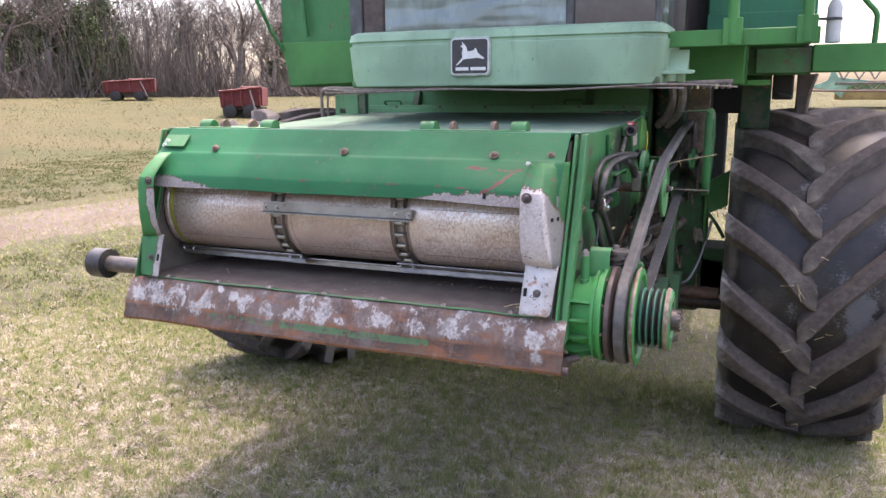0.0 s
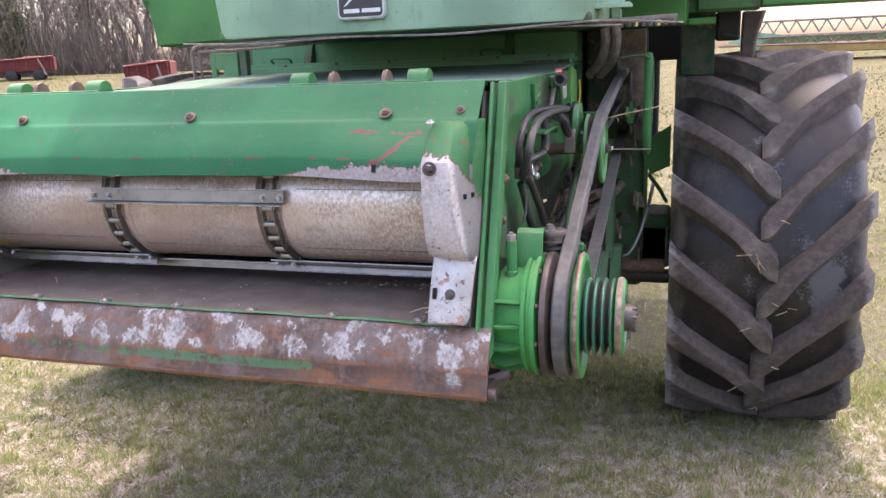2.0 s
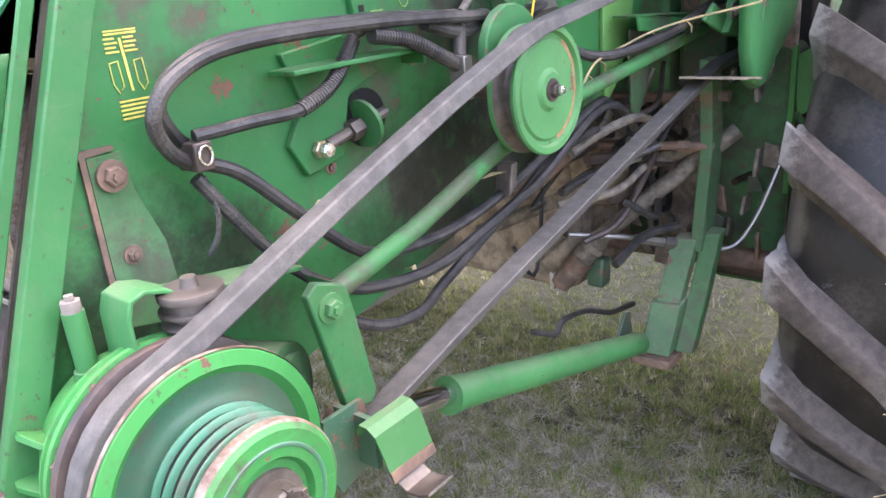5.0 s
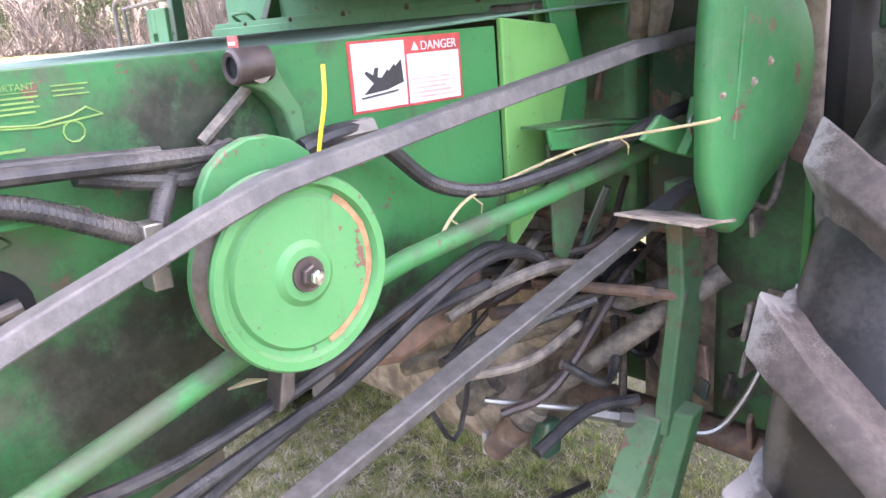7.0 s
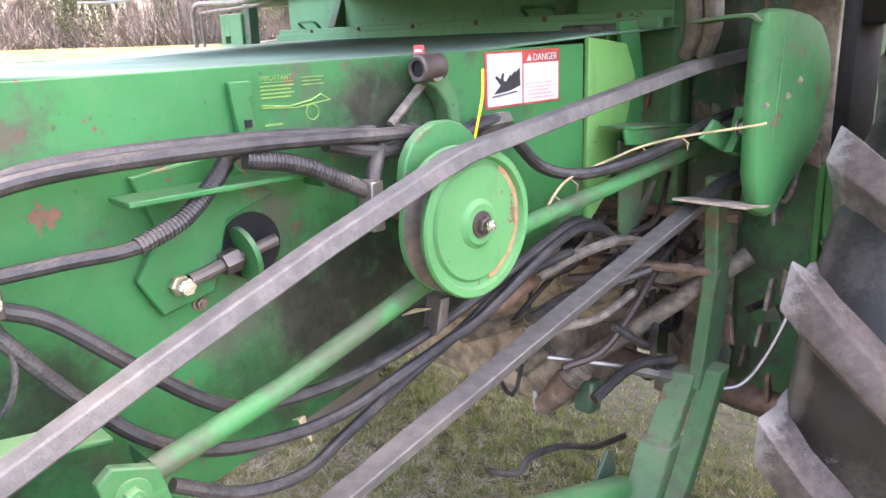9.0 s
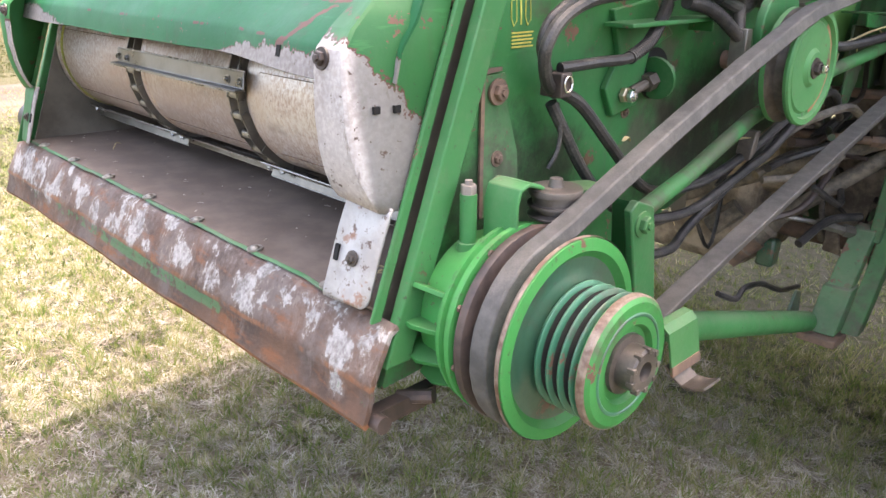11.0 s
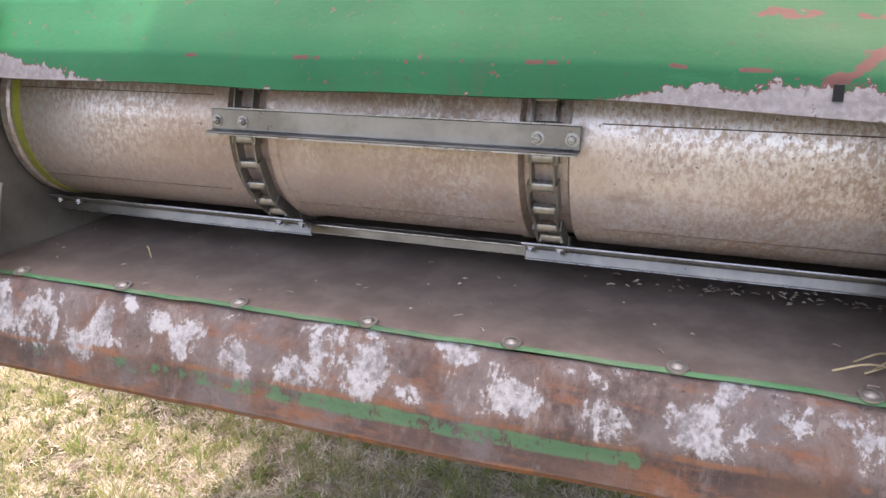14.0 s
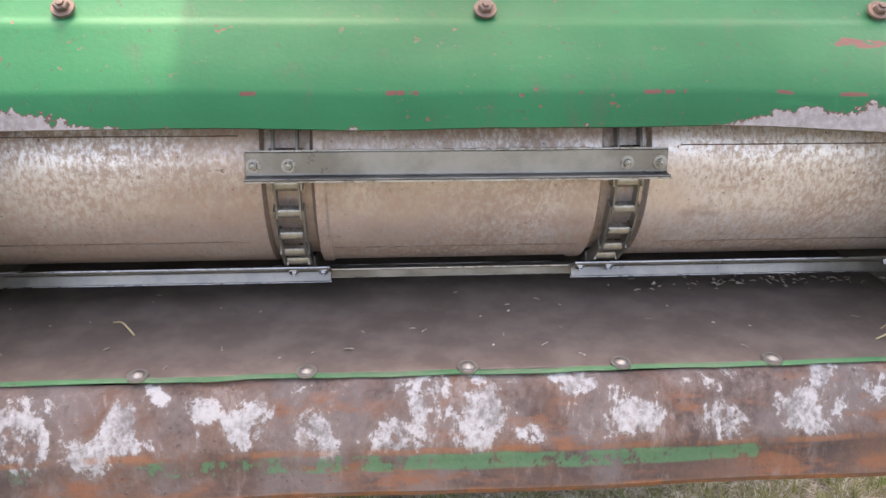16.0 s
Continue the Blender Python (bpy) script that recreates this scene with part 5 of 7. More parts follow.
def decals():
    # warning plate with a pictogram
    def quad(name, y0, y1, z0, z1, x, mat, parent, label=""):
        return part(name, Form().box(x, x + 0.0012, y0, y1, z0, z1), mat, parent, label)
    y0, y1, z0, z1 = 1.226, 1.457, 1.463, 1.569
    red = quad("warning_decal", y0, y1, z0, z1, 0.8605, DECAL_RED, combine, "red and white danger decal")
    quad("white_panel", y0 + 0.006, y0 + 0.108, z0 + 0.004, z1 - 0.004, 0.8618, DECAL_WHITE, red)
    quad("white_panel", y0 + 0.113, y1 - 0.006, z0 + 0.004, z1 - 0.026, 0.8618, DECAL_WHITE, red)
    jag = ((0.16, 0.26), (0.36, 0.44), (0.20, 0.62), (0.24, 0.66), (0.36, 0.58), (0.40, 0.70), (0.47, 0.70), (0.44, 0.54), (0.52, 0.52), (0.64, 0.66), (0.66, 0.62), (0.78, 0.74), (0.79, 0.69), (0.92, 0.80), (0.94, 0.40), (0.80, 0.36), (0.60, 0.30))
    shape = [(y0 + 0.006 + 0.102 * u, z0 + 0.004 + 0.087 * w) for u, w in jag]
    part("pictogram", Form().prism(shape, 0.8631, 0.8638), DECAL_BLACK, red)
    part("pictogram", Form().tube([(0.8636, y0 + 0.018, z0 + 0.022), (0.8636, y0 + 0.088, z0 + 0.028)], 0.0055, 8, 0.2), DECAL_BLACK, red)
    for i in range(5):
        quad("print_bar", y0 + 0.120, y1 - 0.016 - 0.012 * ((i * 7) % 3), z0 + 0.0105 + 0.0072 * i, z0 + 0.0135 + 0.0072 * i, 0.8631, DECAL_PINK, red)
    word(red, "DANGER", 0.8632, y0 + 0.142, z1 - 0.0215, 0.0195, DECAL_WHITE)
    part("triangle", Form().prism([(y0 + 0.122, z1 - 0.021), (y0 + 0.138, z1 - 0.021), (y0 + 0.130, z1 - 0.008)], 0.8631, 0.8638), DECAL_WHITE, red)
    # yellow notice far back
    note = quad("notice_decal", 0.742, 0.80, 1.5445, 1.5452, 0.8605, DECAL_FAINT, combine, "worn yellow printed notice")
    word(note, "IMPORTANT", 0.8607, 0.742, 1.5475, 0.0100, DECAL_FAINT)
    for i in range(4):
        quad("print_bar", 0.742, 0.800 - 0.006 * (i % 2), 1.5385 - 0.0055 * i, 1.5405 - 0.0055 * i, 0.8605, DECAL_FAINT, note)
    for i in range(3):
        quad("print_bar", 0.815, 0.855 - 0.005 * (i % 2), 1.548 - 0.0055 * i, 1.5495 - 0.0055 * i, 0.8605, DECAL_FAINT, note)
    part("drawing", Form().tube([(0.861, 0.742, 1.512), (0.861, 0.79, 1.508), (0.861, 0.83, 1.514), (0.861, 0.848, 1.522), (0.861, 0.866, 1.512), (0.861, 0.80, 1.505), (0.861, 0.742, 1.509)], 0.0012, 5), DECAL_FAINT, note)
    part("drawing", Form().tube([(0.861, 0.83 + 0.012 * math.cos(a), 1.496 + 0.012 * math.sin(a)) for a in [k * 0.63 for k in range(11)]], 0.0012, 5), DECAL_FAINT, note)
    quad("print_bar", 0.745, 0.775, 1.482, 1.485, 0.8605, DECAL_FAINT, note)
    # yellow notice near the front
    card = quad("notice_decal", 0.268, 0.312, 1.500, 1.502, 0.8605, DECAL_YELLOW, combine, "worn yellow printed notice")
    for i in range(5):
        for a, b in ((0.266, 0.284), (0.292, 0.310)) if i else ((0.268, 0.312),):
            quad("print_bar", a, b - 0.003 * (i % 2), 1.496 - 0.0055 * i, 1.4985 - 0.0055 * i, 0.8605, DECAL_YELLOW, card)
    part("drawing", Form().prism([(0.286, 1.492), (0.2895, 1.492), (0.2935, 1.425), (0.290, 1.425)], 0.8605, 0.8615), DECAL_YELLOW, card)
    for c in (0.274, 0.308):
        part("drawing", Form().tube([(0.861, c - 0.007, 1.462), (0.861, c + 0.005, 1.464), (0.861, c + 0.007, 1.432), (0.861, c, 1.424), (0.861, c - 0.006, 1.436), (0.861, c - 0.007, 1.462)], 0.001, 5), DECAL_YELLOW, card)
    for i in range(5):
        quad("print_bar", 0.270, 0.322 - 0.004 * (i % 2), 1.390 + 0.0055 * i, 1.3925 + 0.0055 * i, 0.8605, DECAL_YELLOW, card)


def word(parent, text, x, y, z, size, mat):
    c = bpy.data.curves.new("lettering", "FONT")
    c.body, c.size, c.extrude = text, size, 0.0004
    c.materials.append(mat)
    ob = new("lettering", c)
    ob.parent = parent
    ob.matrix_basis = Matrix(((0, 0, 1, x), (1, 0, 0, y), (0, 1, 0, z), (0, 0, 0, 1)))
    return ob


decals()


def hoses():
    def hose(name, pts, r, mat=HOSE, label="black rubber hose", sides=10):
        return part(name, Form().tube(smooth_path(pts, 8), r, sides), mat, combine, label)
    hose("hydraulic_hose", [(0.895, 0.345, 1.315), (0.915, 0.295, 1.345), (0.93, 0.272, 1.395), (0.935, 0.312, 1.442), (0.94, 0.413, 1.468), (0.945, 0.664, 1.470), (0.935, 0.95, 1.455), (0.90, 1.00, 1.455)], 0.0106)
    hose("hydraulic_hose", [(0.885, 0.345, 1.335), (0.895, 0.315, 1.365), (0.90, 0.300, 1.405), (0.905, 0.33, 1.445), (0.905, 0.43, 1.474), (0.915, 0.664, 1.476), (0.92, 0.90, 1.462)], 0.0098)
    hose("hydraulic_hose", [(0.91, 0.335, 1.358), (0.925, 0.42, 1.362), (0.93, 0.502, 1.363), (0.925, 0.57, 1.385), (0.915, 0.62, 1.42), (0.905, 0.66, 1.455), (0.90, 0.75, 1.468)], 0.0095)
    wrap = hose("conduit", [(0.93, 0.505, 1.363), (0.925, 0.57, 1.385), (0.915, 0.62, 1.42), (0.908, 0.65, 1.448)], 0.0115, HOSE, "ribbed black conduit")
    pts = smooth_path([(0.93, 0.505, 1.363), (0.925, 0.57, 1.385), (0.915, 0.62, 1.42), (0.908, 0.65, 1.448)], 12)
    rings = Form()
    for i in range(0, len(pts) - 1):
        d = (pts[i + 1] - pts[i]) * 0.45
        rings.tube([pts[i], pts[i] + d], 0.0126, 10)
    part("rib_ring", rings, HOSE, wrap)
    hose("hydraulic_hose", [(0.905, 0.345, 1.320), (0.91, 0.40, 1.290), (0.92, 0.481, 1.210), (0.925, 0.58, 1.120), (0.93, 0.658, 1.090), (0.93, 0.78, 1.078), (0.93, 0.90, 1.086), (0.93, 1.06, 1.118), (0.93, 1.20, 1.158), (0.93, 1.386, 1.212), (0.92, 1.47, 1.205), (0.88, 1.62, 1.14)], 0.0108)
    hose("hydraulic_hose", [(0.895, 0.335, 1.300), (0.90, 0.36, 1.260), (0.905, 0.42, 1.175), (0.92, 0.488, 1.100), (0.93, 0.58, 1.050), (0.94, 0.70, 1.030), (0.94, 0.80, 1.030), (0.94, 0.884, 1.046), (0.94, 1.032, 1.077), (0.94, 1.128, 1.100), (0.94, 1.354, 1.191), (0.93, 1.50, 1.19), (0.90, 1.66, 1.10)], 0.0105)
    hose("conduit", [(0.94, 0.50, 1.035), (0.94, 0.60, 0.975), (0.94, 0.703, 0.958), (0.92, 0.80, 0.975), (0.92, 0.942, 1.028), (0.92, 1.08, 1.075), (0.91, 1.25, 1.13), (0.90, 1.45, 1.14)], 0.0105)
    hose("hydraulic_hose", [(0.93, 0.80, 1.455), (0.925, 0.88, 1.435), (0.92, 0.94, 1.43), (0.91, 1.0, 1.45)], 0.012)
    hose("hydraulic_hose", [(0.905, 1.20, 1.450), (0.91, 1.25, 1.41), (0.915, 1.327, 1.345), (0.95, 1.40, 1.322), (1.0, 1.47, 1.334), (1.02, 1.622, 1.353), (1.03, 1.80, 1.390), (1.03, 1.96, 1.405), (1.02, 2.10, 1.41)], 0.0125)
    hose("hydraulic_hose", [(0.94, 1.08, 1.44), (0.94, 1.14, 1.452), (0.93, 1.20, 1.450)], 0.014)
    part("hose_fitting", Form().tube([(0.935, 1.12, 1.447), (0.935, 1.20, 1.450)], 0.018, 6), SLAT, combine)
    conduit = hose("conduit", [(0.94, 0.66, 1.452), (0.95, 0.74, 1.434), (0.955, 0.82, 1.395), (0.95, 0.862, 1.378), (0.935, 0.885, 1.405), (0.92, 0.91, 1.440)], 0.0124)
    pts = smooth_path([(0.94, 0.66, 1.452), (0.95, 0.74, 1.434), (0.955, 0.82, 1.395), (0.95, 0.862, 1.378), (0.935, 0.885, 1.405), (0.92, 0.91, 1.440)], 14)
    rings = Form()
    for p, q in zip(pts, pts[1:]):
        rings.tube([p, p + (q - p) * 0.45], 0.0132, 12)
    part("rib_ring", rings, HOSE, conduit)
    clampf = Form().box(0.880, 0.926, 0.322, 0.350, 1.312, 1.352)
    part("hose_clamp", clampf, RUST_DARK, combine, "rusty plate hose clamp", 0.003)
    part("clamp_wire", Form().tube([(0.929, 0.336 + 0.010 * math.cos(a), 1.334 + 0.013 * math.sin(a)) for a in [k * 0.524 for k in range(13)]], 0.0018, 6), BRIGHT, combine)
    part("hose_clamp", Form().box(0.94, 0.975, 0.845, 0.868, 1.318, 1.395), SLAT, combine, "", 0.002)
    part("cable_tie", Form().tube(smooth_path([(0.95, 1.098, 1.428), (0.955, 1.100, 1.45), (0.958, 1.112, 1.50), (0.955, 1.118, 1.545)], 5), 0.0035, 6, 0.5), TIE_YELLOW, combine, "yellow plastic cable tie")
    part("wire_tail", Form().tube(smooth_path([(0.90, 0.345, 1.30), (0.905, 0.352, 1.25), (0.905, 0.345, 1.215), (0.90, 0.33, 1.19)], 5), 0.004, 6), HOSE, combine)
    # dried stalk with husks caught on the strut
    stalk = [(0.940, 1.30, 1.25), (0.945, 1.33, 1.29), (0.95, 1.375, 1.318), (0.96, 1.47, 1.335), (0.975, 1.60, 1.355), (1.04, 1.65, 1.375), (1.19, 1.66, 1.405), (1.215, 1.665, 1.412)]
    tw = part("dry_stalk", Form().tube(smooth_path(stalk, 5), 0.0028, 6), STRAW, combine, "dry twisted stalk caught on the strut")
    for i in (1, 2, 3, 4, 5):
        x, y, z = stalk[i]
        part("husk", Form().tube([(x, y, z), (x + 0.01, y + 0.012, z - 0.014), (x + 0.012, y + 0.008, z - 0.03)], [0.003, 0.0055, 0.002], 6, 0.4), STRAW, tw)
    for p, q, w in (((0.93, 0.93, 1.15), (0.955, 0.975, 1.155), 0.010), ((0.90, 0.72, 1.03), (0.93, 0.73, 1.00), 0.009), ((0.93, 0.505, 1.215), (0.93, 0.53, 1.212), 0.006)):
        part("dead_leaf", Form().tube([p, ((p[0] + q[0]) / 2, (p[1] + q[1]) / 2, p[2] + 0.006), q], [0.003, w, 0.002], 7, 0.25), STRAW, combine, "dry leaf scrap")


hoses()


def underside():
    # lift cylinder
    part("cylinder_rod", Form().tube([(0.96, 0.50, 0.845), (0.95, 0.77, 0.760)], 0.0215, 20), CHROME, combine, "polished chrome cylinder rod")
    part("cylinder_barrel", Form().tube([(0.95, 0.745, 0.765), (0.95, 0.762, 0.760)], 0.039, 20).tube([(0.95, 0.762, 0.760), (0.932, 1.181, 0.620), (0.912, 1.66, 0.458)], [0.035, 0.034, 0.033], 20), PAINT, combine, "green hydraulic lift cylinder")
    part("rod_eye", Form().tube([(0.92, 0.49, 0.835), (0.98, 0.49, 0.835)], 0.038, 18), RUSTY, combine)
    # belt guide hanging from the arm: a sheet curled over at the top, with a bent grey tab
    swap = Matrix(((0, 1, 0, 0), (1, 0, 0, 0), (0, 0, 1, 0), (0, 0, 0, 1)))
    lean = Matrix(((1, 0, 0, 0), (0, 1, -0.26, 0.242), (0, 0, 1, 0), (0, 0, 0, 1)))
    line = [(1.092, 0.928), (1.096, 0.942), (1.106, 0.951), (1.118, 0.950), (1.127, 0.940), (1.129, 0.905), (1.130, 0.858)]
    guide = part("belt_guide", Form().sheet(line, 0.385, 0.478, 0.004, m=lean @ swap), PAINT_IDLER, combine, "curled light green belt guide")
    part("rusty_edge", Form().sheet([(1.1302, 0.872), (1.1308, 0.852)], 0.385, 0.478, 0.005, m=lean @ swap), RUSTY, guide)
    part("stop_tab", Form().sheet([(1.112, 0.862), (1.126, 0.846), (1.146, 0.834), (1.170, 0.836), (1.190, 0.846)], 0.415, 0.470, 0.004, m=swap), COLLAR, guide, "grey bent steel tab")
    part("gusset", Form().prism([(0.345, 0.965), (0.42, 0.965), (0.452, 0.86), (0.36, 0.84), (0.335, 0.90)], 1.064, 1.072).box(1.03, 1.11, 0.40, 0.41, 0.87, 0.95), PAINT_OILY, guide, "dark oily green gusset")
    # bracket leg from the axle: two bent lengths of channel on a rusty foot
    def channel(name, stations, w, d, material, label=""):
        v, f = [], []
        for x, y, z in stations:
            v += [(x, y, z), (x + w, y + 0.008, z), (x + w + 0.004, y + d, z + 0.01), (x + 0.008, y + d, z + 0.01)]
        for i in range(len(stations) - 1):
            f += [(i * 4 + j, i * 4 + (j + 1) % 4, i * 4 + 4 + (j + 1) % 4, i * 4 + 4 + j) for j in range(4)]
        n = len(v)
        return part(name, Form().add(v, f + [(3, 2, 1, 0), (n - 4, n - 3, n - 2, n - 1)]), material, combine, label, 0.004)
    channel("cylinder_leg", [(0.935, 1.835, 0.735), (0.925, 1.742, 0.560)], 0.070, 0.05, RUSTY_GREEN, "worn light green bracket leg")
    channel("cylinder_leg", [(0.917, 1.732, 0.565), (0.910, 1.668, 0.425)], 0.086, 0.06, RUSTY_GREEN, "green leg end with rusted joint")
    channel("leg_web", [(1.012, 1.87, 0.75), (1.006, 1.775, 0.555), (1.0, 1.71, 0.43)], 0.05, 0.05, PAINT_DIRTY, "grimy web behind the leg")
    part("pin_plate", Form().prism([(1.60, 0.47), (1.70, 0.47), (1.69, 0.54), (1.66, 0.55)], 0.862, 0.872), PAINT_OILY, combine, "", 0.002)
    part("leg_foot", Form().box(0.895, 1.012, 1.645, 1.745, 0.398, 0.424), RUSTY, combine, "", 0.004)
    part("leg_column", Form().prism([(1.84, 0.70), (1.94, 0.70), (1.99, 1.0), (1.95, 1.25), (1.88, 1.25), (1.90, 1.0)], 0.985, 1.022), RUSTY_GREEN, combine, "grimy green upright", 0.005)
    # axle, final drives, pipes
    part("axle_beam", Form().box(-1.27, 1.27, 2.30, 2.62, 0.54, 0.82), PAINT_DIRTY, combine, "dark green axle beam", 0.02)
    part("axle_pipe", Form().tube([(-1.1, 2.05, 0.62), (1.25, 2.05, 0.62)], 0.035, 14), RUSTY, combine, "brown rusted cross pipe")
    part("axle_pipe", Form().tube([(0.2, 1.90, 1.12), (1.05, 1.95, 1.14)], 0.016, 10), RUSTY, combine)
    part("cross_shaft", Form().tube([(0.30, 1.72, 0.70), (1.00, 1.95, 1.02)], 0.024, 12).tube([(0.52, 1.73, 0.66), (0.60, 1.76, 0.74)], 0.035, 10), DARKSTEEL, combine)
    for s in (1, -1):
        part("final_drive", Form().box(s * 1.02 - 0.12, s * 1.02 + 0.12, 2.25, 2.70, 0.45, 1.25), PAINT_DIRTY, combine, "", 0.03)
    line = part("brake_line", Form().tube(smooth_path([(0.72, 1.60, 0.79), (0.85, 1.74, 0.755), (0.92, 1.82, 0.725), (1.00, 1.88, 0.70), (1.08, 1.93, 0.70), (1.13, 1.97, 0.78), (1.17, 2.02, 0.92), (1.19, 2.06, 1.02)], 6), 0.008, 8), SLAT, combine, "steel brake line")
    part("fitting", Form().tube([(0.86, 1.745, 0.752), (0.95, 1.845, 0.717)], 0.015, 6).tube([(0.92, 1.81, 0.729), (0.94, 1.835, 0.722)], 0.021, 6), SLAT, line)
    # thick rusty lift arm, its brown end and the pale pipe beside it
    arm = part("lift_arm", Form().tube(smooth_path([(0.635, 1.755, 0.60), (0.70, 1.80, 0.70), (0.80, 1.86, 0.80), (0.93, 1.93, 0.92), (1.05, 2.02, 1.03)], 5), [0.036] * 6 + [0.026] * 15, 14), DARKSTEEL, combine, "grimy brown lift arm")
    part("arm_end", Form().tube([(0.60, 1.735, 0.555), (0.665, 1.775, 0.645)], [0.030, 0.042], 14), RUSTY, arm, "rusted arm end")
    part("arm_band", Form().tube([(0.685, 1.79, 0.675), (0.695, 1.797, 0.69)], 0.040, 12), WEATHERED, arm)
    part("green_lug", Form().prism([(1.80, 0.54), (1.86, 0.54), (1.87, 0.63), (1.81, 0.64)], 0.66, 0.72), PAINT_OILY, combine, "", 0.01)
    part("cross_pipe", Form().tube([(0.50, 1.66, 1.03), (0.72, 1.76, 1.02), (1.02, 1.92, 1.00)], 0.013, 10).tube([(0.70, 1.750, 1.02), (0.735, 1.768, 1.019)], 0.019, 6).tube([(0.93, 1.872, 1.006), (0.96, 1.888, 1.004)], 0.019, 6), RUSTY, combine, "rusty cross pipe with couplings")
    part("tag", Form().box(0.565, 0.58, 1.735, 1.75, 0.535, 0.595), PALEBARE, combine, "pale hanging tag")
    part("hose_tail", Form().tube(smooth_path([(0.78, 1.30, 0.62), (0.80, 1.38, 0.585), (0.80, 1.43, 0.606), (0.80, 1.551, 0.584), (0.80, 1.66, 0.535), (0.80, 1.725, 0.510), (0.80, 1.855, 0.486)], 6), 0.009, 8), HOSE, combine)
    rng = random.Random(4)
    part("hose_clip", Form().prism([(0.985, 1.10), (1.012, 1.115), (1.020, 1.165), (1.000, 1.165)], 0.918, 0.956), COLLAR, combine, "bent steel hose clip", 0.003)
    part("pivot_casting", Form().prism([(1.16, 1.05), (1.30, 1.02), (1.46, 1.06), (1.52, 1.14), (1.44, 1.18), (1.22, 1.12)], 0.66, 0.84), RUSTY, combine, "brown grimy pivot casting", 0.02)
    # added plate that shuts off the bright gap behind the drives
    part("rear_web", Form().box(0.70, 1.135, 2.262, 2.28, 0.52, 1.74), PALE_BROWN, combine, "pale plate added behind the drives to close a gap", 0.004)
    # grimy gear cases, shafts and pipes under the cab floor
    part("gear_case", Form().box(-0.55, 0.62, 1.80, 2.25, 0.50, 1.15), PALE_BROWN, combine, "gear case under the cab, painted pale to lift its shade", 0.05)
    part("gear_case", Form().turn([(0.62, 0.0), (0.62, 0.19), (0.70, 0.17), (0.74, 0.09), (0.80, 0.08), (0.80, 0.0)], (0, 1.98, 0.95), 24), PALE_BROWN, combine)
    part("separator_body", Form().box(-0.90, 0.95, 2.62, 6.5, 0.95, 2.6), PAINT_DIRTY, combine, "green separator body behind the axle", 0.03)
    # unseen tank and flares, added so the ground and tyre fall in shade
    part("grain_tank", Form().box(-1.45, 1.62, 2.65, 5.6, 1.95, 3.75), PAINT, combine, "green grain tank", 0.03)
    part("shade_flare", Form().box(1.62, 2.16, 1.92, 5.6, 3.0, 3.75), PAINT, combine, "unseen flare added to the grain tank to cast shade", 0.03)
    part("shade_flare", Form().box(-1.67, -1.45, 2.35, 5.6, 2.95, 3.75), PAINT, combine, "unseen flare added to the grain tank to cast shade", 0.03)
    part("separator_front", Form().box(-0.86, 0.86, 1.96, 2.62, 1.12, 1.74), PAINT_DIRTY, combine, "", 0.02)
    for i in range(24):
        x, y, z = rng.uniform(0.50, 1.06), rng.uniform(1.55, 2.2), rng.uniform(0.62, 1.25)
        part("grimy_pipe", Form().tube(smooth_path([(x, y, z), (x + rng.uniform(-0.1, 0.1), y + rng.uniform(0.05, 0.2), z + rng.uniform(-0.1, 0.1)), (x + rng.uniform(-0.15, 0.1), y + rng.uniform(0.2, 0.4), z + rng.uniform(0.05, 0.35))], 5), rng.uniform(0.006, 0.014), 8), rng.choice((HOSE, RUST_DARK, RUST_DARK, DARKSTEEL, HOSE, PAINT_OILY)), combine)
    for i in range(60):
        x, y, z = rng.uniform(0.60, 1.14), rng.uniform(1.95, 2.24), rng.uniform(0.60, 1.55)
        w, h = rng.uniform(0.012, 0.034), rng.uniform(0.015, 0.045)
        ob = part("grimy_bracket", Form().prism([(-w, -h), (w, -h * 0.7), (w * 0.8, h), (-w * 0.5, h * 0.8)], -0.006, 0.006), rng.choice((PAINT_DIRTY, RUSTY, PALE_BROWN, DARKSTEEL, PAINT_OILY)), combine, "", 0.003)
        ob.matrix_basis = pose(x, y, z, rng.uniform(-25, 25), rng.uniform(-15, 15), rng.choice((0, 90)) + rng.uniform(-15, 15))
    for i in range(18):
        x, y, z = rng.uniform(0.62, 0.90), rng.uniform(1.35, 1.75), rng.uniform(0.92, 1.14)
        part("grimy_pipe", Form().tube(smooth_path([(x, y, z), (x + rng.uniform(0.0, 0.1), y + 0.14, z + rng.uniform(-0.03, 0.06)), (x + rng.uniform(-0.05, 0.15), y + 0.3, z + rng.uniform(-0.05, 0.12))], 5), rng.uniform(0.007, 0.016), 8), rng.choice((HOSE, RUST_DARK, DARKSTEEL)), combine)
    # left-hand drive shaft stub on the far side
    part("shaft_stub", Form().tube([(-0.86, 0.15, 0.995), (-1.19, 0.15, 0.995)], 0.034, 20), COLLAR, combine, "grey drive shaft stub")
    part("shaft_collar", Form().turn([(-1.25, 0.035), (-1.25, 0.062), (-1.17, 0.064), (-1.165, 0.035)], (0, 0.15, 0.995), 28).turn([(-1.25, 0.0), (-1.245, 0.036)], (0, 0.15, 0.995), 28), HOSE, combine, "black rubber shaft collar")


underside()


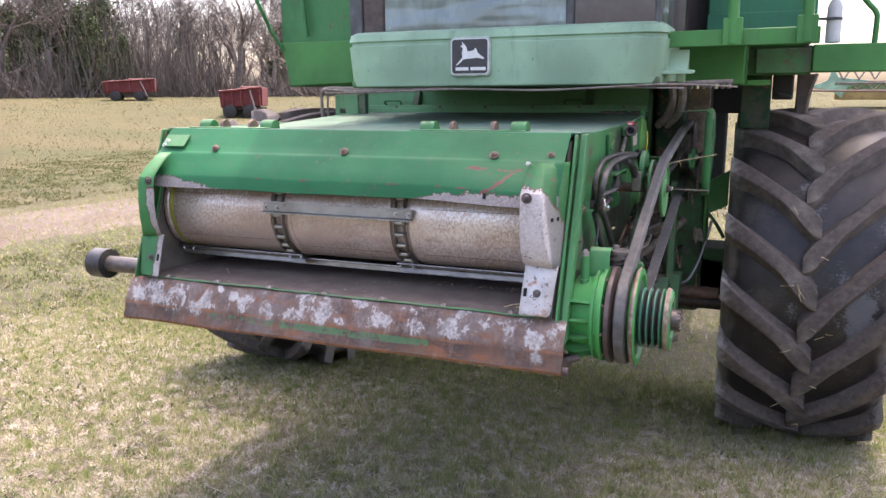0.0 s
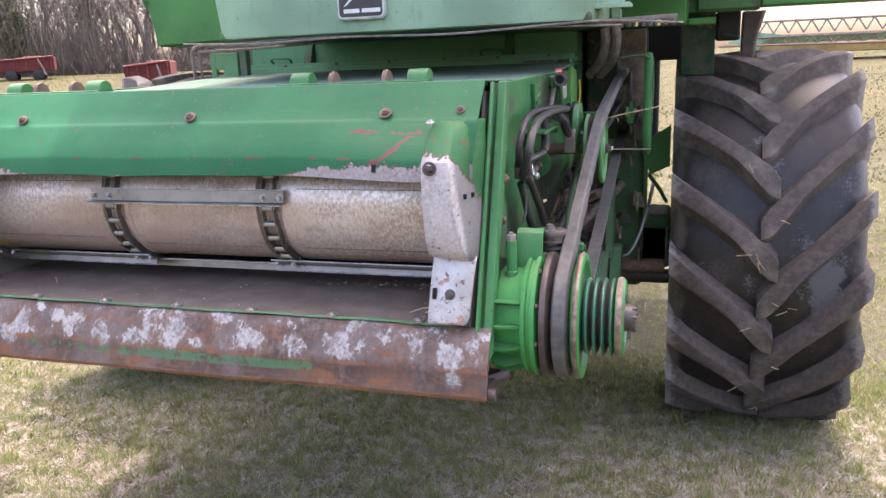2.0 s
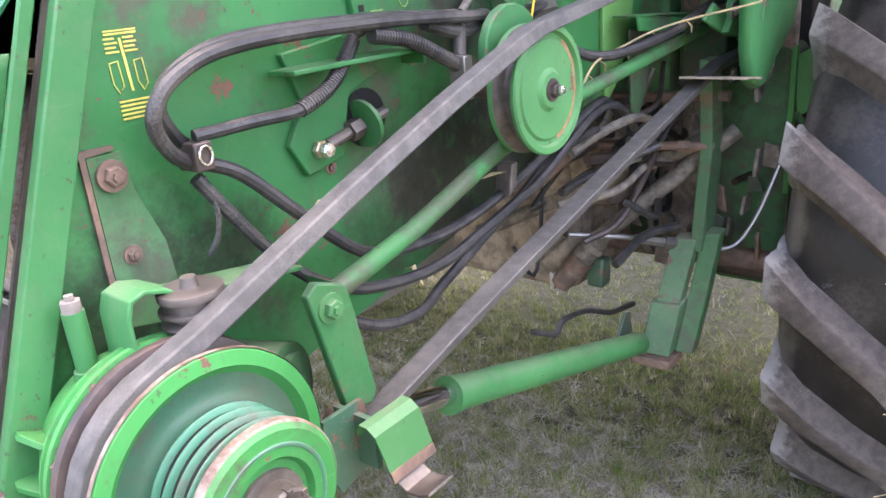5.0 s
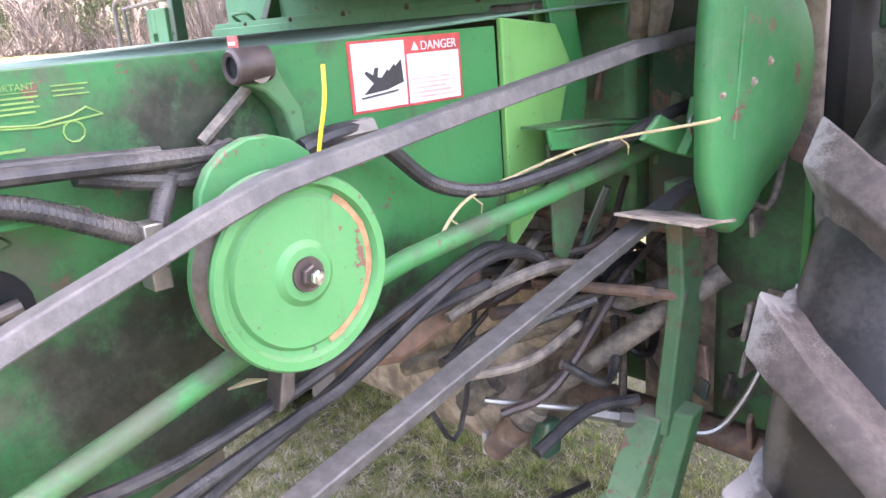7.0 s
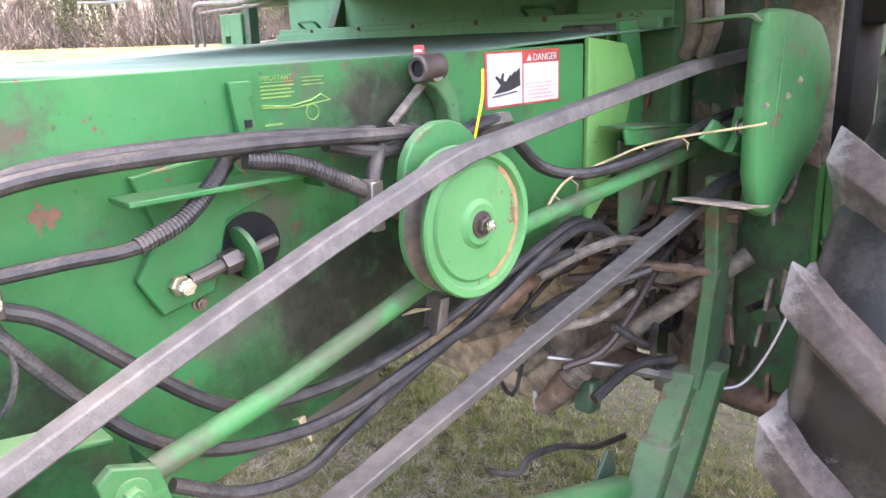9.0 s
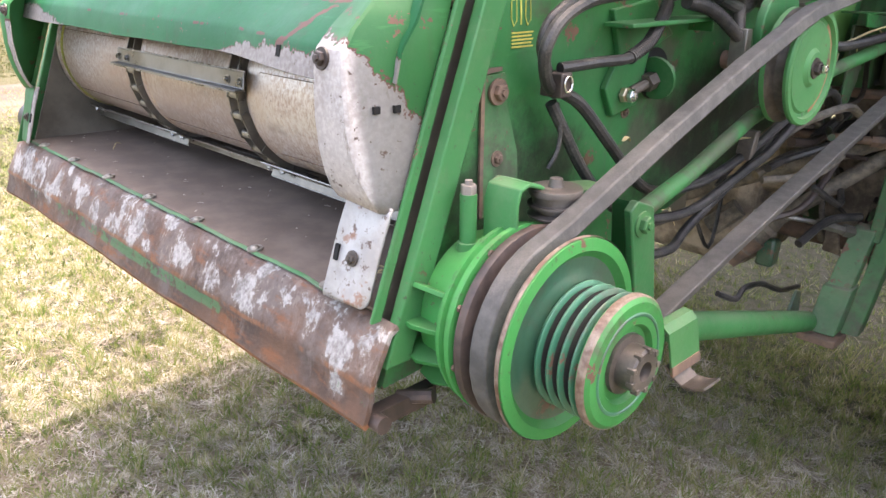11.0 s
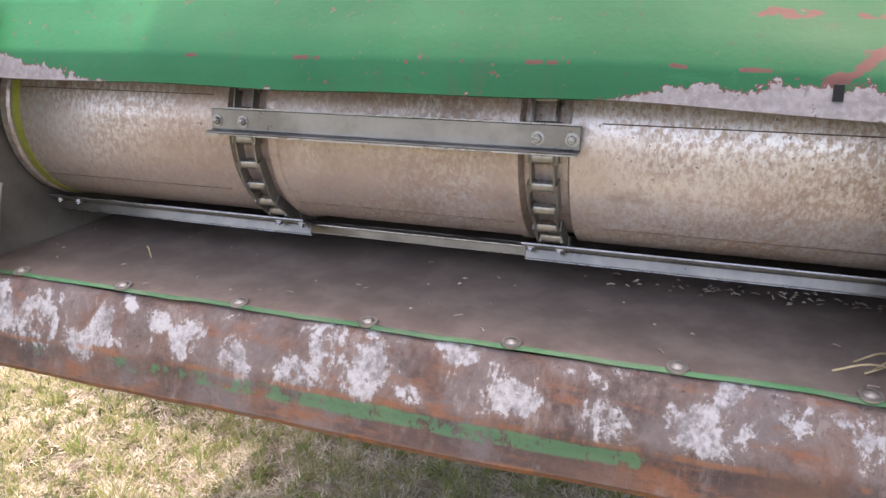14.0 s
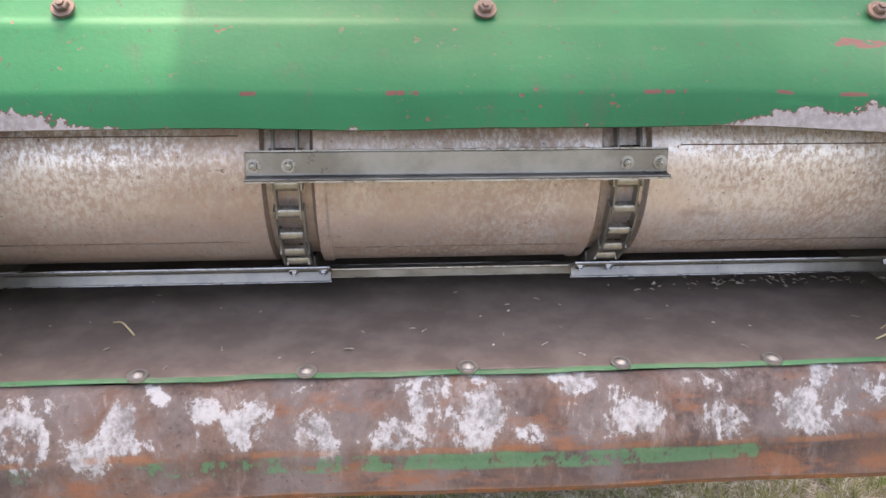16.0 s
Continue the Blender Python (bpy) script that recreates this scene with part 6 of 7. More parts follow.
def wheels():
    # carcass profile: half-width along x, radius
    half = [(0.0, 0.872), (0.18, 0.868), (0.30, 0.855), (0.355, 0.832), (0.382, 0.79), (0.392, 0.73), (0.385, 0.66), (0.36, 0.57), (0.325, 0.48), (0.315, 0.43)]
    prof = [(-x, r) for x, r in half[::-1]] + half[1:]
    carcass = Form().turn(prof, sides=96).mesh("tyre", 50)

    def lug_mesh(side):
        """One tread bar from the shoulder to the centre line, with a club-shaped head."""
        v, f = [], []
        steps = [0.0, 0.12, 0.25, 0.38, 0.50, 0.62, 0.70, 0.76, 0.84, 0.92, 0.975, 1.0]
        n = len(steps) - 1
        for i, u in enumerate(steps):
            x = side * (0.392 - 0.428 * u)
            phi = 0.49 * u ** 0.95 - 0.02 + (0.11 * (1 - u) ** 1.6 if side < 0 else 0.0)
            edge = abs(x)
            base = 0.868 - 0.16 * max(0.0, edge - 0.24) ** 1.2 * 3 if edge < 0.36 else 0.80
            top = 0.930 - 0.55 * max(0.0, edge - 0.20) ** 2
            w = 0.045 + 0.014 * smoothstep(0.35, 0.0, u)
            head = smoothstep(0.58, 0.86, u)
            lead, trail = w + 0.046 * head * smoothstep(1.08, 0.90, u), w + 0.008 * head - 0.020 * smoothstep(0.92, 1.0, u)
            slope = 0.012
            for rr, ww in ((base - 0.03, lead + slope + 0.040), (base + 0.004, lead + slope + 0.022), (base + 0.018, lead + slope), (top - 0.006, lead + 0.003), (top, lead - 0.006), (top, -(trail - 0.006)), (top - 0.006, -(trail + 0.003)), (base + 0.018, -(trail + slope)), (base + 0.004, -(trail + slope + 0.022)), (base - 0.03, -(trail + slope + 0.040))):
                a = phi + ww * 0.95
                v.append((x, -rr * math.cos(a), -rr * math.sin(a)))
        for i in range(n):
            f += [(i * 10 + k, i * 10 + k + 1, i * 10 + 11 + k, i * 10 + 10 + k) for k in range(9)]
        f += [tuple(range(9, -1, -1)), tuple(n * 10 + k for k in range(10))]
        return Form().add(v, f).mesh("lug", 46)
    lugs = {1: lug_mesh(1), -1: lug_mesh(-1)}
    rim_prof = [(-0.30, 0.44), (-0.26, 0.42), (-0.10, 0.41), (0.10, 0.41), (0.26, 0.42), (0.30, 0.44), (0.29, 0.40), (0.12, 0.39), (0.06, 0.30), (0.10, 0.15), (0.16, 0.14), (0.16, 0.0)]
    rim = Form().turn(rim_prof, sides=48).mesh("wheel", 40)
    for s in (1, -1):
        wheel = part("wheel", rim, PAINT_YELLOW, combine, "yellow wheel rim")
        wheel.matrix_basis = Matrix.Translation((s * 1.668, 2.49, 0.69)) @ Matrix.Rotation(radians(11.5), 4, "X")
        part("tyre", carcass, TYRE, wheel, "deep-lugged black tractor tyre, dusty")
        count = 17
        for i in range(count):
            for side in (1, -1):
                lug = part("lug", lugs[side], LUG, wheel)
                lug.rotation_euler = (2 * math.pi * (i + (0.5 if side == 1 else 0.0)) / count, 0, 0)


wheels()


def cab():
    # pale front panel with rounded ends, groove and emblem
    def outline(x0, x1, y, r, n=6):
        pts = [(x0, y + 0.55)] + [(x0 + r - r * math.cos(a), y + r * 0.9 - r * 0.9 * math.sin(a)) for a in [k * math.pi / 2 / n for k in range(n + 1)]]
        mid = [(x0 + r + (x1 - x0 - 2 * r) * k / 6, y - 0.012 * math.sin(math.pi * k / 6)) for k in range(1, 6)]
        return pts + mid + [(x1 - r + r * math.cos(a), y + r * 0.9 - r * 0.9 * math.sin(a)) for a in [math.pi / 2 - k * math.pi / 2 / n for k in range(n + 1)]] + [(x1, y + 0.55)]
    rows = [(1.742, 0.020), (1.746, 0.004), (1.76, 0.0), (1.930, -0.012), (1.936, -0.003), (1.948, -0.003), (1.954, -0.012), (1.986, -0.006), (1.997, 0.012), (2.0, 0.05)]
    v, f, n = [], [], 0
    for z, inset in rows:
        ring = outline(-0.47 + inset, 1.012 - inset, 1.045 + inset, 0.10)
        n = len(ring)
        v += [(x, y, z) for x, y in ring]
    for i in range(len(rows) - 1):
        f += [(i * n + j, i * n + j + 1, (i + 1) * n + j + 1, (i + 1) * n + j) for j in range(n - 1)]
    part("front_panel", Form().add(v, f), PAINT_PALE, combine, "pale faded green fibreglass cab panel", angle=30)
    upright = Matrix(((0, 1, 0, 0), (1, 0, 0, 0), (0, 0, 1, 0), (0, 0, 0, 1)))

    def rounded(x0, x1, z0, z1, r):
        c = ((x1 - r, z1 - r, 0), (x0 + r, z1 - r, 90), (x0 + r, z0 + r, 180), (x1 - r, z0 + r, 270))
        return [(cx + r * math.cos(radians(q + k * 22.5)), cz + r * math.sin(radians(q + k * 22.5))) for cx, cz, q in c for k in range(5)]
    badge = part("badge", Form().prism(rounded(0.083, 0.275, 1.786, 1.958, 0.022), 1.012, 1.036, upright), plain("badge_rim", (0.30, 0.36, 0.30), 0.45), combine, "square black and white maker's badge", 0.004)
    part("badge_line", Form().prism(rounded(0.090, 0.268, 1.793, 1.951, 0.017), 1.0095, 1.0120, upright), DECAL_WHITE, badge)
    part("badge_field", Form().prism(rounded(0.0945, 0.2635, 1.7975, 1.9465, 0.014), 1.0075, 1.0095, upright), DECAL_BLACK, badge)
    leap = [(0.112, 1.833), (0.122, 1.836), (0.150, 1.860), (0.182, 1.862), (0.212, 1.866), (0.248, 1.859), (0.246, 1.866), (0.218, 1.886), (0.213, 1.900), (0.206, 1.910), (0.202, 1.899), (0.170, 1.893), (0.163, 1.915), (0.152, 1.926), (0.142, 1.938), (0.146, 1.922), (0.136, 1.918), (0.148, 1.908), (0.142, 1.888), (0.146, 1.868)]
    part("badge_shape", Form().prism(leap, 1.0063, 1.0075, upright), DECAL_WHITE, badge)
    for x0, x1 in ((0.112, 0.174), (0.184, 0.256)):
        part("badge_bar", Form().box(x0, x1, 1.0063, 1.0075, 1.811, 1.825), DECAL_WHITE, badge)
    # glass, pillars, roof
    part("windscreen", Form().box(-0.30, 0.60, 1.10, 1.112, 1.985, 3.10), GLASS, combine, "dusty dark cab windscreen")
    part("side_pane", Form().box(0.625, 0.975, 1.10, 1.112, 1.985, 3.10), SMOKED, combine, "brown-tinted pane beside the windscreen")
    for x0, x1 in ((-0.470, -0.400), (0.592, 0.630), (0.968, 0.992)):
        part("windscreen_pillar", Form().box(x0, x1, 1.085, 1.16, 1.97, 3.12), PILLAR, combine, "", 0.008)
    part("seal_post", Form().box(-0.400, -0.285, 1.090, 1.14, 1.97, 3.12), RUST_DARK, combine, "brown weathered window post", 0.01)
    part("cab_body", Form().box(-0.47, 1.01, 1.18, 2.60, 1.76, 3.12), GLASS, combine, "dark cab interior behind glass", 0.02)
    flat = Matrix(((0, 1, 0, 0), (0, 0, 1, 0), (1, 0, 0, 0), (0, 0, 0, 1)))
    # roof out of view; its outline is set by the shadows it must throw
    part("cab_roof", Form().prism([(-0.345, 0.70), (1.40, 0.70), (1.40, 2.75), (-0.51, 2.75), (-0.51, 1.745), (-0.24, 0.88), (-0.345, 0.80)], 3.12, 3.40, flat), PAINT, combine, "green cab roof, unseen, drawn wide to cast shade", 0.03)
    part("cab_floor", Form().box(-0.46, 1.0, 1.07, 2.0, 1.738, 1.775), PAINT_DIRTY, combine, "", 0.01)
    for pts, r in (([(-0.62, 1.06, 1.735), (-0.3, 1.05, 1.722), (0.1, 1.05, 1.730), (0.5, 1.05, 1.722), (0.85, 1.05, 1.735), (1.06, 1.10, 1.742), (1.3, 1.3, 1.73)], 0.0045), ([(-0.5, 1.07, 1.725), (0.0, 1.06, 1.735), (0.4, 1.06, 1.722), (0.8, 1.06, 1.73), (1.1, 1.10, 1.725)], 0.0035)):
        part("floor_wire", Form().tube(smooth_path(pts, 6), r, 6), WEATHERED, combine, "sagging wire under the cab")
    # recessed panel over the feeder house
    part("recess_panel", Form().box(-0.84, 0.84, 1.955, 1.97, 1.60, 1.76), PAINT_LIFTED, combine, "recessed green rear panel, painted lighter for bounced light", 0.003)
    rail = part("recess_rail", Form().box(-0.84, 0.84, 1.90, 1.96, 1.625, 1.645).box(-0.84, 0.84, 1.885, 1.91, 1.600, 1.628), PAINT_LIFTED, combine, "", 0.002)
    for x in (-0.50, 0.53):
        part("recess_rib", Form().prism([(1.90, 1.645), (1.958, 1.645), (1.958, 1.75), (1.945, 1.75)], x - 0.02, x + 0.02), PAINT_DIRTY, rail, "", 0.003)
    for x in (-0.62, -0.34, -0.06, 0.22, 0.48, 0.72):
        bolt((x, 1.90, 1.635), (0, -1, 0), 0.006, rail)
    for x in (-0.70, 0.40):
        part("handle_loop", Form().tube(smooth_path([(x, 1.93, 1.64), (x, 1.90, 1.668), (x + 0.05, 1.895, 1.672), (x + 0.10, 1.90, 1.668), (x + 0.10, 1.93, 1.64)], 4), 0.006, 8), PAINT, rail)
    # body left of the cab as the driver's far side
    part("tank_side", Form().box(-1.42, -0.90, 1.92, 1.94, 1.96, 2.78), PAINT, combine, "green grain tank panel", 0.004)
    part("tank_side", Form().box(-1.40, -0.47, 1.925, 2.62, 1.76, 2.78), PAINT, combine, "", 0.02)
    part("lower_skirt", Form().add([(-1.42, 1.90, 2.03), (-0.90, 1.90, 2.03), (-0.90, 1.90, 1.78), (-1.36, 1.90, 1.765), (-1.42, 1.94, 2.03), (-0.90, 1.94, 2.03), (-0.90, 1.94, 1.78), (-1.36, 1.94, 1.765)], [(0, 1, 2, 3), (4, 7, 6, 5), (0, 4, 5, 1), (1, 5, 6, 2), (2, 6, 7, 3), (3, 7, 4, 0)]), PAINT_DECK, combine, "green lower skirt", 0.004)
    part("door_pull", Form().tube(smooth_path([(-1.24, 1.90, 2.50), (-1.24, 1.885, 2.30), (-1.22, 1.885, 2.06)], 4), 0.016, 8), PAINT, combine)
    arm = part("mirror_arm", Form().tube([(-1.40, 1.90, 1.98), (-1.46, 1.86, 2.10), (-1.62, 1.70, 2.62), (-1.50, 1.62, 2.95), (-1.27, 1.60, 3.02)], 0.012, 8), PAINT, combine, "bent mirror arm")
    part("mirror_head", Form().box(-1.32, -1.19, 1.56, 1.60, 2.92, 3.62), DECAL_BLACK, arm, "", 0.02)
    part("bent_pipe", Form().tube(smooth_path([(-0.951, 1.6, 1.56), (-0.956, 1.6, 1.70), (-0.94, 1.6, 1.732), (-0.889, 1.6, 1.746), (-0.60, 1.58, 1.737), (-0.30, 1.5, 1.742)], 6), 0.009, 10), WEATHERED, combine, "grey bent pipe")
    part("bent_pipe", Form().tube(smooth_path([(-0.928, 1.62, 1.58), (-0.926, 1.62, 1.70), (-0.905, 1.62, 1.716), (-0.56, 1.6, 1.721), (-0.2, 1.5, 1.73)], 6), 0.006, 8), WEATHERED, combine, "thin grey bent pipe")
    part("side_bracket", Form().box(-0.920, -0.889, 1.69, 1.71, 1.566, 1.708).box(-0.852, -0.768, 1.69, 1.71, 1.566, 1.708).box(-0.889, -0.852, 1.69, 1.71, 1.628, 1.708).box(-0.889, -0.852, 1.69, 1.71, 1.566, 1.602), PAINT_LIFTED, combine, "green bracket plate with a hole", 0.003)
    part("dark_post", Form().box(-0.765, -0.725, 1.70, 1.74, 1.566, 1.74), PAINT_OILY, combine, "", 0.004)
    # deck with rail posts on the ladder side
    part("deck_edge", Form().box(1.005, 1.60, 1.18, 1.20, 1.895, 1.962), PAINT_DECK, combine, "green deck edge with a worn bright rim", 0.004)
    # deck floor unseen; opened into bars so sky light reaches the drives
    grate = part("deck_frame", Form().box(1.005, 1.03, 1.20, 2.3, 1.935, 1.962), PAINT_DECK, combine, "unseen deck floor, left in open bars to let light down")
    part("frame_rail", Form().box(1.575, 1.60, 1.20, 2.3, 1.935, 1.962), PAINT_DECK, grate)
    for i in range(22):
        part("grate_bar", Form().box(1.03, 1.575, 1.225 + 0.05 * i, 1.233 + 0.05 * i, 1.938, 1.960), PAINT_DECK, grate)
    for x in (1.262, 1.540):
        part("rail_post", Form().tube([(x + 0.01, 1.165, 1.90), (x + 0.01, 1.165, 2.9)], 0.022, 12).box(x - 0.028, x + 0.048, 1.15, 1.18, 1.895, 2.005), PAINT_DECK, combine, "green rail post", 0.003)
    part("cab_door", Form().box(1.115, 1.62, 1.95, 1.98, 1.96, 3.2), PAINT_SIDEWALL, combine, "green cab side panel", 0.01)
    part("panel_strip", Form().box(1.115, 1.62, 1.936, 1.947, 1.96, 2.094), PAINT_SIDEWALL, combine, "", 0.003)
    part("door_glass", Form().box(1.00, 1.06, 1.4, 1.98, 1.96, 3.1), SMOKED, combine, "dark side glass of the cab")
    # black strip stands in for the shade in the gap beside the glass
    part("door_gap", Form().box(1.06, 1.12, 1.985, 2.0, 1.96, 3.1), NEAR_BLACK, combine)
    part("deck_box", Form().box(0.93, 1.31, 1.80, 2.2, 1.745, 1.945), PAINT_DECK, combine, "green step box under the deck", 0.006)
    part("deck_shelf", Form().prism([(1.10, 1.782), (1.10, 1.800), (1.24, 1.800), (1.24, 1.79)], 0.901, 1.128).box(0.967, 0.996, 1.12, 1.22, 1.748, 1.784).prism([(1.12, 1.784), (1.22, 1.784), (1.22, 1.748), (1.15, 1.752)], 1.062, 1.092).prism([(1.20, 1.80), (1.26, 1.80), (1.26, 1.89)], 0.99, 1.10), PAINT_PALE, combine, "pale green shelf bracket", 0.003)
    part("beam", Form().box(1.613, 3.2, 1.90, 2.06, 1.800, 1.930), PAINT_DECK, combine, "long green ladder beam", 0.006)
    part("beam_inner", Form().box(1.312, 1.612, 1.962, 2.06, 1.790, 1.930).box(1.36, 1.612, 1.92, 1.962, 1.798, 1.915), PAINT_DIRTY, combine, "darker green inner end of the ladder beam", 0.004)
    part("column", Form().box(1.296, 1.441, 2.07, 2.17, 1.52, 1.80), PAINT_DIM, combine, "dark green upright column", 0.006)
    # added filler block, near black to give the darkness under the beam
    part("dark_block", Form().box(1.445, 1.545, 2.06, 2.20, 1.668, 1.80).tube([(1.46, 2.05, 1.70), (1.54, 2.05, 1.675)], 0.012, 10), NEAR_BLACK, combine, "near-black block added for the dark under the beam", 0.012)
    stand = part("ladder_post", Form().prism([(1.567, 1.80), (1.660, 1.80), (1.632, 1.70), (1.621, 1.60), (1.617, 1.50), (1.560, 1.50), (1.567, 1.62)], 2.30, 2.37, upright), RUST_DARK, combine, "dark brown curved post behind the tyre", 0.006)
    # pale strip drawn down the post as its lit edge
    part("post_edge", Form().tube([(1.660, 2.305, 1.80), (1.632, 2.305, 1.70), (1.621, 2.305, 1.60), (1.617, 2.305, 1.52)], 0.009, 8), PALE_BROWN, stand, "tan edge painted as the lit side")
    part("column_flange", Form().box(1.286, 1.322, 1.93, 1.96, 1.74, 1.957).box(1.322, 1.435, 1.925, 1.96, 1.739, 1.766), PAINT_DECK, combine, "", 0.004)
    part("extinguisher", Form().turn([(1.938, 0.0), (1.938, 0.030), (1.943, 0.034), (2.105, 0.034), (2.130, 0.026), (2.142, 0.014), (2.17, 0.013), (2.17, 0.0)], sides=24, m=Matrix(((0, 0, 1, 1.696), (0, 1, 0, 1.97), (1, 0, 0, 0), (0, 0, 0, 1)))), PAINT_GREY, combine, "small grey-white cylinder bottle")
    part("bottle_strap", Form().turn([(2.043, 0.035), (2.043, 0.037), (2.056, 0.037), (2.056, 0.035)], sides=24, m=Matrix(((0, 0, 1, 1.696), (0, 1, 0, 1.97), (1, 0, 0, 0), (0, 0, 0, 1)))).box(1.62, 1.70, 1.925, 1.933, 2.043, 2.056), DECAL_BLACK, combine)
    part("bottle_head", Form().turn([(2.16, 0.018), (2.16, 0.024), (2.20, 0.024), (2.20, 0.0)], sides=16, m=Matrix(((0, 0, 1, 1.696), (0, 1, 0, 1.97), (1, 0, 0, 0), (0, 0, 0, 1)))), DECAL_BLACK, combine)
    part("hand_rail", Form().tube(smooth_path([(1.877, 1.98, 1.92), (1.879, 1.98, 2.03), (1.872, 1.98, 2.075), (1.825, 1.98, 2.13), (1.78, 1.98, 2.19)], 6), 0.013, 12), PAINT_DECK, combine, "bent green hand rail")
    # works between the feeder and the wheel; near-black colour stands in for shade
    part("drive_case", Form().box(0.92, 1.14, 2.35, 2.62, 0.9, 1.76), NEAR_BLACK, combine, "drive case, painted near black for its shade", 0.03)
    # added black plate that narrows the see-through gap beside the tyre
    part("gap_plate", Form().box(0.94, 1.145, 4.40, 4.5, 0.75, 1.78), NEAR_BLACK, combine, "near-black plate added to close the gap far behind the drives", 0.02)
    part("cross_frame", Form().box(0.95, 1.30, 2.40, 2.60, 1.590, 1.79), NEAR_BLACK, combine, "dark cross frame over the tyre side", 0.01)
    part("drive_cover", Form().box(0.88, 1.02, 1.98, 2.26, 1.15, 1.75), PAINT_DIM, combine, "green drive cover, painted dark for the shade there", 0.02)
    for dx in (0.0, 0.045):
        part("weathered_hose", Form().tube(smooth_path([(0.98 + dx, 1.75, 1.76), (0.985 + dx, 1.78, 1.68), (0.96 + dx, 1.84, 1.60), (0.90 + dx, 1.92, 1.54)], 6), 0.021, 10), WEATHERED, combine, "brown weathered hose")
    bar = part("hose_bar", Form().tube([(0.93, 1.27, 1.744), (1.10, 1.29, 1.747), (1.28, 1.31, 1.752)], 0.011, 10), WEATHERED, combine, "pale weathered hose bar")
    for k in range(8):
        x = 1.085 + 0.026 * k
        part("fitting", Form().tube([(x, 1.295, 1.742), (x, 1.292, 1.722)], [0.009, 0.0075], 8), (RUSTY, DARKSTEEL, GOLD)[k % 3], bar)
    part("guard_top", Form().prism([(1.02, 1.606), (1.10, 1.614), (1.150, 1.615), (1.168, 1.600), (1.175, 1.606), (1.155, 1.623), (1.10, 1.622), (1.02, 1.614)], 1.70, 1.79, upright), PAINT_DIRTY, combine, "grimy bent top of the belt guard", 0.002)
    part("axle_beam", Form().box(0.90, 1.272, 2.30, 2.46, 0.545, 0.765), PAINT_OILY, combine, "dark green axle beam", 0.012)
    part("axle_shaft", Form().tube([(0.90, 2.24, 0.515), (1.275, 2.24, 0.515)], 0.036, 16).tube([(1.09, 2.24, 0.515), (1.115, 2.24, 0.515)], 0.043, 16), RUST_DARK, combine, "brown rusted shaft under the axle beam")
    for x, y, z in ((0.62, 1.80, 1.60), (0.70, 1.78, 1.60), (0.78, 1.76, 1.60)):
        part("knuckle", Form().tube([(x, y, z), (x + 0.06, y, z)], 0.016, 10), SLAT, combine)
    flap = part("mud_flap", Form().add([(1.148, 2.20, 1.215), (1.262, 2.22, 1.285), (1.262, 2.22, 1.085), (1.164, 2.20, 1.040), (1.148, 2.21, 1.215), (1.262, 2.23, 1.285), (1.262, 2.23, 1.085), (1.164, 2.21, 1.040)], [(0, 1, 2, 3), (4, 7, 6, 5), (0, 4, 5, 1), (1, 5, 6, 2), (2, 6, 7, 3), (3, 7, 4, 0)]), PAINT_DECK, combine, "light green bracket beside the tyre", 0.002)
    part("flap_post", Form().box(1.140, 1.158, 2.185, 2.21, 0.80, 1.25), PAINT_DECK, flap, "", 0.003)
    part("flap_brace", Form().tube([(1.16, 2.20, 1.05), (1.215, 2.22, 0.97), (1.25, 2.25, 0.90)], 0.010, 8), PAINT_DIRTY, flap)
    part("valve_block", Form().tube([(0.72, 1.12, 1.535), (0.80, 1.12, 1.535)], 0.03, 14), DARKSTEEL, combine)


cab()
for i, (x, y, a) in enumerate(((0.70, 0.06, 0.5), (0.71, 0.07, 0.75), (0.69, 0.09, 0.35), (-0.52, 0.13, 2.4), (0.66, 0.055, 0.2))):
    ln = (0.13, 0.10, 0.07, 0.06, 0.09)[i]
    z = 1.011 - 0.01 * y
    ob = part("straw", Form().tube(smooth_path([(x, y, z), (x + ln * 0.5 * math.cos(a), y + ln * 0.5 * math.sin(a), z + 0.012), (x + ln * math.cos(a), y + ln * math.sin(a), z + 0.003)], 4), 0.0016, 5), STRAW)
    tagged(ob, "dry straw stem lying on the feeder floor", "straw", "straws on the feeder floor")


# straw stuck to the tread of the wheel
sr = random.Random(21)
for k in range(14):
    side = 1 if k % 2 else -1
    a = 0.43 + radians(11.5 + 21.176 * (sr.choice((-3, -2, -1, 0)) + (0.5 if side == 1 else 0.0))) + sr.uniform(-0.04, 0.06)
    x, rad = side * sr.uniform(0.0, 0.10), 0.932
    p = Vector((1.668 + x, 2.49 - rad * math.cos(a), 0.69 - rad * math.sin(a)))
    d = Vector((sr.gauss(0, 1), sr.gauss(0, 1) * math.sin(a), sr.gauss(0, 1) * math.cos(a))).normalized() * sr.uniform(0.015, 0.035)
    ob = part("straw", Form().tube(smooth_path([p - d, p + Vector((0, -0.002, 0)), p + d], 3), 0.0013, 5), STRAW)
    tagged(ob, "short dry straw stuck to the tyre tread", "straw", "straws on the tyre")

crumbs = Form()
cr = random.Random(9)
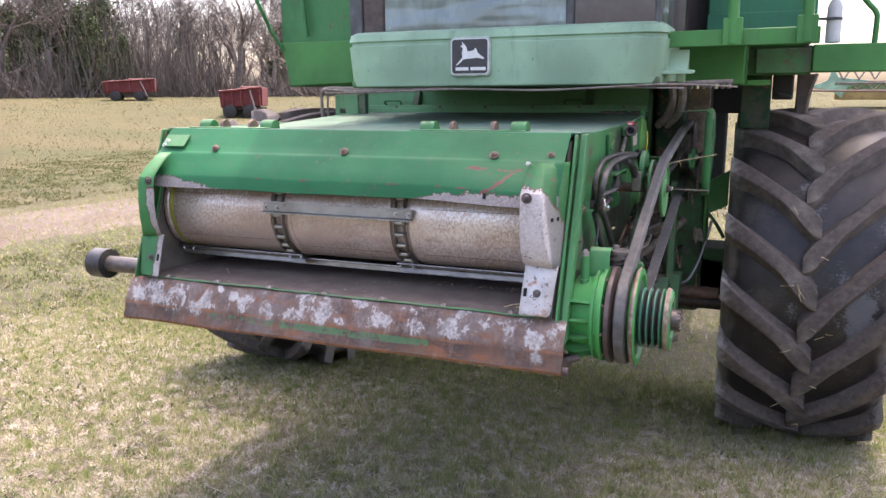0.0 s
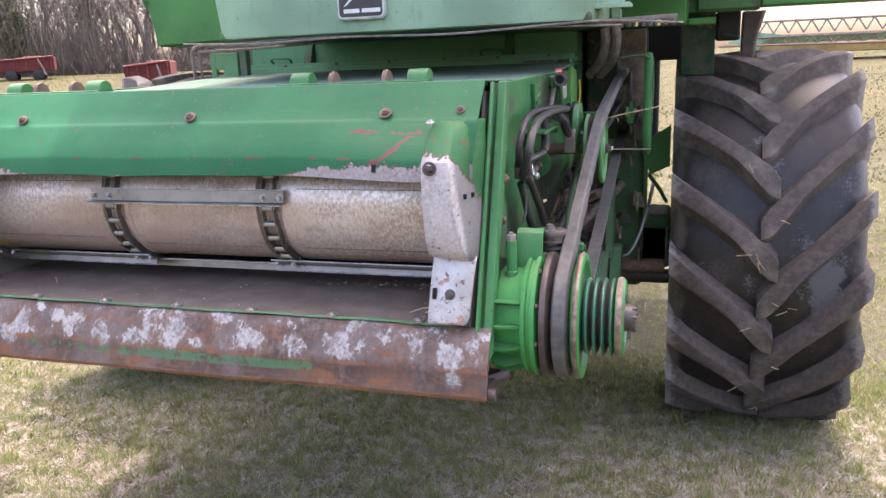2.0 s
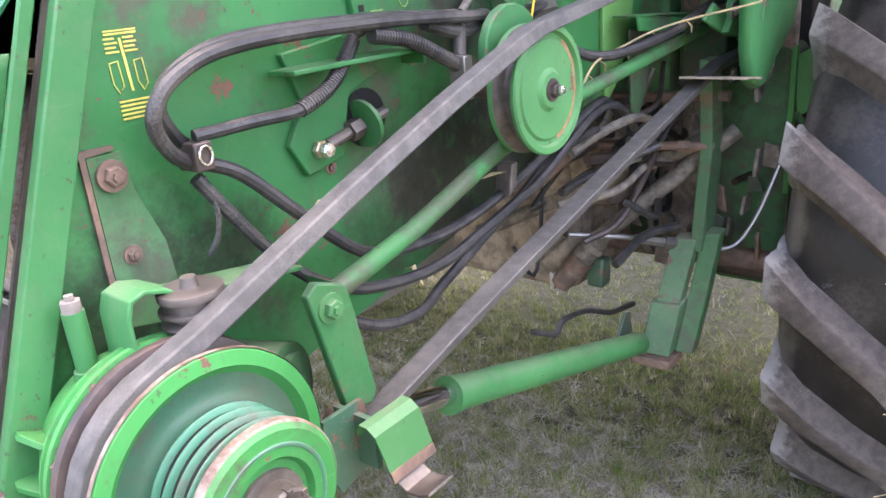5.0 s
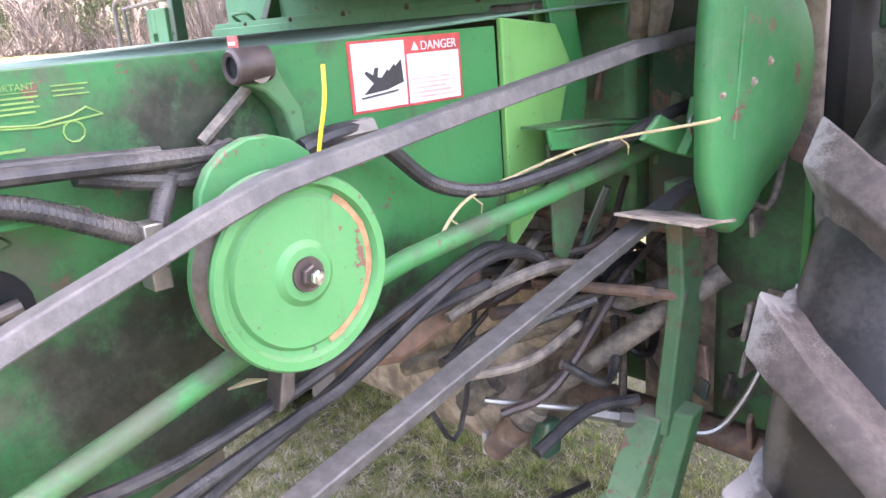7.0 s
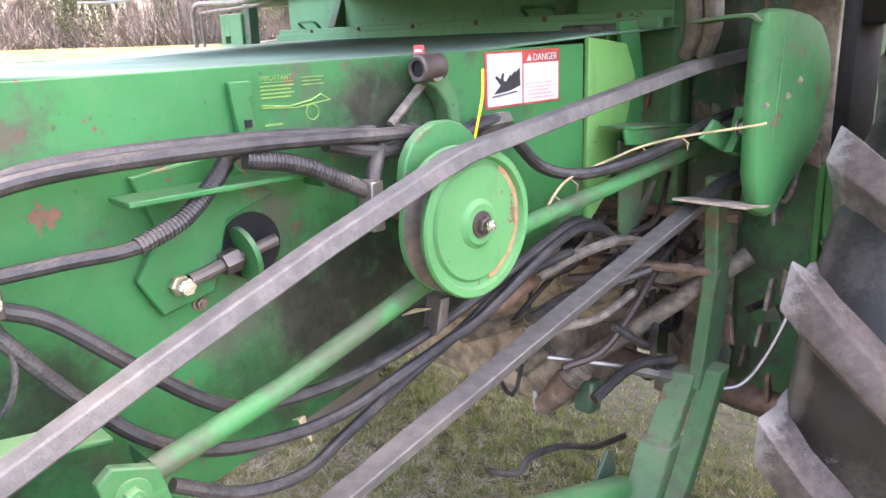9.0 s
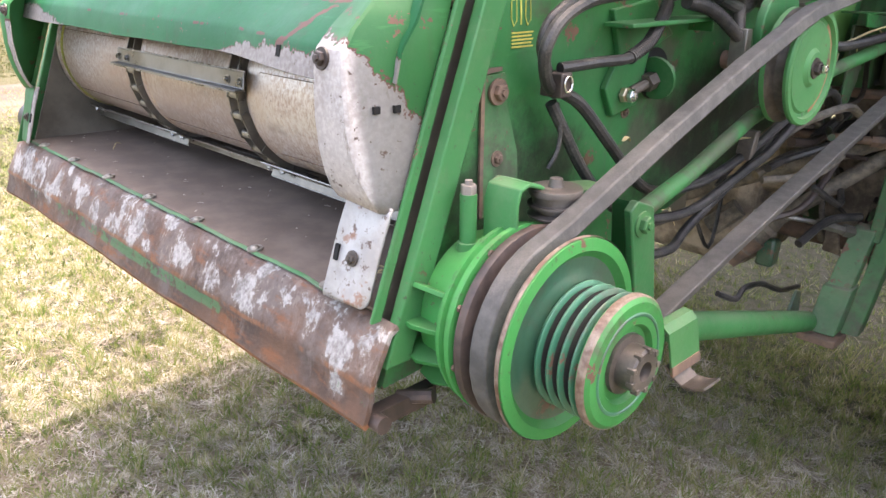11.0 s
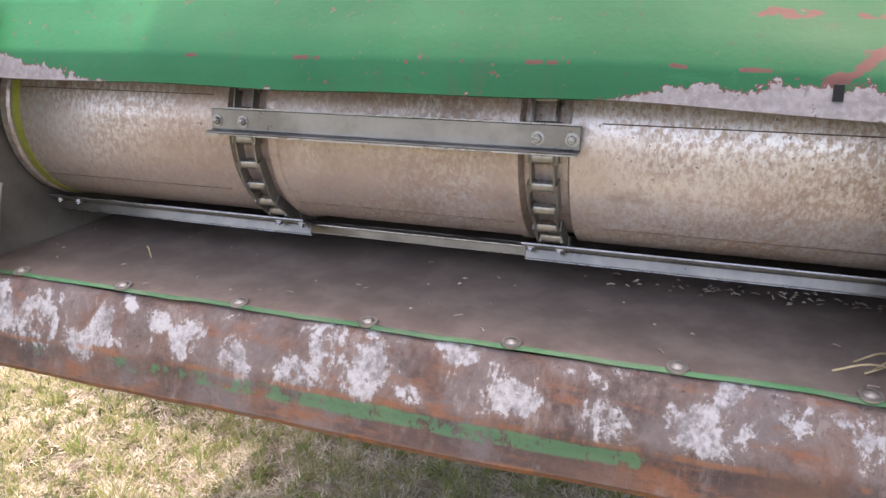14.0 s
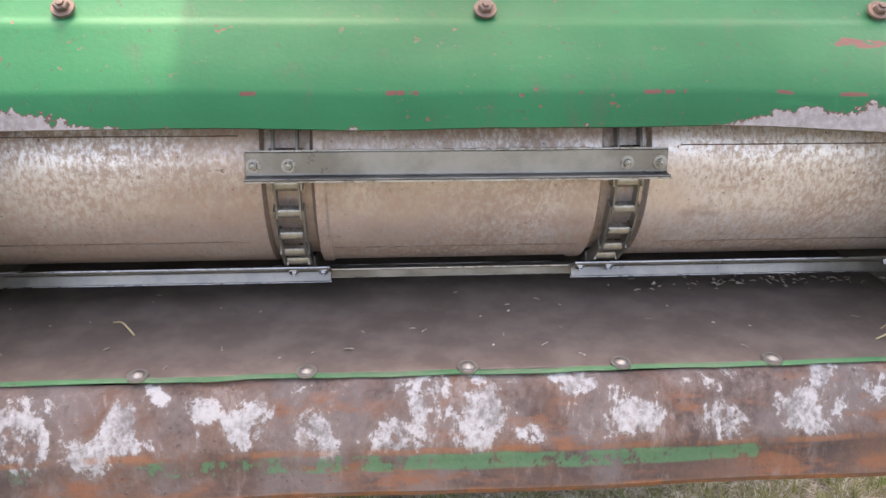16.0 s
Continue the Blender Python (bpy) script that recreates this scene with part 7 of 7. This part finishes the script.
for i in range(120):
    x, y = (cr.uniform(-0.80, 0.80), cr.uniform(0.02, 0.30)) if i < 40 else (cr.gauss(0.58, 0.14), cr.gauss(0.30, 0.018))
    z = 1.0105 - 0.012 * y
    a, ln, w = cr.uniform(0, 6.28), cr.uniform(0.002, 0.008), cr.uniform(0.0008, 0.002)
    c, d = Vector((math.cos(a), math.sin(a), 0)), Vector((-math.sin(a), math.cos(a), 0))
    p = Vector((x, y, z))
    crumbs.add([p - c * ln - d * w, p + c * ln - d * w, p + c * ln + d * w, p - c * ln + d * w, p + Vector((0, 0, w * 1.4))], [(0, 1, 4), (1, 2, 4), (2, 3, 4), (3, 0, 4)])
tagged(part("chaff", crumbs, THATCH), "loose dry chaff and husk bits on the floor plate", "chaff", kind="stuff")


# ---- field things ----
def red_wagon(loc, turn, w, h):
    ob = new("red_implement")
    ob.matrix_basis = pose(*loc, 0, 0, turn)
    tagged(ob, "rusty faded red farm implement standing in dry grass", "farm implement", "red implements")
    body = Form().add([(-w / 2, -0.8, 0.35), (w / 2, -0.8, 0.42), (w / 2, 0.8, 0.42), (-w / 2, 0.8, 0.35), (-w / 2 * 1.04, -0.9, h * 0.86), (w / 2 * 1.02, -0.9, h), (w / 2 * 1.02, 0.9, h), (-w / 2 * 1.04, 0.9, h * 0.86)], [(0, 3, 2, 1), (4, 5, 6, 7), (0, 1, 5, 4), (1, 2, 6, 5), (2, 3, 7, 6), (3, 0, 4, 7)])
    part("body", body, PAINT_RED, ob, "", 0.03)
    part("rail", Form().tube([(-w / 2, -0.93, h * 0.86), (w / 2, -0.93, h)], 0.05, 8), PAINT_RED, ob)
    part("frame", Form().box(-w / 2, w / 2, -0.5, -0.4, 0.28, 0.36).box(-w / 2, w / 2, 0.4, 0.5, 0.28, 0.36), DARKSTEEL, ob)
    part("hitch_pole", Form().tube([(w * 0.22, -0.96, h * 0.9), (w * 0.30, -1.0, h * 0.45), (w * 0.34, -1.1, 0.2)], 0.035, 8), WEATHERED, ob, "grey hitch pole leaning on the side")
    for k in range(5):
        x = w * (-0.44 + 0.22 * k)
        part("side_rib", Form().box(x - 0.03, x + 0.03, -0.95, -0.84, 0.42, h * (0.86 + 0.14 * (k / 4))), PAINT_RED, ob, "", 0.01)
    wheel = Form().turn([(-0.11, 0.0), (-0.11, 0.26), (-0.09, 0.32), (0.09, 0.32), (0.11, 0.26), (0.11, 0.0)], sides=20)
    me = wheel.mesh("wheel")
    for x in (-w * 0.28, w * 0.2):
        for y in (-0.92, 0.82):
            o = part("wheel", me, TYRE, ob, "black rubber tyre")
            o.matrix_basis = Matrix.Translation((x, y, 0.20)) @ Matrix.Scale(0.85, 4) @ Matrix.Rotation(radians(90), 4, "Z")
    part("hopper", Form().box(-0.1, w * 0.30, -0.5, 0.5, h * 0.95, h * 1.04), PAINT_RED, ob, "", 0.05)


def at(az, dist, ex=1.417, ey=-2.293):
    x, y = ex + dist * math.sin(radians(az)), ey + dist * math.cos(radians(az))
    return x, y, gz(x, y)


red_wagon(at(-44.3, 45.0), 40, 2.5, 1.08)
red_wagon(at(-36.8, 33.0), 28, 1.65, 1.15)


def grain_header():
    x, y, z = at(9.4, 36.0)
    ob = new("grain_header")
    ob.matrix_basis = pose(x, y, z + 0.05, 0, 0, -4)
    tagged(ob, "faded green harvester header with a dark reel, parked in the field", "harvester header")
    w = 3.3
    part("table", Form().box(-w, w, -0.6, 0.6, 0.25, 0.62), PAINT_TAN, ob, "", 0.05)
    part("back", Form().box(-w, w, 0.5, 0.6, 0.5, 0.95), RUSTY_GREEN, ob, "", 0.03)
    part("cutter_bar", Form().tube([(-w - 1.2, -1.2, 0.62), (w + 2.0, -1.2, 0.50)], 0.05, 6), RUSTY, ob)
    for s in (-1, 1):
        star = [(-0.95, 0.75), (-0.30, 1.02), (-0.12, 1.55), (0.10, 1.15), (0.30, 1.12), (1.25, 0.98), (0.45, 0.75), (0.25, 0.30), (-0.15, 0.62)]
        part("end_sheet", Form().prism(star, -0.72, -0.60, Matrix(((0, 1, 0, s * w), (1, 0, 0, 0), (0, 0, 1, 0), (0, 0, 0, 1)))), PAINT_PALE, ob, "pale green pointed end divider", 0.02)
    spokes = Form()
    n = 12
    for k, (yy, zz) in enumerate(((-0.5, 1.52), (-0.75, 0.90), (-0.1, 0.95), (-0.45, 0.62))):
        part("reel_bat", Form().tube([(-w, yy, zz), (w, yy, zz)], 0.045, 6), DARKSTEEL, ob)
    for i in range(n):
        x0, x1 = -w + 2 * w * i / n, -w + 2 * w * (i + 0.5) / n
        spokes.tube([(x0, -0.5, 1.52), (x1, -0.75, 1.05)], 0.035, 5).tube([(x1, -0.75, 1.05), (x1 + w / n, -0.5, 1.52)], 0.035, 5)
        spokes.tube([(x0, -0.75, 0.90), (x1, -0.45, 0.60)], 0.03, 5).tube([(x1, -0.45, 0.60), (x1 + w / n, -0.75, 0.90)], 0.03, 5)
    part("reel", spokes, DARKSTEEL, ob, "dark lattice of reel spokes and tines")


grain_header()
tx, ty = -4.75, 4.35
tarp = Form()
pts = [(tx + 0.5 * (i % 4) / 3 - 0.2 + 0.05 * noise.noise(Vector((i, 3, 1))), ty + 0.28 * (i // 4), gz(tx, ty) + 0.03 + 0.07 * abs(noise.noise(Vector((i * 1.7, 1, 1))))) for i in range(12)]
tarp.add(pts, [(r * 4 + c, r * 4 + c + 1, r * 4 + c + 5, r * 4 + c + 4) for r in range(2) for c in range(3)])
tagged(part("tarp_scrap", tarp, TARP), "crumpled pale blue tarp scrap on the grass", "tarp")


# ---- grass ----
def grass(name, rng, spots, height, width, material, label, lie=1.0, fine=False):
    """Blades, one island each: single thin triangles where fine, else bent in two."""
    n = len(spots)
    a = rng.uniform(0, 2 * np.pi, n)
    clump = np.array([noise.noise(Vector((x * 13, y * 13, 8.0))) for x, y in spots])
    h = height * rng.uniform(0.35, 1.35, n) * (1.0 + 1.1 * np.clip(clump, -0.5, 0.8))
    w = width * rng.uniform(0.6, 1.4, n)
    lean = rng.uniform(0.2, 1.6, n) * h * lie
    la = a + np.pi / 2 + rng.uniform(-0.5, 0.5, n) if fine else a + rng.uniform(-1.2, 1.2, n)
    base = np.array([(x, y, gz(x, y)) for x, y in spots])
    side = np.stack([np.cos(a), np.sin(a), np.zeros(n)], 1) * w[:, None]
    bend = np.stack([np.cos(la), np.sin(la), np.zeros(n)], 1) * lean[:, None]
    up = np.stack([np.zeros(n), np.zeros(n), h], 1)
    me = bpy.data.meshes.new(name)
    if fine:
        low = base + np.stack([np.zeros(n), np.zeros(n), rng.uniform(-0.003, 0.006, n) if lie > 2 else np.full(n, -0.003)], 1)
        v = np.stack([low - side, low + side, low + up + bend], 1).reshape(-1, 3)
        me.from_pydata(v.tolist(), [], np.arange(3 * n).reshape(-1, 3).tolist())
    else:
        low = base - np.array([0, 0, 0.004])
        v = np.stack([low - side, low + side, base + up * 0.6 + bend * 0.4 + side * 0.8, base + up * 0.6 + bend * 0.4 - side * 0.8, base + up * 0.85 + bend], 1).reshape(-1, 3)
        i = np.arange(n)[:, None] * 5
        me.from_pydata(v.tolist(), [], (i + np.array([[0, 1, 2, 3]])).tolist() + (i + np.array([[3, 2, 4]])).tolist())
    me.materials.append(material)
    ob = new(name, me)
    return tagged(ob, label, "grass", kind="stuff")


rng = np.random.default_rng(3)


def scatter(count, x0, x1, y0, y1, clump, keep):
    pts = np.stack([rng.uniform(x0, x1, count), rng.uniform(y0, y1, count)], 1)
    out = []
    for x, y in pts.tolist():
        q = noise.noise(Vector((x * clump, y * clump, 0))) * 0.6 + noise.noise(Vector((x * clump * 4, y * clump * 4, 2))) * 0.4
        rim = min(x - x0, x1 - x, y - y0, y1 - y)
        if q > keep and 0.9 * rng.random() < rim + 0.4 * q:
            out.append((x, y))
    return out


grass("grass", rng, scatter(560000, -4.4, 3.0, -0.8, 3.4, 13.0, -0.02), 0.036, 0.0026, BLADES, "short patchy green and dry grass under the machine", 1.0, True)
grass("grass_tufts", rng, scatter(560000, -9.0, 5.0, -2.0, 9.0, 12.0, 0.06), 0.036, 0.0034, BLADES, "scattered green grass tufts", 1.0, True)
grass("dry_thatch", rng, scatter(520000, -4.4, 3.2, -0.9, 2.6, 12.0, -0.10), 0.0120, 0.0026, THATCH, "pale dry grass litter lying on the soil", 4.2, True)
lawn = [(x, y) for x, y in scatter(260000, -14.0, -0.9, -2.5, 14.0, 2.2, -0.05) if not -9.4 < x - 0.17 * (y - 5) < -5.9 and rng.random() < smoothstep(-0.9, -2.6, x)]
grass("lawn", rng, lawn, 0.026, 0.0055, LAWN, "short yellow-green lawn beside the machine")
far = []
while len(far) < 60000:
    r, a = 11 + 43 * rng.random() ** 1.3, rng.uniform(-1.45, 0.45)
    far.append((1.4 + r * math.sin(a), -2.3 + r * math.cos(a)))
grass("field_grass", rng, [(x, y) for x, y in far if not -9.4 < x - 0.17 * (y - 5) < -5.9], 0.045, 0.012, FIELD, "dry yellow field grass")


# ---- trees ----
def bare_tree(seed, height):
    """A trunk with forking limbs, and its crown of fine twigs."""
    r = random.Random(seed)
    wood, twigs = Form(), []

    def grow(p, d, ln, rad, depth):
        q = p
        pts, radii = [p], [rad]
        for k in range(3):
            d = (d + Vector((r.gauss(0, 0.16), r.gauss(0, 0.16), r.gauss(0.03, 0.10)))).normalized()
            q = q + d * ln / 3
            pts.append(q)
            radii.append(rad * (1 - 0.14 * (k + 1)))
        if depth < 4:
            wood.tube(pts, radii, 6 if depth < 2 else 4)
        else:
            twigs.append((pts, rad))
        if depth >= 6:
            return
        for k in range(3 if depth < 5 else 2):
            t = r.uniform(0.35, 1.0) if k else 1.0
            s = pts[0].lerp(pts[-1], t) if k else pts[-1]
            side = Vector((r.gauss(0, 1), r.gauss(0, 1), r.gauss(0.25, 0.5))).normalized()
            nd = (d + side * r.uniform(0.5, 0.95)).normalized()
            grow(s, nd, ln * r.uniform(0.60, 0.80), radii[-1] * (0.72 if k else 0.85), depth + 1)
    grow(Vector((0, 0, -0.2)), Vector((0, 0, 1)), height * 0.26, height * 0.021, 0)
    crown = Form()
    for pts, rad in twigs:
        for a, b in zip(pts, pts[1:]):
            s = (b - a).cross(Vector((r.gauss(0, 1), r.gauss(0, 1), r.gauss(0, 1)))).normalized() * max(0.011, rad * 1.0)
            crown.add([a - s, a + s, b + s * 0.7, b - s * 0.7], [(0, 1, 2, 3)])
    me = bpy.data.meshes.new("crown")
    me.from_pydata(crown.v, [], crown.f)
    me.materials.append(TWIG)
    return wood.mesh("trunk", 60), me


def cedar_tree(seed, height, spread):
    r = random.Random(seed)
    trunk = Form().tube([(0, 0, -0.2), (0.05, 0, height * 0.5), (0, 0.03, height * 0.95)], [height * 0.022, height * 0.014, 0.02], 6)
    crown = Form()
    for k in range(int(150 * height / 5)):
        u = r.random() ** 0.8
        z = height * (0.06 + 0.94 * u)
        rad = spread * (1 - u) ** 0.75 * r.uniform(0.55, 1.1) * (1 + 0.25 * math.sin(u * 17 + seed))
        a = r.uniform(0, 2 * math.pi)
        c = Vector((rad * math.cos(a), rad * math.sin(a), z))
        for j in range(16):
            p = c + Vector((r.gauss(0, 0.22), r.gauss(0, 0.22), r.gauss(0, 0.2)))
            d = Vector((r.gauss(0, 1), r.gauss(0, 1), r.gauss(0.3, 0.8))).normalized() * r.uniform(0.12, 0.26)
            s = d.cross(Vector((r.gauss(0, 1), r.gauss(0, 1), r.gauss(0, 1)))).normalized() * 0.05
            crown.add([p - s, p + s, p + d], [(0, 1, 2)])
    me = bpy.data.meshes.new("crown")
    me.from_pydata(crown.v, [], crown.f)
    me.materials.append(CEDAR)
    return trunk.mesh("trunk", 60), me


def plant(meshes, label, category, group, m):
    ob = new("tree")
    tagged(ob, label, category, group)
    part("trunk", meshes[0], BARK, ob)
    c = new("crown", meshes[1])
    c.parent = ob
    ob.matrix_basis = m
    return ob


def woods():
    r = random.Random(11)
    bare = [plant(bare_tree(20 + i, 9.5), "leafless grey-brown tree at the field's edge", "tree", "bare trees", Matrix.Translation(at(-100 - 3 * i, 58))) for i in range(4)]
    cedars = [plant(cedar_tree(40 + i, 5.5, 1.7), "dark green cedar at the field's edge", "tree", "cedars", Matrix.Translation(at(-112 - 3 * i, 55))) for i in range(3)]
    for i in range(160):
        az = -86 + 66 * i / 159 + r.uniform(-0.8, 0.8)
        d = r.uniform(51, 74)
        s = r.uniform(0.85, 1.45)
        p = at(az, d)
        copy_thing(bare[i % 4], Matrix.Translation(p) @ Matrix.Rotation(r.uniform(0, 6.28), 4, "Z") @ Matrix.Diagonal((s, s, s, 1)))
    for i in range(40):
        az = (-57 + r.uniform(0, 12) if i < 18 else -84 + 60 * r.random())
        s = r.uniform(0.5, 1.0) if i >= 18 else r.uniform(0.65, 1.2)
        p = at(az, r.uniform(50, 60))
        copy_thing(cedars[i % 3], Matrix.Translation(p) @ Matrix.Rotation(r.uniform(0, 6.28), 4, "Z") @ Matrix.Diagonal((s, s, s, 1)))
    # undergrowth along the edge of the wood
    brush = Form()
    for i in range(42000):
        az, d = r.uniform(-86, -20), r.uniform(49, 66)
        x, y, z = at(az, d)
        h = (abs(r.gauss(0, 1.9 if i % 4 == 0 else 1.1)) + 0.3) * (1.0 + 1.3 * noise.noise(Vector((x * 0.13, y * 0.13, 0))))
        p = Vector((x, y, z - 0.1))
        q = p + Vector((r.gauss(0, 0.9), r.gauss(0, 0.9), h * 1.0))
        s = Vector((r.gauss(0, 1), r.gauss(0, 1), 0)).normalized() * r.uniform(0.015, 0.04)
        brush.add([p - s, p + s, q + s * 0.3, q - s * 0.3], [(0, 1, 2, 3)])
    me = bpy.data.meshes.new("undergrowth")
    me.from_pydata(brush.v, [], brush.f)
    me.materials.append(TWIG)
    tagged(new("undergrowth", me), "tangled bare brush under the trees", "undergrowth", kind="stuff")


woods()
